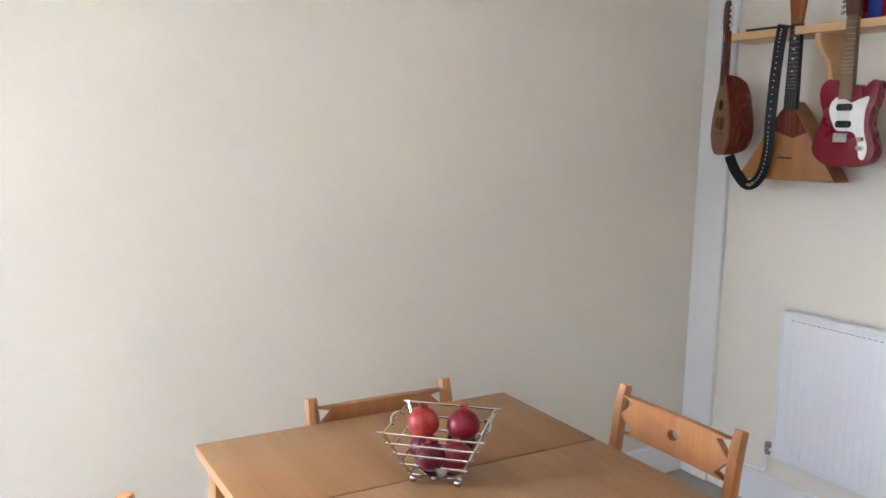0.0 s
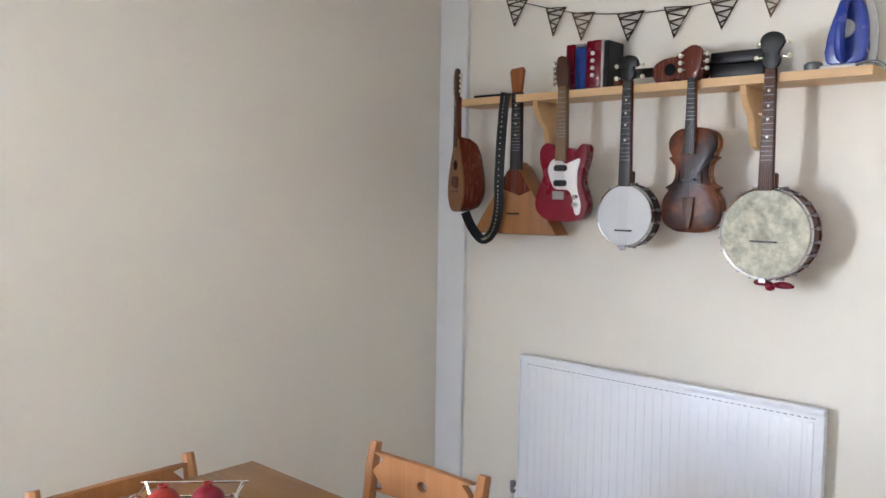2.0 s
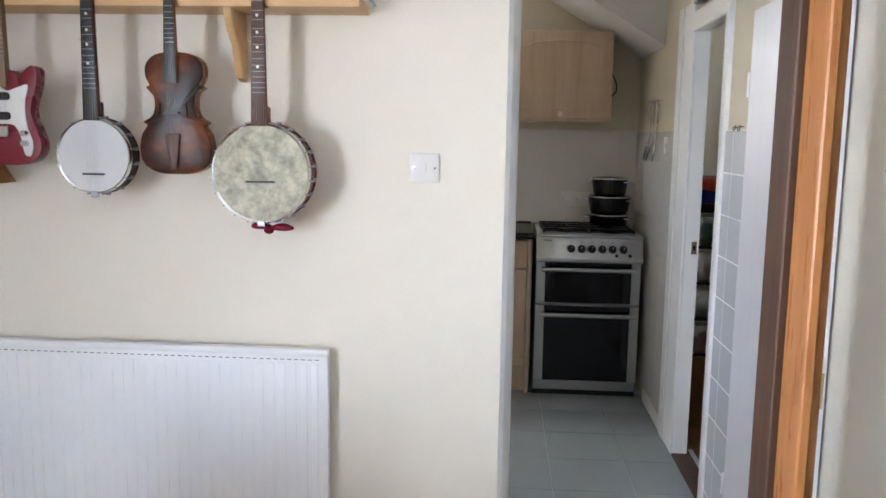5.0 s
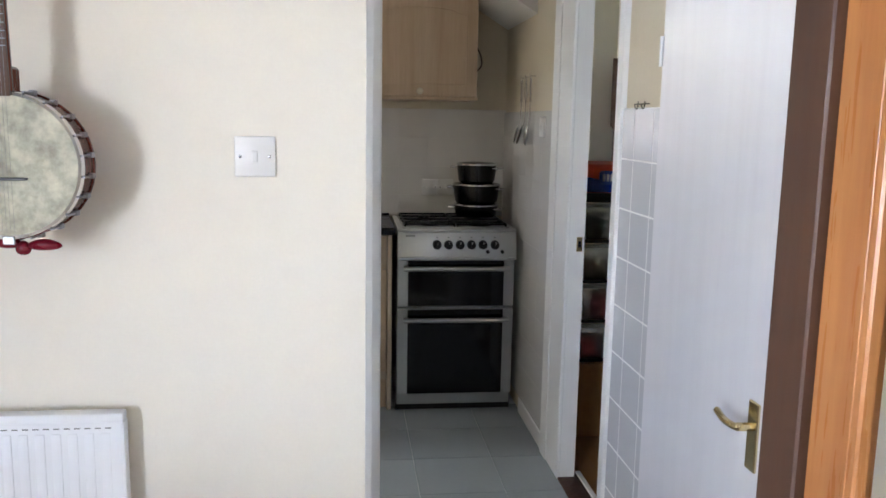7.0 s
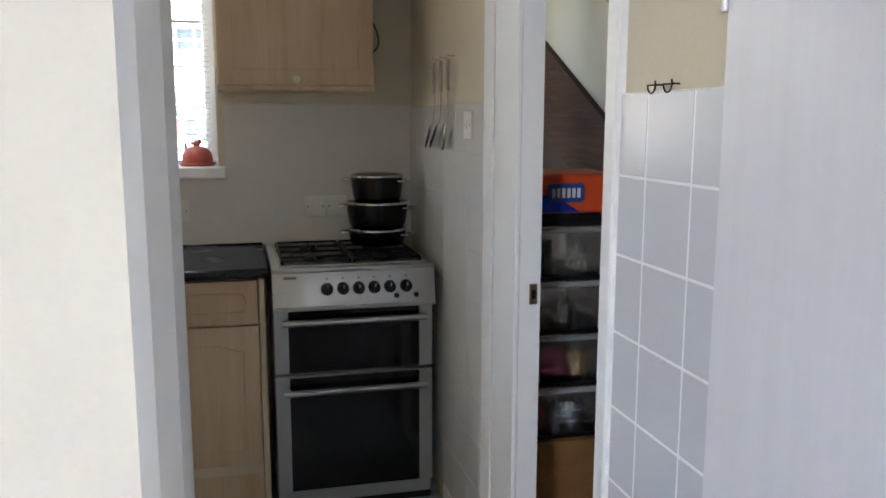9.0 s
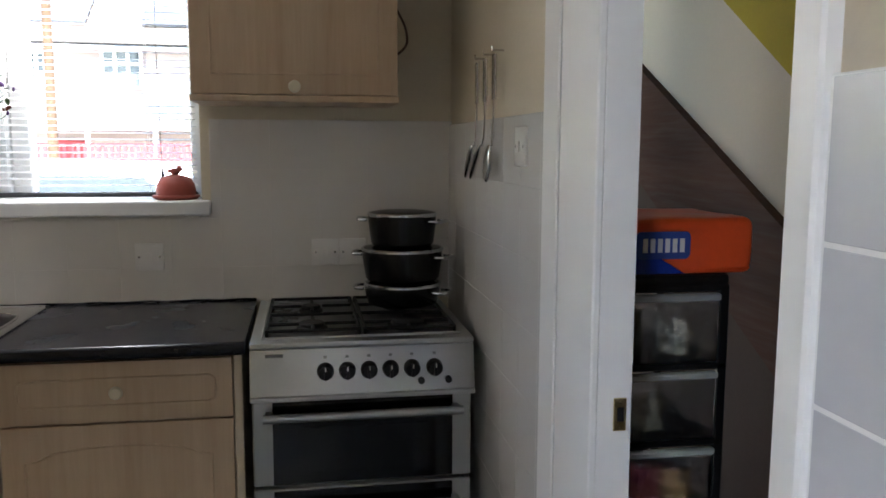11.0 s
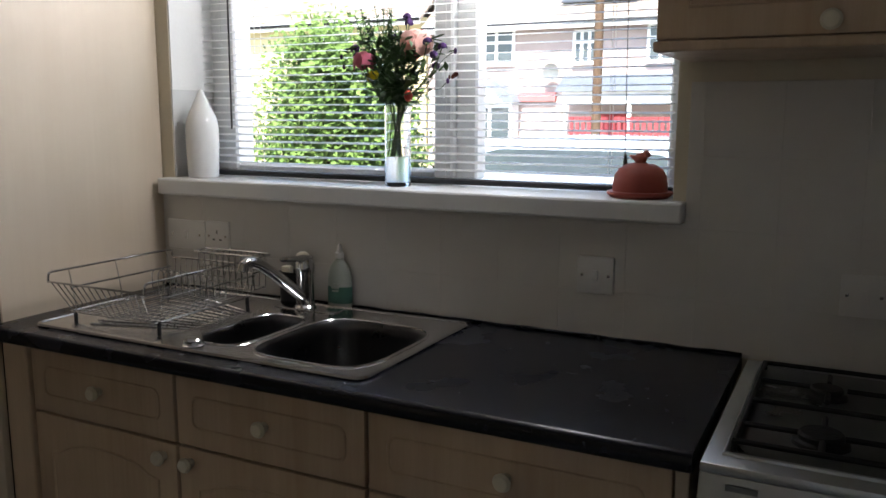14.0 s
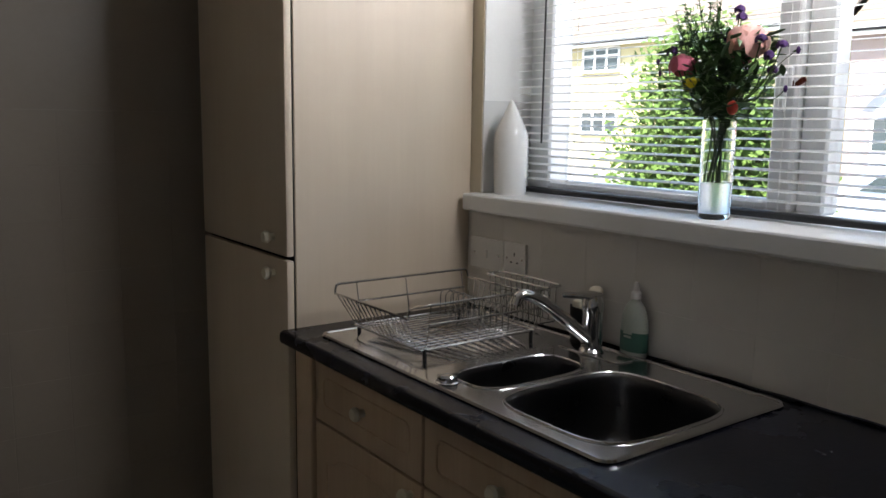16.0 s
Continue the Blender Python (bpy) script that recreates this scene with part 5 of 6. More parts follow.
for k in range(5):
    part("bellows_fold", box(ax0 + 0.003, ax1 - 0.003, 1.7775 + 0.0092 * k, 1.7862 + 0.0092 * k, SHZ + 0.004, 1.925, 0.003), "blue_cloth", acc)
part("bellows_edge", box(ax0 + 0.001, ax1 - 0.002, 1.780, 1.821, 1.926, 1.938, 0.003), "dull_steel", acc, "dull metal bellows edge")
part("grille", box(ax0 - 0.002, ax1, 1.704, 1.715, SHZ + 0.002, 1.943, 0.002), "steel", acc)
part("end_board", box(ax0, ax1, 1.686, 1.703, SHZ, 1.940, 0.003), "plastic_black", acc)
for k in range(4):
    part("button", lathe([(0.0, -0.006), (0.007, -0.005), (0.007, 0.0), (0.0, 0.0)], (ax0, 1.747, SHZ + 0.05 + 0.025 * k), "x", 12), "plastic_white", acc)

uke = thing("ukulele", "red-brown ukulele lying on its side on the shelf", "ukulele", (2.69, 1.43, SHZ))
uo = flat([(1.535, SHZ + 0.045), (1.525, SHZ + 0.012), (1.49, SHZ + 0.004), (1.45, SHZ + 0.016), (1.41, SHZ + 0.002), (1.365, SHZ + 0.014), (1.352, SHZ + 0.06), (1.375, SHZ + 0.105), (1.415, SHZ + 0.115), (1.45, SHZ + 0.092), (1.49, SHZ + 0.085), (1.525, SHZ + 0.072)], 60)
part("body", slab(uo, 2.665, 2.72, 0.005, 2), "mahogany", uke)
part("face", slab([(1.44 + (u - 1.44) * 0.95, SHZ + 0.056 + (w - SHZ - 0.056) * 0.93) for u, w in uo], 2.662, 2.6655, 0.001, 1), "mahogany", uke)
part("sound_hole", lathe([(0.0, -0.001), (0.02, -0.001), (0.02, 0.002), (0.0, 0.002)], (2.6618, 1.47, SHZ + 0.048), "x", 18), "dark", uke)
part("neck", box(2.664, 2.684, 1.536, 1.61, SHZ + 0.032, SHZ + 0.062, 0.004), "ebony", uke)

case = thing("black_box", "long matt black instrument box on the shelf", "box", (2.69, 1.24, SHZ))
part("base", box(2.635, 2.74, 1.155, 1.322, SHZ, SHZ + 0.045, 0.004, 2), "plastic_black", case)
part("lid", box(2.634, 2.741, 1.154, 1.323, SHZ + 0.047, SHZ + 0.083, 0.006, 2), "plastic_black", case)
mar = thing("castanets", "small dark red wooden castanets on the shelf", "castanets", (2.66, 1.64, SHZ))
for y in (1.625, 1.655):
    part("shell", ball((2.655, y, SHZ + 0.017), 0.017, squash=0.98), "mahogany", mar)
book = thing("flat_case", "thin dark flat case lying on the shelf", "case", (2.66, 2.19, SHZ))
part("cover", box(2.615, 2.73, 2.10, 2.27, SHZ, SHZ + 0.012, 0.003), "plastic_black", book)
jar = thing("glass_jar", "small grey glass jar on the shelf", "jar", (2.70, 1.045, SHZ))
part("body", lathe([(0.0, 0.0), (0.024, 0.0), (0.026, 0.005), (0.026, 0.03), (0.018, 0.036), (0.0, 0.038)], (2.70, 1.035, SHZ), "z", 18), "enamel_grey", jar)

iron = thing("steam_iron", "blue and white steam iron standing upright on the shelf", "iron", (2.68, 0.93, SHZ))
io = flat([(0.885, SHZ + 0.004), (0.99, SHZ + 0.004), (1.005, SHZ + 0.06), (0.985, SHZ + 0.15), (0.94, SHZ + 0.245), (0.92, SHZ + 0.26), (0.902, SHZ + 0.245), (0.872, SHZ + 0.15), (0.868, SHZ + 0.06)], 50)
part("soleplate", slab(io, 2.715, 2.722, 0.002), "steel", iron)
part("skirt", slab([(0.935 + (u - 0.935) * 0.99, SHZ + 0.1 + (w - SHZ - 0.1) * 0.985) for u, w in io], 2.69, 2.7145, 0.004), "plastic_white", iron)
part("shell", slab([(0.935 + (u - 0.935) * 0.8, SHZ + 0.1 + (w - SHZ - 0.1) * 0.84) for u, w in io], 2.655, 2.689, 0.012, 3), "blue", iron, "glossy blue shell")
part("handle", tube(spline([(2.66, 0.935, SHZ + 0.19), (2.625, 0.937, SHZ + 0.17), (2.615, 0.94, SHZ + 0.10), (2.625, 0.94, SHZ + 0.045), (2.66, 0.94, SHZ + 0.03)], 20), 0.014, 10), "blue", iron)
part("dial", lathe([(0.0, -0.012), (0.024, -0.01), (0.026, 0.0), (0.0, 0.0)], (2.655, 0.938, SHZ + 0.115), "x", 24), "plastic_white", iron, "white temperature dial")
part("heel", box(2.64, 2.73, 0.875, 1.0, SHZ, SHZ + 0.016, 0.005), "plastic_white", iron)
part("flex", tube(spline([(2.64, 0.90, SHZ + 0.01), (2.615, 0.87, SHZ + 0.012), (2.61, 0.835, SHZ + 0.008), (2.612, 0.815, SHZ - 0.01), (2.615, 0.805, SHZ - 0.025)], 20), 0.0045, 8), "enamel_grey", iron, "grey flex over the end of the shelf")

# ---- twig bunting ----
bunt = thing("twig_bunting", "string of woven twig triangles hung along the wall", "bunting", (2.745, 1.7, 2.1))
FLAGS = ((2.165, 2.155, 0.10), (1.982, 2.098, 0.085), (1.862, 2.068, 0.09), (1.668, 2.043, 0.10), (1.492, 2.036, 0.095), (1.333, 2.044, 0.095), (1.175, 2.062, 0.09))
line = [(2.747, 2.30, 2.215)] + [(2.746, y, z) for y, z, w in FLAGS] + [(2.747, 1.02, 2.10), (2.747, 0.86, 2.16)]
part("string", tube(spline(line, 60), 0.0016, 5), "twig", bunt)
for i, (y, z, w) in enumerate(FLAGS):
    m = "twig_pale" if i in (2, 6) else "twig"
    zl, zr = z + 0.004 * (2.165 - y > -1) + random.uniform(-0.004, 0.006), z + random.uniform(-0.006, 0.004)
    a, c, d = Vector((2.742, y + w / 2, zl)), Vector((2.742, y - w / 2, zr)), Vector((2.742, y + random.uniform(-0.008, 0.012), z - 0.093))
    fl = part("twig_triangle", tube([a, c, d], 0.0045, 5, closed=True), m, bunt)
    b = bmesh.new()
    for k in range(6):
        t0, t1 = k / 6.2 + 0.03, (k + 1) / 6.2
        p, q = a.lerp(d, t0), c.lerp(d, t1)
        tube([p, q] if k % 2 else [c.lerp(d, t0), a.lerp(d, t1)], 0.0034, 4, b)
    part("weave", b, m, fl)

# ---- dining table ----
table = thing("dining_table", "oak extending dining table with a raised leaf", "table", (0.95, 1.35, 0))
part("tabletop", box(0.558, 1.345, 0.80, 1.519, 0.715, 0.74, 0.004, 2), "oak", table)
part("leaf", box(0.558, 1.345, 1.522, 1.885, 0.715, 0.74, 0.004, 2), "oak", table, "raised extension leaf")
part("apron", box(0.60, 0.622, 0.86, 1.80, 0.63, 0.714, 0.002), "oak", table)
part("apron", box(1.281, 1.303, 0.86, 1.80, 0.63, 0.714, 0.002), "oak", table)
part("apron", box(0.622, 1.281, 1.80, 1.822, 0.63, 0.714, 0.002), "oak", table)
part("apron", box(0.622, 1.281, 0.838, 0.86, 0.63, 0.714, 0.002), "oak", table)
for x in (0.575, 1.268):
    for y in (0.82, 1.79):
        part("leg", box(x, x + 0.06, y, y + 0.06, 0.0, 0.714, 0.005, 2), "oak", table)


def chair_at(m, label):
    """A folding pine chair; local +y is the way its sitter faces."""
    t = thing("dining_chair", label, "chair", (0, 0, 0), "chairs round the table")
    for x in (-0.178, 0.178):
        part("back_leg", tube([(x, 0.02, 0.0), (x, 0.012, 0.42), (x, -0.03, 0.74), (x, -0.042, 0.785)], [0.015, 0.017, 0.017, 0.015], 8), "chair", t)
        part("front_leg", tube([(x * 0.9, 0.36, 0.0), (x * 0.9, 0.34, 0.42)], 0.016, 8), "chair", t)
        part("seat_rail", box(x * 0.9 - 0.012, x * 0.9 + 0.012, 0.02, 0.36, 0.395, 0.425, 0.003), "chair", t)
    arc = [(x / 10 * 0.168, 0.004 * (1 - (x / 10) ** 2)) for x in range(-10, 11)]
    b = bmesh.new()
    hole = [(0.016 * math.cos(2 * math.pi * k / 16), 0.716 + 0.013 * math.sin(2 * math.pi * k / 16)) for k in range(16)]
    outer = [(-0.168, 0.672), (-0.08, 0.668), (0.0, 0.667), (0.08, 0.668), (0.168, 0.672), (0.168, 0.716), (0.168, 0.758), (0.08, 0.766), (0.0, 0.768), (-0.08, 0.766), (-0.168, 0.758), (-0.168, 0.716)]
    dense_o = []
    for k in range(16):
        a = 2 * math.pi * k / 16
        u, w = math.cos(a), math.sin(a)
        s = min(0.168 / abs(u) if abs(u) > 1e-6 else 9, 0.049 / abs(w) if abs(w) > 1e-6 else 9)
        dense_o.append((u * s, 0.717 + w * s))
    for k, (u, w) in ((2, (0.168, 0.766)), (6, (-0.168, 0.766)), (10, (-0.168, 0.668)), (14, (0.168, 0.668))):
        dense_o[k] = (u, w)
    lay = {}
    for side, dy in ((0, -0.036), (1, -0.018)):
        lay[side] = ([b.verts.new((u, dy - 0.006 * (1 - (u / 0.168) ** 2), w)) for u, w in dense_o], [b.verts.new((u, dy - 0.006, w)) for u, w in hole])
    for k in range(16):
        j = (k + 1) % 16
        for side in (0, 1):
            o, h = lay[side]
            b.faces.new((o[k], o[j], h[j], h[k]))
        b.faces.new((lay[0][0][k], lay[0][0][j], lay[1][0][j], lay[1][0][k]))
        b.faces.new((lay[0][1][k], lay[0][1][j], lay[1][1][j], lay[1][1][k]))
    part("top_rail", b, "chair", t, "curved top rail with a round hole", None)
    part("lower_rail", box(-0.165, 0.165, -0.008, 0.01, 0.53, 0.575, 0.004), "chair", t)
    for k in range(6):
        part("seat_slat", box(-0.175, 0.175, 0.03 + 0.056 * k, 0.076 + 0.056 * k, 0.4255, 0.441, 0.004), "chair", t)
    part("stretcher", tube([(-0.16, 0.345, 0.18), (0.16, 0.345, 0.18)], 0.01, 8), "chair", t)
    t.matrix_basis = m
    return t


ch = chair_at(pose(1.012, 1.886, 0, 0, 0, 180), "warm pine folding chair pushed under the table end")
ch2 = copy_thing(ch, pose(1.532, 1.50, 0, 0, 0, 90))
tagged(ch2, "warm pine folding chair beside the radiator, tucked in")
ch3 = copy_thing(ch, pose(0.415, 1.42, 0, 0, 0, -90))
tagged(ch3, "warm pine folding chair at the side of the table")

# ---- fruit basket ----
bask = thing("fruit_basket", "chrome wire fruit basket on the table", "basket", (0.94, 1.51, 0.74))
BC, BA = Vector((0.94, 1.51, 0)), radians(-43)


def bp(u, v, z):
    return BC + Vector((u * math.cos(BA) - v * math.sin(BA), u * math.sin(BA) + v * math.cos(BA), z))


for k in range(5):
    z = 0.757 + 0.0235 * k
    h = 0.048 + 0.0115 * k
    for s in (-1, 1):
        part("wire", tube([bp(-h * 1.08, s * h, z), bp(h * 1.08, s * h, z)], 0.0022, 6), "chrome", bask)
for s in (-1, 1):
    for q in (-1, 1):
        part("upright", tube([bp(q * 0.045, s * 0.045, 0.7545), bp(q * 0.092, s * 0.094, 0.853)], 0.0028, 6), "chrome", bask)
    curl = [bp(s * (0.090 + 0.008 * math.sin(a)), 0.0 + 0.05 * (k / 12 - 0.5) * 2 * 0.5, 0.843 + 0.008 * (1 - math.cos(a))) for k, a in enumerate([radians(25 * j) for j in range(13)])]
    part("curled_handle", tube(curl, 0.0022, 6), "chrome", bask, "curled strip handle")
    for k in range(4):
        z, h = 0.757 + 0.03 * k, 0.048 + 0.0147 * k
        part("end_wire", tube([bp(s * h, -h, z), bp(s * h, h, z)], 0.0018, 6), "chrome", bask)
part("base_plate", box(0.90, 0.98, 1.47, 1.55, 0.752, 0.756, 0.001), "steel", bask)
for u in (-1, 1):
    for v in (-1, 1):
        part("ball_foot", ball(bp(u * 0.043, v * 0.043, 0.7475), 0.0075, u=10, v=8), "chrome", bask)
M["fruit"] = paint("pomegranate_skin", (0.17, 0.007, 0.016), 0.35, 0.45, 22, 120, 0.15, pieces=0.35, spec=0.3)
M["fruit_dark"] = paint("dark_pomegranate_skin", (0.095, 0.004, 0.014), 0.35, 0.4, 22, 120, 0.15, spec=0.3)
M["fruit_pale"] = paint("blushed_pomegranate_skin", (0.29, 0.028, 0.022), 0.4, 0.5, 18, 120, 0.15, spec=0.3)
for i, (u, v, z, r, m) in enumerate(((-0.036, 0.012, 0.790, 0.031, "fruit_dark"), (0.034, -0.022, 0.790, 0.032, "fruit"), (0.03, 0.05, 0.795, 0.030, "fruit_dark"), (-0.040, 0.018, 0.838, 0.032, "fruit_pale"), (0.038, 0.028, 0.837, 0.033, "fruit"), (-0.01, -0.042, 0.795, 0.029, "fruit_dark"))):
    c = bp(u, v, z)
    f = thing("pomegranate", "ripe red pomegranate in the wire basket", "pomegranate", c, "fruit in the basket")
    b = ball(c, r, u=20, v=14, squash=0.94)
    for vert in b.verts:
        d = vert.co - c
        vert.co += d * 0.05 * noise.noise(d * 45 + Vector((i, 0, 0)))
    part("skin", b, m, f)
    part("crown", lathe([(0.004, r * 0.9), (0.008, r * 0.97), (0.010, r * 1.13), (0.0085, r * 1.14), (0.005, r * 0.99), (0, r * 0.97)], c, "z", 10), "fruit_pale", f)


# ---- things on the window board ----
vase = thing("flower_vase", "tall clear glass vase with cut flowers", "vase", (5.425, 1.125, 1.221))
VC = Vector((5.425, 1.125, 1.221))
part("vase_glass", lathe([(0.0, 0.0), (0.031, 0.0), (0.033, 0.004), (0.033, 0.2), (0.0305, 0.2), (0.0305, 0.012), (0.0, 0.010)], VC, "z", 32), "glass", vase)
part("water", lathe([(0.0, 0.0125), (0.0302, 0.0125), (0.0302, 0.075), (0.0, 0.075)], VC, "z", 32), glass("vase_water", (0.90, 0.96, 1.0), 0.35, 1.33), vase)
M["stem"] = paint("green_stem", (0.045, 0.085, 0.02), 0.5, 0.2, 20, 120, 0.1)
M["leaf"] = paint("flower_leaf", (0.045, 0.095, 0.025), 0.5, 0.3, 14, 120, 0.1)
M["rose"] = paint("pink_rose_petal", (0.52, 0.13, 0.19), 0.6, 0.2, 25, 150, 0.1)
M["peach"] = paint("peach_petal", (0.66, 0.37, 0.32), 0.6, 0.15, 25, 150, 0.1)
M["purple"] = paint("purple_petal", (0.06, 0.025, 0.10), 0.6, 0.25, 25, 150, 0.1)
M["yellow_petal"] = paint("yellow_petal", (0.72, 0.55, 0.03), 0.6, 0.15, 25, 150, 0.1)
M["bud"] = paint("red_bud", (0.55, 0.05, 0.03), 0.5, 0.15, 25, 150, 0.1)
rnd = random.Random(4)


def vp(dy, z, dx=0.0):
    return VC + Vector((dx, dy, z))


def stem(top, r=0.0016):
    base = vp(rnd.uniform(-0.02, 0.02), 0.077, rnd.uniform(-0.02, 0.02))
    mid = vp(top.y * 0 + (top.y - VC.y) * 0.18, 0.2, (top.x - VC.x) * 0.2)
    part("stem", tube(spline([base, mid, VC.lerp(top, 0.75) + Vector((0, 0, 0.02)), top], 14), r, 5), "stem", vase)


def blossom(name, c, r, mat, petals=22):
    b = bmesh.new()
    for k in range(petals):
        ring = 0.25 + 0.75 * (k / petals)
        a, el = k * 2.4, radians(75 - 95 * ring)
        d = Vector((math.cos(a) * math.cos(el), math.sin(a) * math.cos(el), math.sin(el)))
        u = d.cross(Vector((0.1, 0.2, 1))).normalized()
        w = d.cross(u)
        p = c + d * r * ring * rnd.uniform(0.62, 0.88)
        tilt_p = rnd.uniform(-0.5, 0.5)
        u, w = u * math.cos(tilt_p) + w * math.sin(tilt_p), w * math.cos(tilt_p) - u * math.sin(tilt_p)
        d = (d + Vector((rnd.gauss(0, 0.3), rnd.gauss(0, 0.3), rnd.gauss(0, 0.3)))).normalized()
        s = r * (0.3 + 0.38 * ring) * rnd.uniform(0.75, 1.25)
        pts = [p - u * s * 0.3 - w * s * 0.5, p - u * s * 0.75 + d * 0.1 * s, p - u * s * 0.5 + w * s * 0.7 + d * 0.3 * s, p + w * s * 0.9 + d * 0.35 * s, p + u * s * 0.5 + w * s * 0.7 + d * 0.3 * s, p + u * s * 0.75 + d * 0.1 * s, p + u * s * 0.3 - w * s * 0.5]
        mid_v = b.verts.new(p + d * 0.28 * s)
        ring_v = [b.verts.new(q) for q in pts]
        for i in range(7):
            b.faces.new((mid_v, ring_v[i], ring_v[(i + 1) % 7]))
    ball(c, r * 0.55, b, 10, 8)
    part(name, b, mat, vase)
    stem(c)


def leaf_at(p, d, length, width, b):
    d = d.normalized()
    side = d.cross(Vector((0.2, 0.1, 1))).normalized()
    up = side.cross(d)
    rows = []
    for t, w in ((0, 0.1), (0.3, 0.8), (0.6, 1.0), (0.85, 0.5), (1.0, 0.0)):
        c = p + d * length * t - up * 0.15 * length * t * t
        rows.append([b.verts.new(c - side * width * w / 2), b.verts.new(c + up * 0.05 * length * w), b.verts.new(c + side * width * w / 2)])
    for q, s in zip(rows, rows[1:]):
        b.faces.new((q[0], q[1], s[1], s[0]))
        b.faces.new((q[1], q[2], s[2], s[1]))


blossom("peach_rose", vp(-0.052, 0.362), 0.046, "peach", 46)
blossom("pink_rose", vp(0.085, 0.318, -0.02), 0.034, "rose", 38)
blossom("pink_rose", vp(-0.02, 0.335, 0.03), 0.026, "rose")
blossom("yellow_flower", vp(0.048, 0.278, -0.03), 0.022, "yellow_petal", 14)
for dy, z in ((-0.108, 0.325), (-0.12, 0.345), (-0.1, 0.355), (-0.095, 0.30), (0.135, 0.33), (0.105, 0.345), (-0.02, 0.42), (-0.03, 0.405), (0.005, 0.37)):
    blossom("purple_flower", vp(dy, z, rnd.uniform(-0.03, 0.03)), 0.014, "purple", 10)
part("red_bud", ball(vp(-0.045, 0.225, -0.025), 0.011, squash=1.3), "bud", vase)
stem(vp(-0.045, 0.222, -0.025))
b = bmesh.new()
for k in range(760):
    h = rnd.random() ** 1.3
    dy, dz = rnd.gauss(0, 0.042) * (0.35 + h), 0.205 + 0.16 * h
    leaf_at(vp(dy, dz, rnd.gauss(0, 0.03)), Vector((rnd.gauss(0, 0.6), rnd.gauss(0, 1) + dy * 8, rnd.uniform(-0.2, 1.2))), rnd.uniform(0.018, 0.04), rnd.uniform(0.008, 0.016), b)
tagged(part("foliage", b, "leaf", vase, "dense green foliage", 60), kind="stuff")
b = bmesh.new()
for k in range(30):
    top = vp(rnd.uniform(-0.01, 0.115), rnd.uniform(0.37, 0.44), rnd.uniform(-0.04, 0.04))
    low = vp(rnd.uniform(-0.02, 0.04), 0.22, rnd.uniform(-0.02, 0.02))
    pts = spline([low, low.lerp(top, 0.6) + Vector((0, 0.005, 0.01)), top], 10)
    tube(pts, 0.0011, 4, b)
    for q in pts[4:]:
        for s in range(3):
            leaf_at(q, Vector((rnd.gauss(0, 1), rnd.gauss(0, 1), rnd.uniform(0.2, 1.2))), rnd.uniform(0.008, 0.015), 0.0035, b)
tagged(part("feathery_foliage", b, "leaf", vase, "feathery green sprigs", 60), kind="stuff")
for p, d, l, w in ((vp(-0.03, 0.225, -0.02), Vector((-0.2, -1, 0.25)), 0.075, 0.034), (vp(-0.07, 0.235, -0.01), Vector((0, -0.8, -0.5)), 0.05, 0.028), (vp(0.03, 0.23, -0.02), Vector((-0.3, 0.8, 0.4)), 0.05, 0.024)):
    b = bmesh.new()
    leaf_at(p, d, l, w, b)
    part("large_leaf", b, "leaf", vase)
for dy, z in ((0.165, 0.325), (0.158, 0.30), (-0.14, 0.26), (-0.16, 0.33)):
    part("sprig", tube(spline([vp(dy * 0.4, 0.25), vp(dy * 0.8, z - 0.02), vp(dy, z)], 8), 0.0009, 4), "stem", vase)
    part("seed_head", ball(vp(dy, z), 0.004, squash=1.8), "purple", vase)

dish = thing("butter_dish", "terracotta dome dish with a bird on the lid", "dish", (5.43, 0.512, 1.221))
DC = (5.43, 0.512, 1.221)
part("plate", lathe([(0.0, 0.0), (0.062, 0.0), (0.072, 0.008), (0.072, 0.013), (0.064, 0.014), (0.0, 0.012)], DC, "z", 36), "terracotta", dish)
part("dome", lathe([(0.060, 0.014), (0.0595, 0.03), (0.056, 0.048), (0.047, 0.063), (0.032, 0.072), (0.014, 0.076), (0.0, 0.077)], DC, "z", 36), "terracotta", dish)
b = ball((5.43, 0.513, 1.306), 0.015, squash=0.85)
ball((5.43, 0.501, 1.315), 0.009, b)
tube([(5.43, 0.494, 1.314), (5.43, 0.487, 1.312)], [0.003, 0.0006], 6, b)
tube([(5.43, 0.525, 1.307), (5.43, 0.537, 1.312)], [0.007, 0.002], 6, b)
part("bird_knob", b, "terracotta", dish, "small clay bird forming the knob")

cone = thing("white_bottle", "white glazed bottle with a long pointed neck", "bottle", (5.43, 1.775, 1.221))
part("body", lathe([(0.0, 0.0), (0.040, 0.0), (0.043, 0.004), (0.0455, 0.08), (0.0465, 0.13), (0.045, 0.152), (0.041, 0.17), (0.031, 0.193), (0.018, 0.22), (0.007, 0.243), (0.0035, 0.2485), (0.0, 0.25)], (5.43, 1.775, 1.221), "z", 36), "china", cone)
fly = thing("window_butterfly", "small dark butterfly ornament on the window", "ornament", (5.532, 1.03, 1.5))
part("wings", slab([(1.03, 1.498), (1.048, 1.512), (1.052, 1.50), (1.038, 1.492), (1.03, 1.49), (1.022, 1.492), (1.008, 1.50), (1.012, 1.512)], 5.530, 5.535), "mahogany", fly)

# ---- wiring plates on the back wall ----
TX0 = XB - 0.008
plate_switch("wall_socket", "white square wiring plate on the tiled wall", "socket", (TX0, 0.589, 1.048), "-x")
plate_switch("cooker_switch", "white square switch plate above the cooker", "light switch", (TX0, 0.056, 1.054), "-x", group="plates above the cooker")
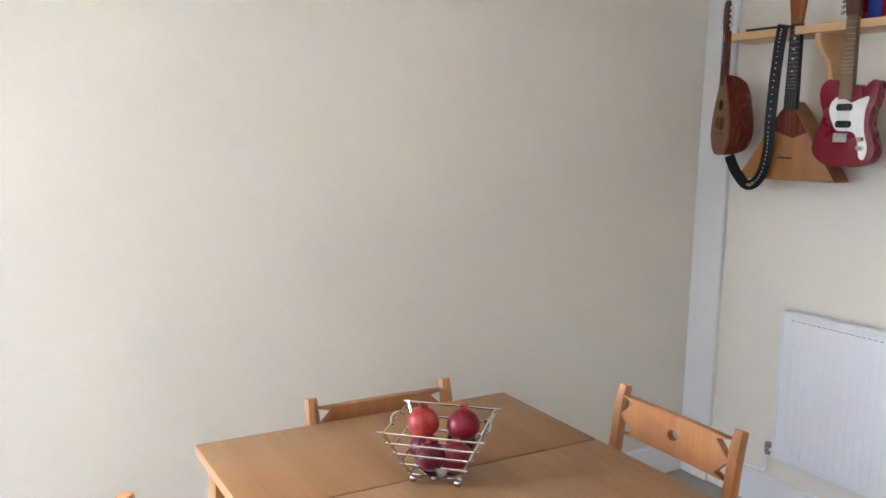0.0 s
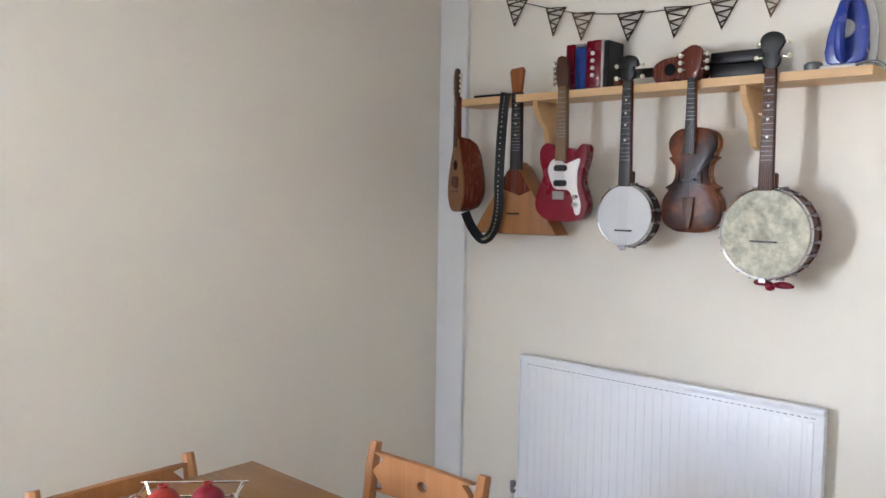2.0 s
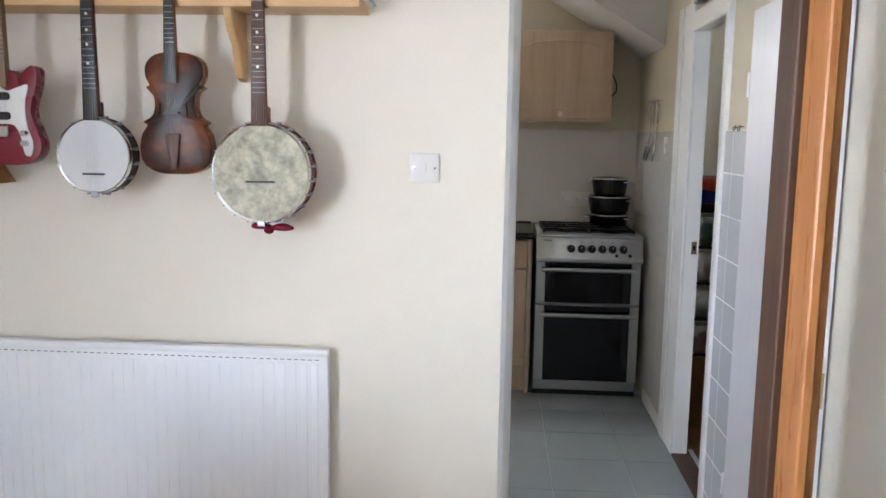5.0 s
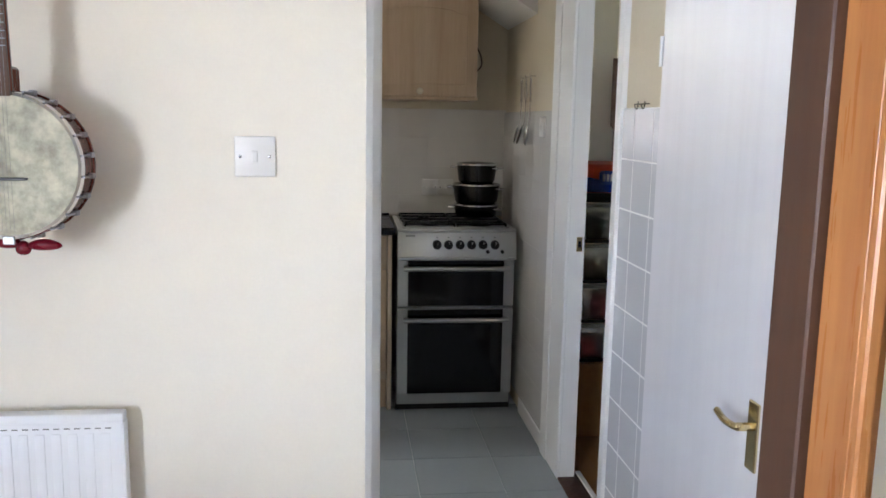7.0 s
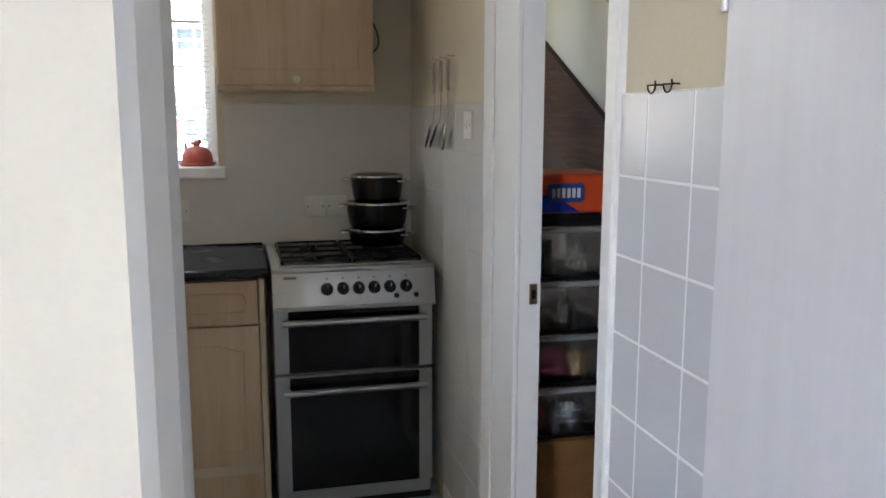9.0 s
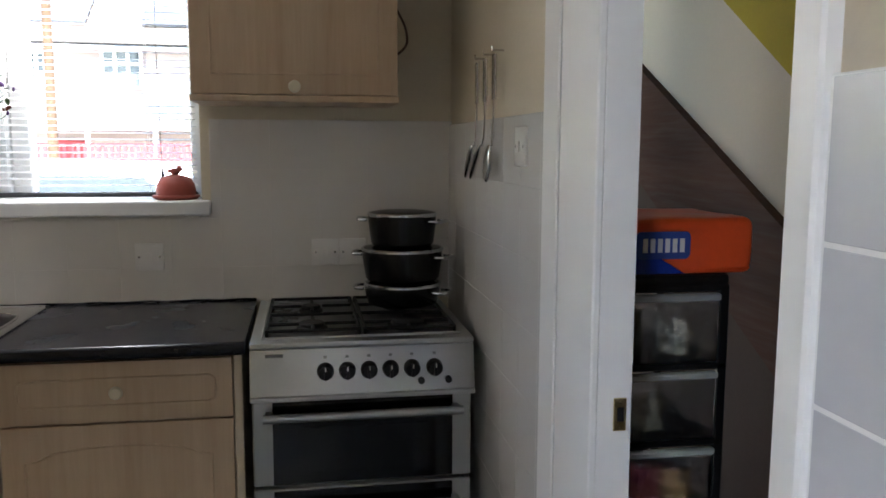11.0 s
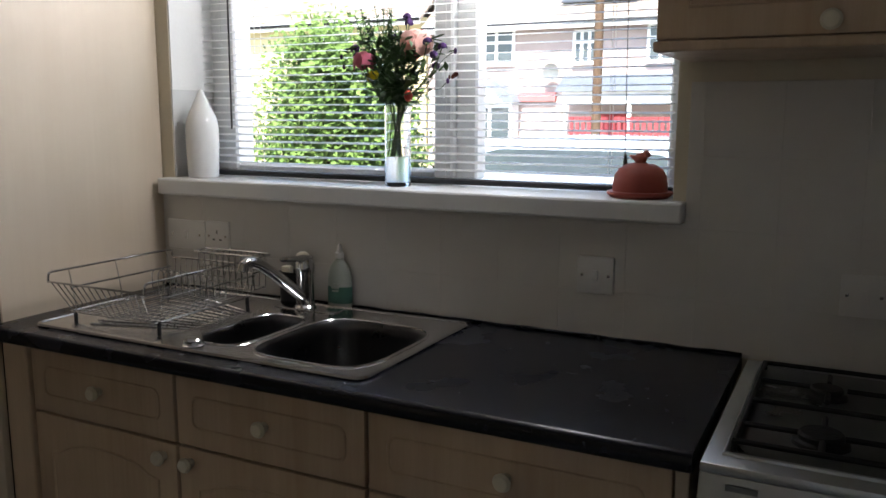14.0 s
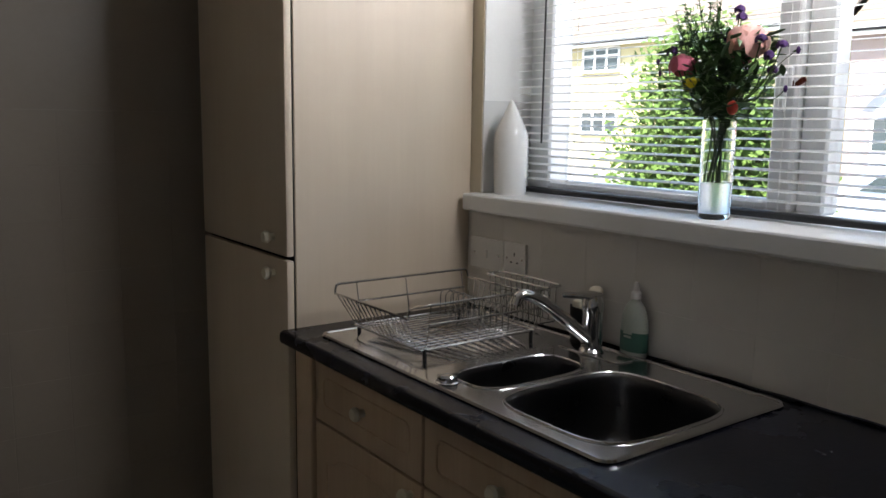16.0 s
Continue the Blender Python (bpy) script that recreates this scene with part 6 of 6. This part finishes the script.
plate_switch("cooker_switch", "white square switch plate above the cooker", "light switch", (TX0, -0.030, 1.054), "-x", group="plates above the cooker")
plate_switch("wall_socket", "white three-pin socket on the tiled wall", "socket", (TX0, 1.679, 1.062), "-x", False, True)
plate_switch("wall_socket", "white double switch plate beside the socket", "socket", (TX0, 1.794, 1.06), "-x", True, False, 0.14)

# ---- utensils on the tiles ----
for x, tip, kind in ((4.885, 0.10, "spoon"), (4.787, 0.13, "spoon"), (4.690, 0.035, "ladle")):
    u = thing("kitchen_" + kind, "steel kitchen " + kind + " hanging on the wall", "utensil", (x, YS + 0.02, 1.3), "utensils hung on the wall")
    yw = YS + 0.022
    part("handle_frame", tube([(x - 0.011, yw, 1.498), (x + 0.011, yw, 1.498), (x + 0.011, yw, 1.602), (x - 0.011, yw, 1.602)], 0.0035, 6, closed=True), "steel", u)
    part("grip", box(x - 0.011, x + 0.011, yw - 0.003, yw + 0.004, 1.500, 1.600, 0.002), "steel", u)
    part("hook", tube([(x, YS, 1.612), (x, yw + 0.006, 1.612), (x, yw + 0.006, 1.622)], 0.0025, 6), "steel", u)
    part("shaft", tube(spline([(x, yw, 1.498), (x, yw + 0.002, 1.42), (x + tip * 0.1, yw + 0.004, 1.388)], 8), 0.003, 6), "steel", u)
    b = ball((0, 0, 0), 1.0, u=16, v=12)
    wide = 0.036 if kind == "ladle" else 0.024
    for v in b.verts:
        h = (1 - v.co.z) / 2
        v.co = Vector((x + tip * (0.1 + 0.9 * h) + v.co.x * wide * 0.8, yw + 0.010 + v.co.y * 0.009, 1.392 - 0.092 * h))
    part("bowl", b, "steel", u)
for x in (3.305, 3.25):
    h = thing("cup_hook", "small dark metal cup hook over the tiles", "hook", (x, YS + 0.01, 1.46), "cup hooks")
    part("wire", tube([(x, YS, 1.462), (x, YS + 0.012, 1.462)] + [(x + 0.014 * (math.cos(radians(a)) - 1) * -1, YS + 0.014, 1.462 + 0.014 * math.sin(radians(a))) for a in range(180, 420, 30)], 0.0016, 6), "iron", h)
bell = thing("alarm_box", "small grey and white box over the cupboard door", "alarm", (3.88, YS + 0.02, 1.96))
part("case", box(3.84, 3.92, YS + 0.0005, YS + 0.045, 1.965, 2.03, 0.008, 2), "enamel_grey", bell)
part("cover", box(3.845, 3.915, YS + 0.045, YS + 0.055, 1.975, 2.02, 0.004, 2), "plastic_white", bell)

# ---- cupboard under the stairs ----
SY = -1.12
structure("wall_understairs", box(3.5, 5.9, SY - 0.02, SY, 0, CEIL), "kcream", "cream plaster behind the stairs")
structure("stair_stringer", slab([(3.6, 0.625), (5.88, 1.795), (5.88, 1.40), (3.6, 0.23)], SY, SY + 0.03, axis="y"), "stringer", "dark timber stair string", "stairs")
structure("stair_side_low", slab([(3.55, 0.0), (5.88, 0.0), (5.88, 1.40), (3.6, 0.23)], SY, SY + 0.012, axis="y"), "brown_wall", "dull brown board below the stair string", "stairs")
structure("stair_yellow_band", slab([(3.6, 0.80), (5.85, 2.34), (3.6, 2.34)], SY, SY + 0.008, axis="y"), "yellow", "olive yellow painted upper wall", "wall")
tower = thing("drawer_tower", "black plastic drawer tower with clear drawers", "drawers", (4.62, -0.65, 0.345))
TF, TY0, TY1 = 4.46, -0.825, -0.47
part("top", box(TF, 4.82, TY0, TY1, 1.075, 1.105, 0.01, 2), "plastic_black", tower)
for y in (TY0, TY1 - 0.022):
    for x in (TF, 4.798):
        part("post", box(x, x + 0.022, y, y + 0.022, 0.345, 1.076, 0.002), "plastic_black", tower)
for k in range(5):
    z = 0.345 + 0.18 * k
    part("shelf_frame", box(TF, 4.82, TY0, TY1, z, z + 0.016, 0.003), "plastic_black", tower)
for k in range(4):
    z = 0.362 + 0.18 * k
    d = part("drawer", box(TF + 0.002, TF + 0.006, TY0 + 0.024, TY1 - 0.024, z, z + 0.142, 0.001), "frost", tower, "clear plastic drawer front")
    part("lip", box(TF - 0.012, TF + 0.006, TY0 + 0.024, TY1 - 0.024, z + 0.1425, z + 0.160, 0.004), "frost_lip", d)
    part("drawer_floor", box(TF + 0.01, 4.79, TY0 + 0.026, TY1 - 0.026, z - 0.002, z + 0.002), "frost", d)
items = ((0, "ivory", -0.74, 0.04), (0, "leaf", -0.60, 0.05), (1, "ivory", -0.68, 0.035), (1, "shelf", -0.60, 0.035), (2, "rose", -0.66, 0.05), (2, "shelf", -0.75, 0.04), (3, "china", -0.72, 0.04), (3, "bud", -0.60, 0.04))
for k, m, y, r in items:
    z = 0.366 + 0.18 * (3 - k)
    it = thing("stored_tin", "dim round tin in a clear drawer", "tin", (4.53, y, z))
    part("tin", lathe([(0.0, 0.0), (r, 0.0), (r, r * 2.0), (0.0, r * 2.0)], (4.55, y, z), "z", 20), m, it)
    part("tin_lid", lathe([(0.0, r * 2.0), (r * 1.03, r * 2.0), (r * 1.03, r * 2.0 + 0.008), (0.0, r * 2.0 + 0.009)], (4.55, y, z), "z", 20), "steel", it)
solo("wooden_box", box(4.44, 4.84, -0.84, -0.465, 0.0, 0.344, 0.006, 2), "floor_wood", "orange-brown wooden box under the drawer tower", "box")
bag = thing("plastic_bag", "crumpled orange and blue plastic multipack bag", "bag", (4.6, -0.68, 1.106))
b = box(4.45, 4.74, -0.875, -0.47, 1.106, 1.232, 0.02, 3)
bmesh.ops.subdivide_edges(b, edges=b.edges[:], cuts=3, use_grid_fill=True)
for vert in b.verts:
    if vert.co.z > 1.12:
        vert.co += Vector((1, 0.4, 0.7)) * 0.012 * noise.noise(vert.co * 22)
part("sack", b, "orange_bag", bag, smooth=60)
part("blue_print", slab([(-0.475, 1.112), (-0.70, 1.112), (-0.62, 1.16), (-0.475, 1.19)], 4.434, 4.44), "blue", bag, "blue printed corner")
part("white_logo_panel", slab(rounded(-0.71, -0.585, 1.145, 1.205, 0.012), 4.430, 4.4335), "blue_cloth", bag, "dark printed panel")
for k in range(6):
    part("logo_bar", box(4.427, 4.4295, -0.695 + 0.017 * k, -0.685 + 0.017 * k, 1.16, 1.19), "plastic_white", bag)

# crumbs and dried specks on the worktop
crumb = bmesh.new()
rc = random.Random(21)
for k in range(10):
    x, y, s = rc.uniform(4.83, 5.2), rc.uniform(0.32, 0.86), rc.uniform(0.0012, 0.004)
    slab([(x, y), (x + s, y + s * 0.3), (x + s * 0.8, y + s * 1.2), (x - s * 0.2, y + s * 0.7)], WZ + 0.0002, WZ + 0.0009, bm=crumb, axis="z")
solo("crumbs", crumb, "enamel_grey", "dull grey dried specks scattered on the dark worktop", "crumbs", None, "stuff")

# ---- outside ----
GZ = -0.42
M["grass"] = paint("lawn_grass", (0.07, 0.13, 0.03), 0.9, 0.35, 1.5, 60, 0.8)
M["asphalt"] = paint("asphalt", (0.055, 0.055, 0.057), 0.85, 0.15, 0.8, 90, 0.4)
M["paving"] = paint("concrete_paving", (0.36, 0.34, 0.31), 0.85, 0.12, 0.8, 60, 0.3)
M["render_pink"] = paint("pinkish_pebbledash", (0.39, 0.315, 0.295), 0.9, 0.15, 1.0, 40, 0.6)
M["render_cream"] = paint("cream_render", (0.56, 0.49, 0.30), 0.9, 0.1, 1.0, 40, 0.4)
M["roof"] = paint("concrete_roof_tile", (0.23, 0.19, 0.16), 0.9, 0.2, 1.0, 30, 0.5)
M["solar"] = paint("solar_panel", (0.05, 0.055, 0.07), 0.5, 0.1, 3, 30, 0.0)
M["lead"] = paint("grey_roof_felt", (0.15, 0.17, 0.20), 0.7, 0.12, 2, 40, 0.2)
M["red_wood"] = paint("red_painted_wood", (0.27, 0.05, 0.055), 0.6, 0.15, 3, 40, 0.2)
M["pink_band"] = paint("faded_red_paint", (0.32, 0.13, 0.13), 0.7, 0.1, 3, 40, 0.1)
M["car"] = paint("pale_silver_car", (0.60, 0.66, 0.76), 0.25, 0.03, 1, 40, 0.0, metal=0.3, coat=0.6)
M["far_glass"] = paint("dark_window_glass", (0.06, 0.075, 0.085), 0.05, 0.2, 1, 10, 0.0)
M["tree"] = paint("bright_foliage", (0.10, 0.165, 0.04), 0.6, 0.35, 3, 30, 0.2)
M["bark"] = paint("bark", (0.09, 0.06, 0.04), 0.9, 0.25, 5, 40, 0.8)
solo("ground", box(-400, 420, -400, 400, GZ - 0.5, GZ), "grass", "rough green lawn reaching into the distance", "ground", None, "structure")
solo("front_path", box(5.66, 9.3, -8, 12, GZ, GZ + 0.012), "paving", "pale concrete front yard paving", "pavement", None, "structure")
solo("pavement", box(9.3, 11.2, -60, 60, GZ, GZ + 0.02), "paving", "pale concrete pavement along the street", "pavement", None, "structure")
solo("road", box(11.2, 18.2, -80, 80, GZ, GZ + 0.006), "asphalt", "grey asphalt residential street", "road", None, "structure")
solo("far_pavement", box(18.2, 31, -60, 60, GZ, GZ + 0.03), "paving", "pale paving before the houses opposite", "pavement", None, "structure")


def house_window(h, y0, y1, z0, z1, x, panes=3):
    w = part("window", box(x - 0.05, x - 0.02, y0, y1, z0, z1), "far_glass", h)
    part("sill", box(x - 0.14, x, y0 - 0.06, y1 + 0.06, z0 - 0.07, z0), "gloss", w)
    for k in range(panes + 1):
        y = y0 + (y1 - y0) * k / panes
        part("frame_bar", box(x - 0.09, x - 0.05, y - 0.05, y + 0.05, z0, z1), "upvc", w)
    for z in (z0, (z0 * 0.35 + z1 * 0.65), z1):
        part("frame_bar", box(x - 0.085, x - 0.05, y0, y1, z - 0.045, z + 0.045), "upvc", w)


def house(name, label, y0, y1, x, eave, ridge, wall, windows):
    h = thing(name, label, "house", (x, (y0 + y1) / 2, GZ))
    part("wall", box(x, x + 7, y0, y1, GZ, eave), wall, h)
    prof = [(x - 0.45, eave - 0.12), (x + 3.5, ridge), (x + 7.4, eave - 0.12), (x + 7.4, eave - 0.02), (x + 3.5, ridge + 0.12), (x - 0.45, eave - 0.02)]
    r = part("roof", slab(prof, y0 - 0.05, y1 + 0.05, axis="y"), "roof", h)
    part("fascia", box(x - 0.5, x - 0.455, y0, y1, eave - 0.28, eave - 0.0), "gloss", h)
    part("gutter", tube([(x - 0.54, y0, eave - 0.1), (x - 0.54, y1, eave - 0.1)], 0.06, 8), "plastic_black", h)
    slope = (ridge - eave + 0.02) / 3.95
    k = 0
    while k * 0.28 < 3.9:
        xx = x - 0.45 + k * 0.28
        part("tile_course", box(xx, xx + 0.3, y0, y1, eave - 0.01 + slope * k * 0.28, eave + 0.035 + slope * k * 0.28), "roof", r)
        k += 1
    for w in windows:
        house_window(h, *w, x)
    return h


hp = house("pink_house", "pinkish pebbledashed terrace house with white windows", -14.0, 14.5, 31.0, 4.66, 7.4, "render_pink", ((11.1, 13.05, 3.28, 4.42), (8.1, 8.9, 3.25, 4.3), (5.2, 6.4, 3.25, 4.4), (1.0, 2.8, 3.25, 4.4), (-3.5, -1.7, 3.25, 4.4), (1.0, 2.6, 0.6, 1.9)))
bay = part("bay", box(30.35, 31.0, 10.9, 13.3, GZ, 1.95), "gloss", hp, "white bay window")
part("bay_roof", slab([(10.75, 1.95), (13.6, 1.95), (13.35, 2.25), (12.85, 2.72), (11.55, 2.72), (11.0, 2.25)], 30.2, 31.0), "lead", hp, "hipped grey bay roof")
part("bay_gable", slab([(11.2, 1.96), (13.1, 1.96), (12.55, 2.42), (12.15, 2.55), (11.75, 2.42)], 30.1, 30.19), "gloss", bay, "white shaped gable over the bay")
for y0, y1 in ((11.0, 11.65), (11.8, 12.4), (12.55, 13.2)):
    part("bay_pane", box(30.30, 30.345, y0, y1, 0.75, 1.75), "far_glass", bay)
part("red_band", box(30.85, 30.999, 9.5, 10.85, 1.98, 2.28), "pink_band", hp, "faded red painted band")
part("porch_roof", slab([(2.2, 2.25), (9.0, 2.25), (8.7, 2.75), (2.5, 2.75)], 29.3, 31.0), "lead", hp, "low grey porch roof")
part("porch_front", box(29.5, 29.6, 2.4, 8.8, 1.85, 2.25), "gloss", hp, "white porch fascia")
for y in (2.5, 4.6, 6.6, 8.7):
    part("porch_post", box(29.5, 29.62, y - 0.06, y + 0.06, GZ, 1.85), "gloss", hp)
part("front_door", box(30.9, 30.999, 6.9, 7.9, GZ, 1.6), "red_wood", hp, "dark red front door")
for k in range(2):
    part("solar_array", slab([(31.2, 5.22 + 0.06), (33.6, 6.88 + 0.06), (33.6, 6.93 + 0.06), (31.2, 5.27 + 0.06)], 7.2 + 4.3 * k - 4.6, 9.8 + 4.3 * k - 4.6, axis="y"), "solar", hp, "dark rooftop solar panels")
part("dish", lathe([(0.0, 0.1), (0.2, 0.06), (0.3, 0.0), (0.2, 0.04), (0.0, 0.08)], (30.6, 9.6, 2.95), "x", 20), "enamel_grey", hp, "grey satellite dish")
hl = house("cream_house", "cream rendered terrace house with white windows", 14.6, 44.0, 31.0, 5.05, 7.8, "render_cream", ((24.5, 26.6, 3.75, 4.75), (24.5, 26.6, 1.1, 2.0), (18.0, 19.6, 3.7, 4.7), (30.5, 32.5, 3.75, 4.75), (30.5, 32.5, 1.0, 2.0)))
solo("garden_wall", box(27.45, 27.6, 2.0, 7.9, GZ, 0.9), "paving", "low pale garden wall under the fence", "wall")
fence = thing("picket_fence", "low red painted picket fence before the porch", "fence", (27.5, 6.5, GZ))
for z in (0.95, 1.36):
    part("rail", box(27.53, 27.57, 2.0, 7.9, z, z + 0.08), "red_wood", fence)
for k in range(33):
    part("picket", box(27.49, 27.53, 2.0 + 0.18 * k, 2.1 + 0.18 * k, 0.9, 1.45), "red_wood", fence)
pole = thing("telegraph_pole", "brown wooden telegraph pole beside the street", "pole", (25, 6.33, GZ))
part("shaft", tube([(25, 6.33, GZ), (25, 6.33, 8.5)], [0.13, 0.1], 12), "bark", pole)
part("crossarm", box(24.95, 25.05, 5.6, 7.1, 7.9, 8.0), "bark", pole)

car = thing("parked_car", "pale silver estate car parked at the kerb", "car", (11.9, 2.8, GZ))
CXC = 11.9
side = [(-1.05, 0.1), (-1.05, 0.62), (-0.98, 0.72), (-0.7, 0.95), (-0.15, 1.45), (0.25, 1.54), (1.6, 1.56), (2.4, 1.48), (2.95, 1.02), (3.75, 0.88), (3.95, 0.7), (4.0, 0.35), (3.9, 0.12)]
pts = [(y + 1.2, z + GZ + 0.02) for y, z in [(v[0], v[1] + 0.06) for v in side]]
part("body", slab(pts, CXC - 0.86, CXC + 0.86, 0.09, 3), "car", car)
part("side_window", slab([(1.38, 0.88), (1.62, 1.07), (1.95, 1.1), (3.2, 1.1), (3.5, 1.03), (3.68, 0.88)], CXC - 0.875, CXC - 0.855), "far_glass", car)
part("windscreen", slab([(3.63, 1.05), (3.68, 1.05), (4.2, 0.66), (4.15, 0.62)], CXC - 0.7, CXC + 0.7), "far_glass", car)
for y in (1.25, 4.25):
    for s in (-1, 1):
        w = part("wheel", lathe([(0.0, -0.11), (0.30, -0.11), (0.32, -0.06), (0.32, 0.06), (0.30, 0.11), (0.0, 0.11)], (CXC + s * 0.80, y, GZ + 0.326), "x", 24), "plastic_black", car)
        part("rim", lathe([(0.0, 0.0), (0.2, 0.0), (0.2, 0.012), (0.0, 0.014)], (CXC + s * 0.80 + (0.112 if s > 0 else -0.125), y, GZ + 0.326), "x", 20), "steel", w)

bush = thing("garden_bush", "bright green leafy bush in the front garden", "bush", (8.4, 3.28, GZ))
for k in range(7):
    a = 2.4 * k
    part("limb", tube(spline([(8.4 + 0.05 * math.cos(a), 3.28 + 0.05 * math.sin(a), GZ), (8.4 + 0.15 * math.cos(a), 3.28 + 0.18 * math.sin(a), 0.6), (8.4 + 0.3 * math.cos(a), 3.28 + 0.35 * math.sin(a), 1.4)], 10), [0.04 - 0.003 * i for i in range(11)], 6), "bark", bush)
rb = random.Random(9)
verts, faces = [], []
clumps = []
while len(clumps) < 520:
    u, v, w = rb.uniform(-1, 1), rb.uniform(-1, 1), rb.uniform(-1, 1)
    if abs(u) ** 2.2 + abs(v) ** 2.2 + abs(w) ** 2.2 < 1.0:
        clumps.append(Vector((8.4 + 0.52 * u, 3.33 + 0.58 * v * (1 - 0.25 * max(0, w)), 0.93 + 1.08 * w)))
for c in clumps:
    for k in range(85):
        p = c + Vector((rb.gauss(0, 0.085), rb.gauss(0, 0.085), rb.gauss(0, 0.095)))
        d = Vector((rb.gauss(0, 1), rb.gauss(0, 1), rb.gauss(0, 1) + 0.4)).normalized()
        s = d.orthogonal().normalized() * rb.uniform(0.012, 0.02)
        l = rb.uniform(0.035, 0.06)
        i = len(verts)
        verts += [p, p + d * l * 0.5 + s, p + d * l, p + d * l * 0.5 - s]
        faces.append((i, i + 1, i + 2, i + 3))
me = bpy.data.meshes.new("leaves")
me.from_pydata(verts, [], faces)
me.materials.append(M["tree"])
leaves = new("leaves", me)
leaves.parent, leaves.matrix_parent_inverse = bush, bush.matrix_basis.inverted()
tagged(leaves, "bright green leaves", kind="stuff")

# ---- tiles, last ----


def tile_mesh(name, w, h, axis, mat, d=0.007, bev=0.0009):
    if axis == "-x":
        return mesh_of(name, box(-d, 0, -w / 2, w / 2, -h / 2, h / 2, bev), mat, 30)
    if axis == "+y":
        return mesh_of(name, box(-w / 2, w / 2, 0, d, -h / 2, h / 2, bev), mat, 30)
    if axis == "-y":
        return mesh_of(name, box(-w / 2, w / 2, -d, 0, -h / 2, h / 2, bev), mat, 30)
    return mesh_of(name, box(-w / 2, w / 2, -h / 2, h / 2, -d, 0, bev), mat, 30)


def tile_field(owner, axis, u0, u1, z0, z1, fixed, start_u, mat, pitch=0.1515, gap=0.0010, name="tile", j=0.07):
    """Square tiles from the top row down, cut at the edges of the field."""
    cache = {}

    def cuts(a, b, s):
        edges = [a]
        k = math.ceil((a - s) / pitch + 1e-6)
        while s + k * pitch < b - 1e-6:
            edges.append(s + k * pitch)
            k += 1
        return edges + [b]

    cu, cz = cuts(u0, u1, start_u), cuts(z0, z1, z1)
    for ua, ub in zip(cu, cu[1:]):
        for za, zb in zip(cz, cz[1:]):
            w, h = round(ub - ua - gap, 4), round(zb - za - gap, 4)
            if w < 0.006 or h < 0.006:
                continue
            if (w, h) not in cache:
                cache[w, h] = tile_mesh(name, w, h, axis, mat)
            ob = new(name, cache[w, h])
            ob.parent = owner
            ob.matrix_parent_inverse = owner.matrix_basis.inverted()
            u, z = (ua + ub) / 2, (za + zb) / 2
            place = {"-x": (fixed, u, z), "+y": (u, fixed, z), "-y": (u, fixed, z), "+z": (u, z, fixed)}[axis]
            ob.matrix_basis = pose(*place, random.uniform(-j, j), random.uniform(-j, j), random.uniform(-j, j)) if axis != "+z" else pose(*place)


def bed(name, bm, label, material="grout"):
    return structure(name, bm, material, label, "wall tiles")


GT = 0.0085
e1 = bed("tiles_over_worktop", box(XB - GT, XB, YS, 1.885, 0.90, 1.1745), "pale painted square tiles over the worktop", "tile_warm")
tile_field(e1, "-x", YS, 1.885, 0.907, 1.1645, XB - 0.0022, 0.069, "tile_warm", gap=0.0005, j=0.05)
e2 = bed("tiles_over_cooker", box(XB - GT, XB, YS, 0.402, 1.18, 1.467), "pale painted square tiles over the cooker", "tile_warm")
tile_field(e2, "-x", YS, 0.402, 1.164, 1.467, XB - 0.0022, 0.069, "tile_warm", gap=0.0005, j=0.05)
e3 = bed("tiles_beside_cooker", box(4.292, XB - 0.01, YS, YS + GT, 0.075, 1.455), "pale painted square tiles beside the cooker", "tile")
tile_field(e3, "+y", 4.326, XB - 0.012, 0.076, 1.455, YS + 0.0022, 4.34, "tile")
e4 = bed("tiles_by_door", box(XQ, 3.443, YS, YS + GT, 0.0, 1.452), "white square tiles behind the open door")
# these tiles carry their bluish shade in the colour
tile_field(e4, "+y", XQ + 0.01, 3.442, 0.0, 1.452, YS + 0.0022, 3.337, "tile_door", gap=0.005)
# end tiles and the plaster above are coloured dark in place of shade
e5 = structure("tiles_by_larder", box(XQ, 5.3, YN - GT, YN, 0.0, 1.43), "end_tile", "taupe painted square tiles on the end wall, darkened to carry its shade", "wall tiles")
structure("baseboard_kitchen_end", box(XQ, 5.0, YN - 0.024, YN - GT - 0.002, 0, 0.1, 0.004), "gloss", "white painted skirting on the end wall", "baseboard")
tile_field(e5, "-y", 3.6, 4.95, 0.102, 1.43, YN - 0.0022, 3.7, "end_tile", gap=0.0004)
structure("wall_north_kitchen", box(XQ, 5.3, YN - 0.004, YN, 1.4302, CEIL), "end_tile", "taupe plaster over the end tiles, darkened to carry the shade there")
tile_field(bpy.data.objects["floor_kitchen"], "+z", 2.83, 4.9, YS, 2.55, 0.0, 2.92, "floor_tile", 0.333, 0.003, "floor_tile")
